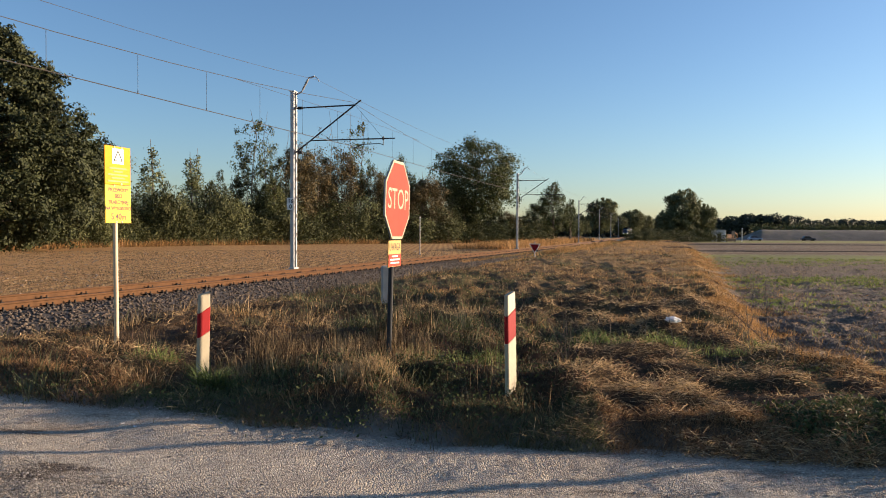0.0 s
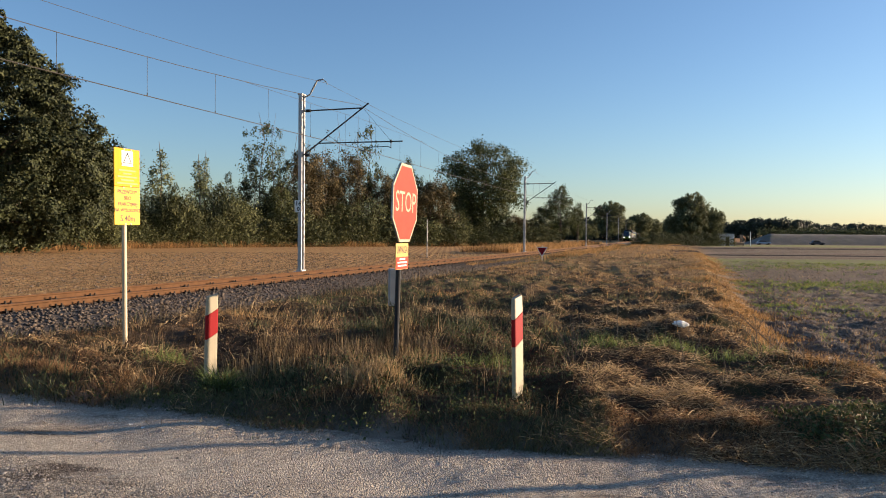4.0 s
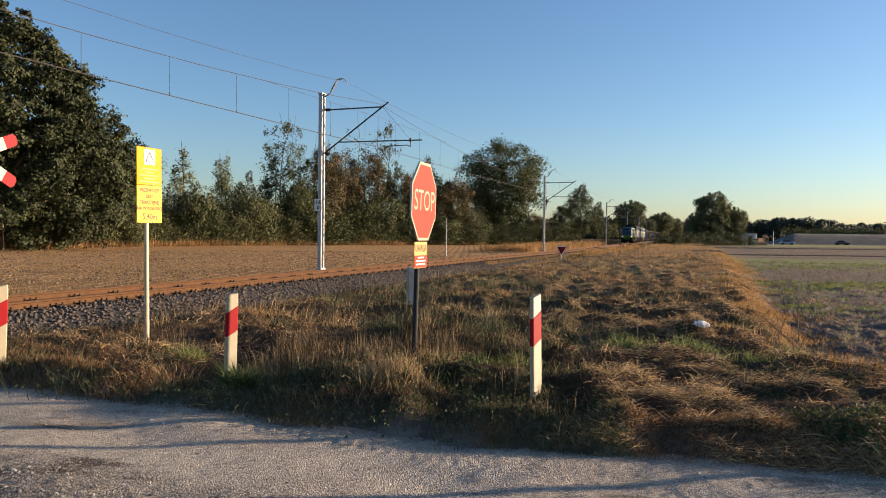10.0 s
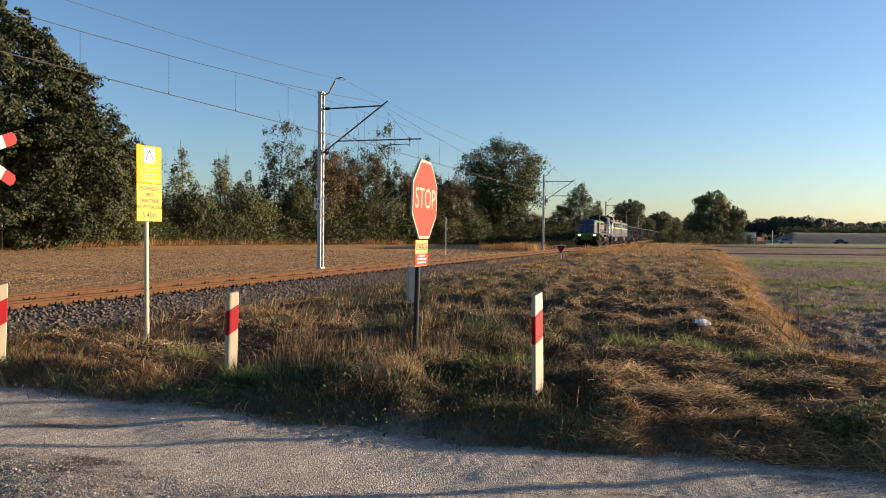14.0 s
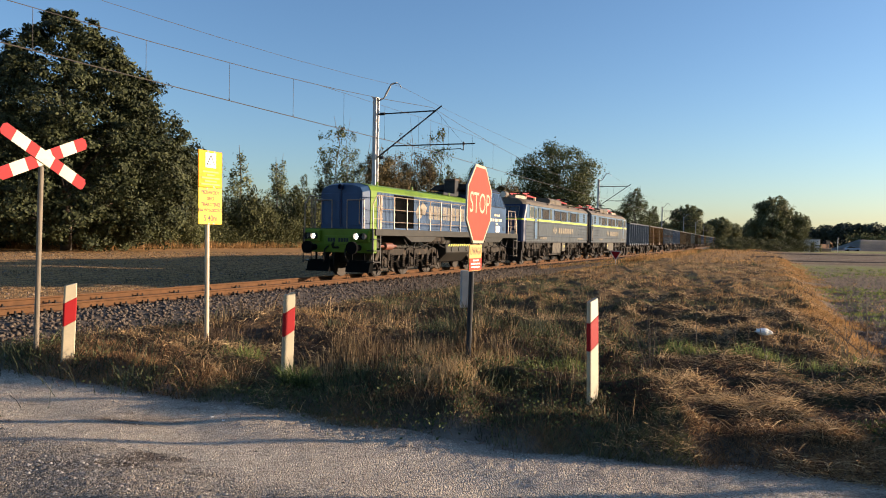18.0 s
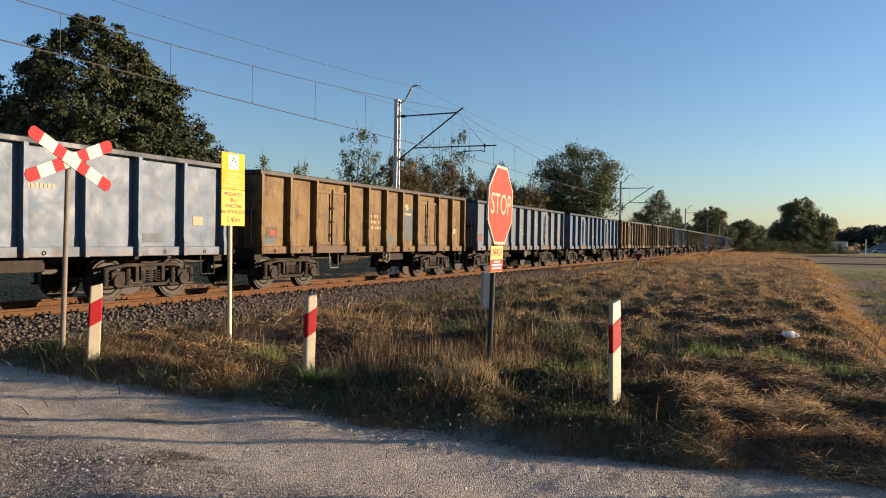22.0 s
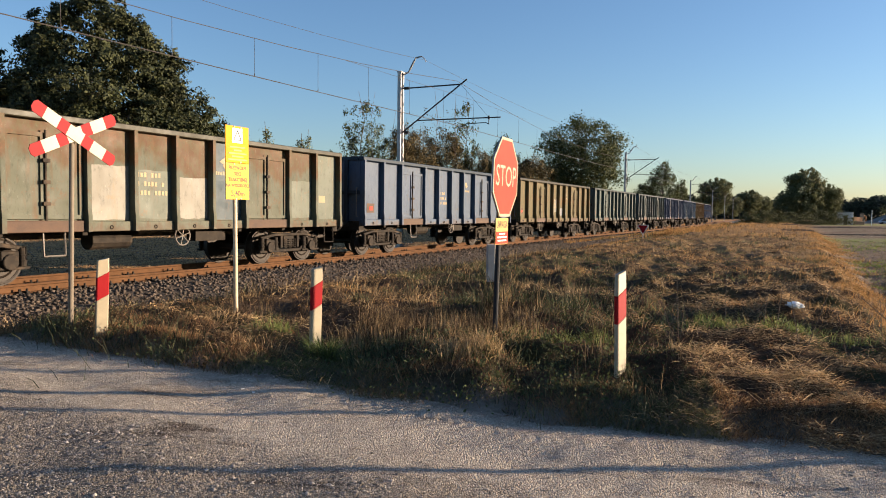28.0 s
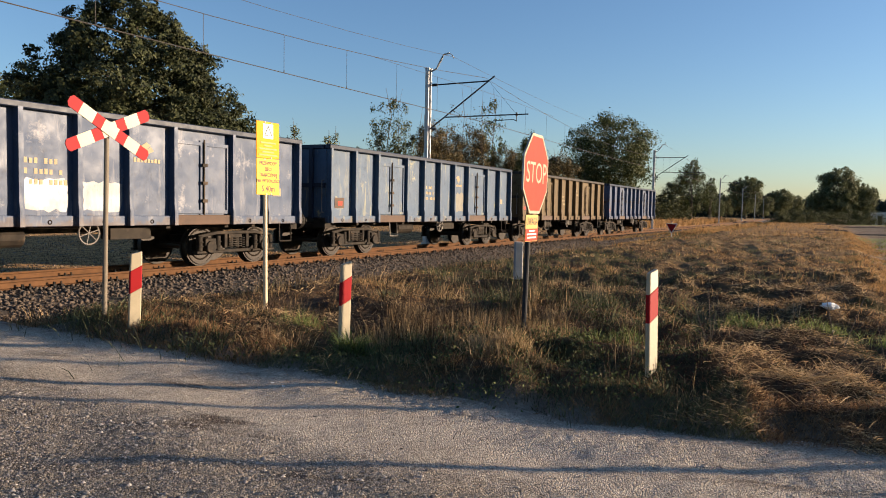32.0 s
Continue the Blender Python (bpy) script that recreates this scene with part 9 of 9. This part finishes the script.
        P("buffer", lambda bm: [rod(bm, (0.45, s * 0.875, 1.06), (0.1, s * 0.875, 1.06), 0.11, 12), rod(bm, (0.1, s * 0.875, 1.06), (0, s * 0.875, 1.06), 0.24, 16)], M["black"])
        P("headlight", lambda bm: [rod(bm, (0.30, s * 0.85, 1.75), (0.5, s * 0.85, 1.75), 0.24, 18)], M["dark"], bevel=0.01)
        P("headlight_lens", lambda bm: [rod(bm, (0.285, s * 0.85, 1.75), (0.30, s * 0.85, 1.75), 0.2, 18)], M["lens"], "round headlight lens")
        P("front_handrail", lambda bm: tube(bm, [(0.42, s * 1.1, 1.5), (0.38, s * 1.1, 1.5), (0.38, s * 1.1, 2.3), (0.42, s * 1.1, 2.3)], 0.016, 5), M["steel"])
    P("front_beam", lambda bm: [box(bm, 0.45, 0.75, -1.4, 1.4, 0.85, 1.33), prism(bm, [(0.5, 0.25), (0.8, 0.25), (0.8, 0.85), (0.6, 0.85)], -1.3, 1.3)], M["black"], bevel=0.02)
    P("top_light", lambda bm: [rod(bm, (1.0, 0, 3.98), (1.55, 0, 3.98), 0.2, 16)], M["el_roof"], bevel=0.02)
    P("top_lens", lambda bm: [rod(bm, (0.985, 0, 3.98), (1.0, 0, 3.98), 0.17, 16)], M["lens"])
    P("air_conditioner", lambda bm: [prism(bm, [(1.4, 3.8), (1.5, 3.98), (3.2, 4.02), (3.35, 3.8)], -0.6, 0.6)] + [box(bm, 1.65 + 0.22 * i, 1.8 + 0.22 * i, -0.615, -0.6, 3.88, 3.96) for i in range(6)], M["roof_unit"], "dirty cream roof unit", 0.02)
    for a, b in ((7.2, 8.55), (8.65, 10.0)):
        P("roof_resistor", lambda bm: [prism(bm, [(-0.95, 3.75), (-0.95, 4.0), (-0.8, 4.12), (0.8, 4.12), (0.95, 4.0), (0.95, 3.75)], a, b, "x")] + [box(bm, a + 0.06, b - 0.06, -0.975, -0.95, 3.8 + 0.07 * j, 3.835 + 0.07 * j) for j in range(3)], M["el_roof"], "ribbed roof equipment cover", 0.015)
    # folded pantographs
    for c in (4.3, 11.6):
        P("pantograph", lambda bm: [tube(bm, [(c - 1.0, y, 4.02), (c + 1.0, y, 4.02)], 0.035, 6) for y in (-0.6, 0.6)] + [rod(bm, (x, -0.6, 4.02), (x, 0.6, 4.02), 0.03, 6) for x in (c - 0.9, c, c + 0.9)], M["panto_red"], "folded red pantograph")
        P("panto_arm", lambda bm: [tube(bm, [(c + 0.9, y, 4.05), (c - 1.0, y * 0.8, 4.18), (c + 0.5, y * 0.6, 4.27)], 0.03, 6) for y in (-0.5, 0.5)] , M["panto_red"])
        P("panto_head", lambda bm: [tube(bm, [(c + 0.45 + o, -0.95, 4.16), (c + 0.45 + o, -0.7, 4.3), (c + 0.45 + o, 0.7, 4.3), (c + 0.45 + o, 0.95, 4.16)], 0.025, 6) for o in (-0.15, 0.15)], M["black"])
        for x in (c - 0.9, c + 0.9):
            for y in (-0.55, 0.55):
                P("roof_insulator", lambda bm: [rod(bm, (x, y, 3.75), (x, y, 4.0), 0.06, 8)] + [torus(bm, (x, y, 3.8 + 0.06 * j), (0, 0, 1), 0.07, 0.02, 10, 4) for j in range(4)], M["cream"])
    for y in (-1.0, 1.0):
        P("roof_walk", lambda bm: box(bm, 10.5, 12.8, y - 0.12, y + 0.12, 3.84, 3.87), M["el_roof"])
    P("roof_cable", lambda bm: [tube(bm, [(5.4, 0.2, 4.1), (5.9, 0.2, 4.2), (6.4, 0.2, 4.1), (7.0, 0.2, 3.9)], 0.025, 5), tube(bm, [(10.1, 0.2, 4.0), (10.4, 0.2, 4.22), (10.9, 0.2, 4.1)], 0.025, 5)], M["black"])
    P("under_frame", lambda bm: [box(bm, 0.8, 15.3, -0.5, 0.5, 0.75, 1.3), box(bm, 0.9, 15.25, -1.2, 1.2, 1.12, 1.32), box(bm, 5.9, 9.9, -0.9, 0.9, 0.45, 1.2)], M["black"])
    for c in (2.025, 5.075, 10.775, 13.825):
        for o in (-0.72, 0.72):
            P("brake_block", lambda bm: [prism(bm, [(c + o - 0.07, 0.3), (c + o + 0.07, 0.3), (c + o + 0.05, 0.95), (c + o - 0.05, 0.95)], y, y + 0.12) for y in (-0.86, 0.74)] + [rod(bm, (c + o, -1.0, 0.34), (c + o, 1.0, 0.34), 0.035, 6)], M["bogie"])
        P("leaf_spring", lambda bm: [box(bm, c - 0.62 + 0.06 * j, c + 0.62 - 0.06 * j, -1.3, -1.2, 0.36 - 0.03 * j, 0.385 - 0.03 * j) for j in range(5)], M["bogie"], "leaf spring under the axle box")
        P("axle_cover", lambda bm: [rod(bm, (c, -1.22, 0.625), (c, -1.3, 0.625), 0.2, 14), rod(bm, (c, -1.3, 0.625), (c, -1.33, 0.625), 0.1, 12)], M["bogie"])
        P("sand_pipe", lambda bm: tube(bm, [(c - 0.9, -1.1, 1.0), (c - 0.85, -1.05, 0.5), (c - 0.68, -0.8, 0.1)], 0.022, 5), M["black"])
        P("damper", lambda bm: [rod(bm, (c + 0.38, -1.3, 0.5), (c + 0.38, -1.3, 1.15), 0.055, 8)], M["bogie"])
    for x in (0.9, 3.0, 4.6, 5.4, 9.6, 10.4, 11.8, 13.6, 14.6):
        P("pipe", lambda bm: tube(bm, [(x, -1.35, 1.3), (x + 0.15, -1.4, 1.0), (x + 0.5, -1.4, 0.9), (x + 0.7, -1.3, 0.7)], 0.022, 5), M["black"])
    for x in (5.55, 9.45, 14.3):
        P("air_reservoir", lambda bm: rod(bm, (x, -1.25, 1.0), (x + 0.6, -1.25, 1.0), 0.12, 12), M["black"])
    for x in (1.1, 5.3, 10.0, 13.9):
        P("sand_box", lambda bm: box(bm, x, x + 0.45, -1.42, -1.1, 0.95, 1.28), M["bogie"], bevel=0.02)
    for x in (1.9, 4.9, 6.1, 9.7, 10.9, 13.2):
        P("brake_hanger", lambda bm: [rod(bm, (x, -1.22, 1.28), (x, -1.22, 0.55), 0.03, 6), box(bm, x - 0.12, x + 0.12, -1.3, -1.1, 0.5, 0.62)], M["bogie"])
        P("cable_loop", lambda bm: tube(bm, [(x - 0.3, -1.42, 1.28), (x - 0.2, -1.44, 1.05), (x + 0.1, -1.44, 0.98), (x + 0.35, -1.42, 1.28)], 0.018, 5), M["black"])
    for s in (-1, 1):
        P("gutter", lambda bm: box(bm, 1.3, 15.3, *sorted((s * (hw + 0.0), s * (hw + 0.05))), 3.4, 3.44), M["el_roof"])
        for x in (15.05, 15.2):
            P("end_grab_rail", lambda bm: tube(bm, [(x, s * hw, 1.4), (x, s * (hw + 0.06), 1.45), (x, s * (hw + 0.06), 3.2), (x, s * hw, 3.25)], 0.016, 5), M["handgrey"])
    for c in (3.55, 12.3):
        loco_bogie(e, fx(c), (-1.525, 1.525), 0.625)
    return e


TRAIN.append((electric(False), 16.97 + 15.93 / 2))
TRAIN.append((electric(True), 16.97 + 15.93 * 1.5))


# ---- what moves ----
def motions():
    for ob, behind in TRAIN:
        walk(ob, [(t, on_track(s + behind)) for t, s in enumerate(S_ROWS)])


motions()
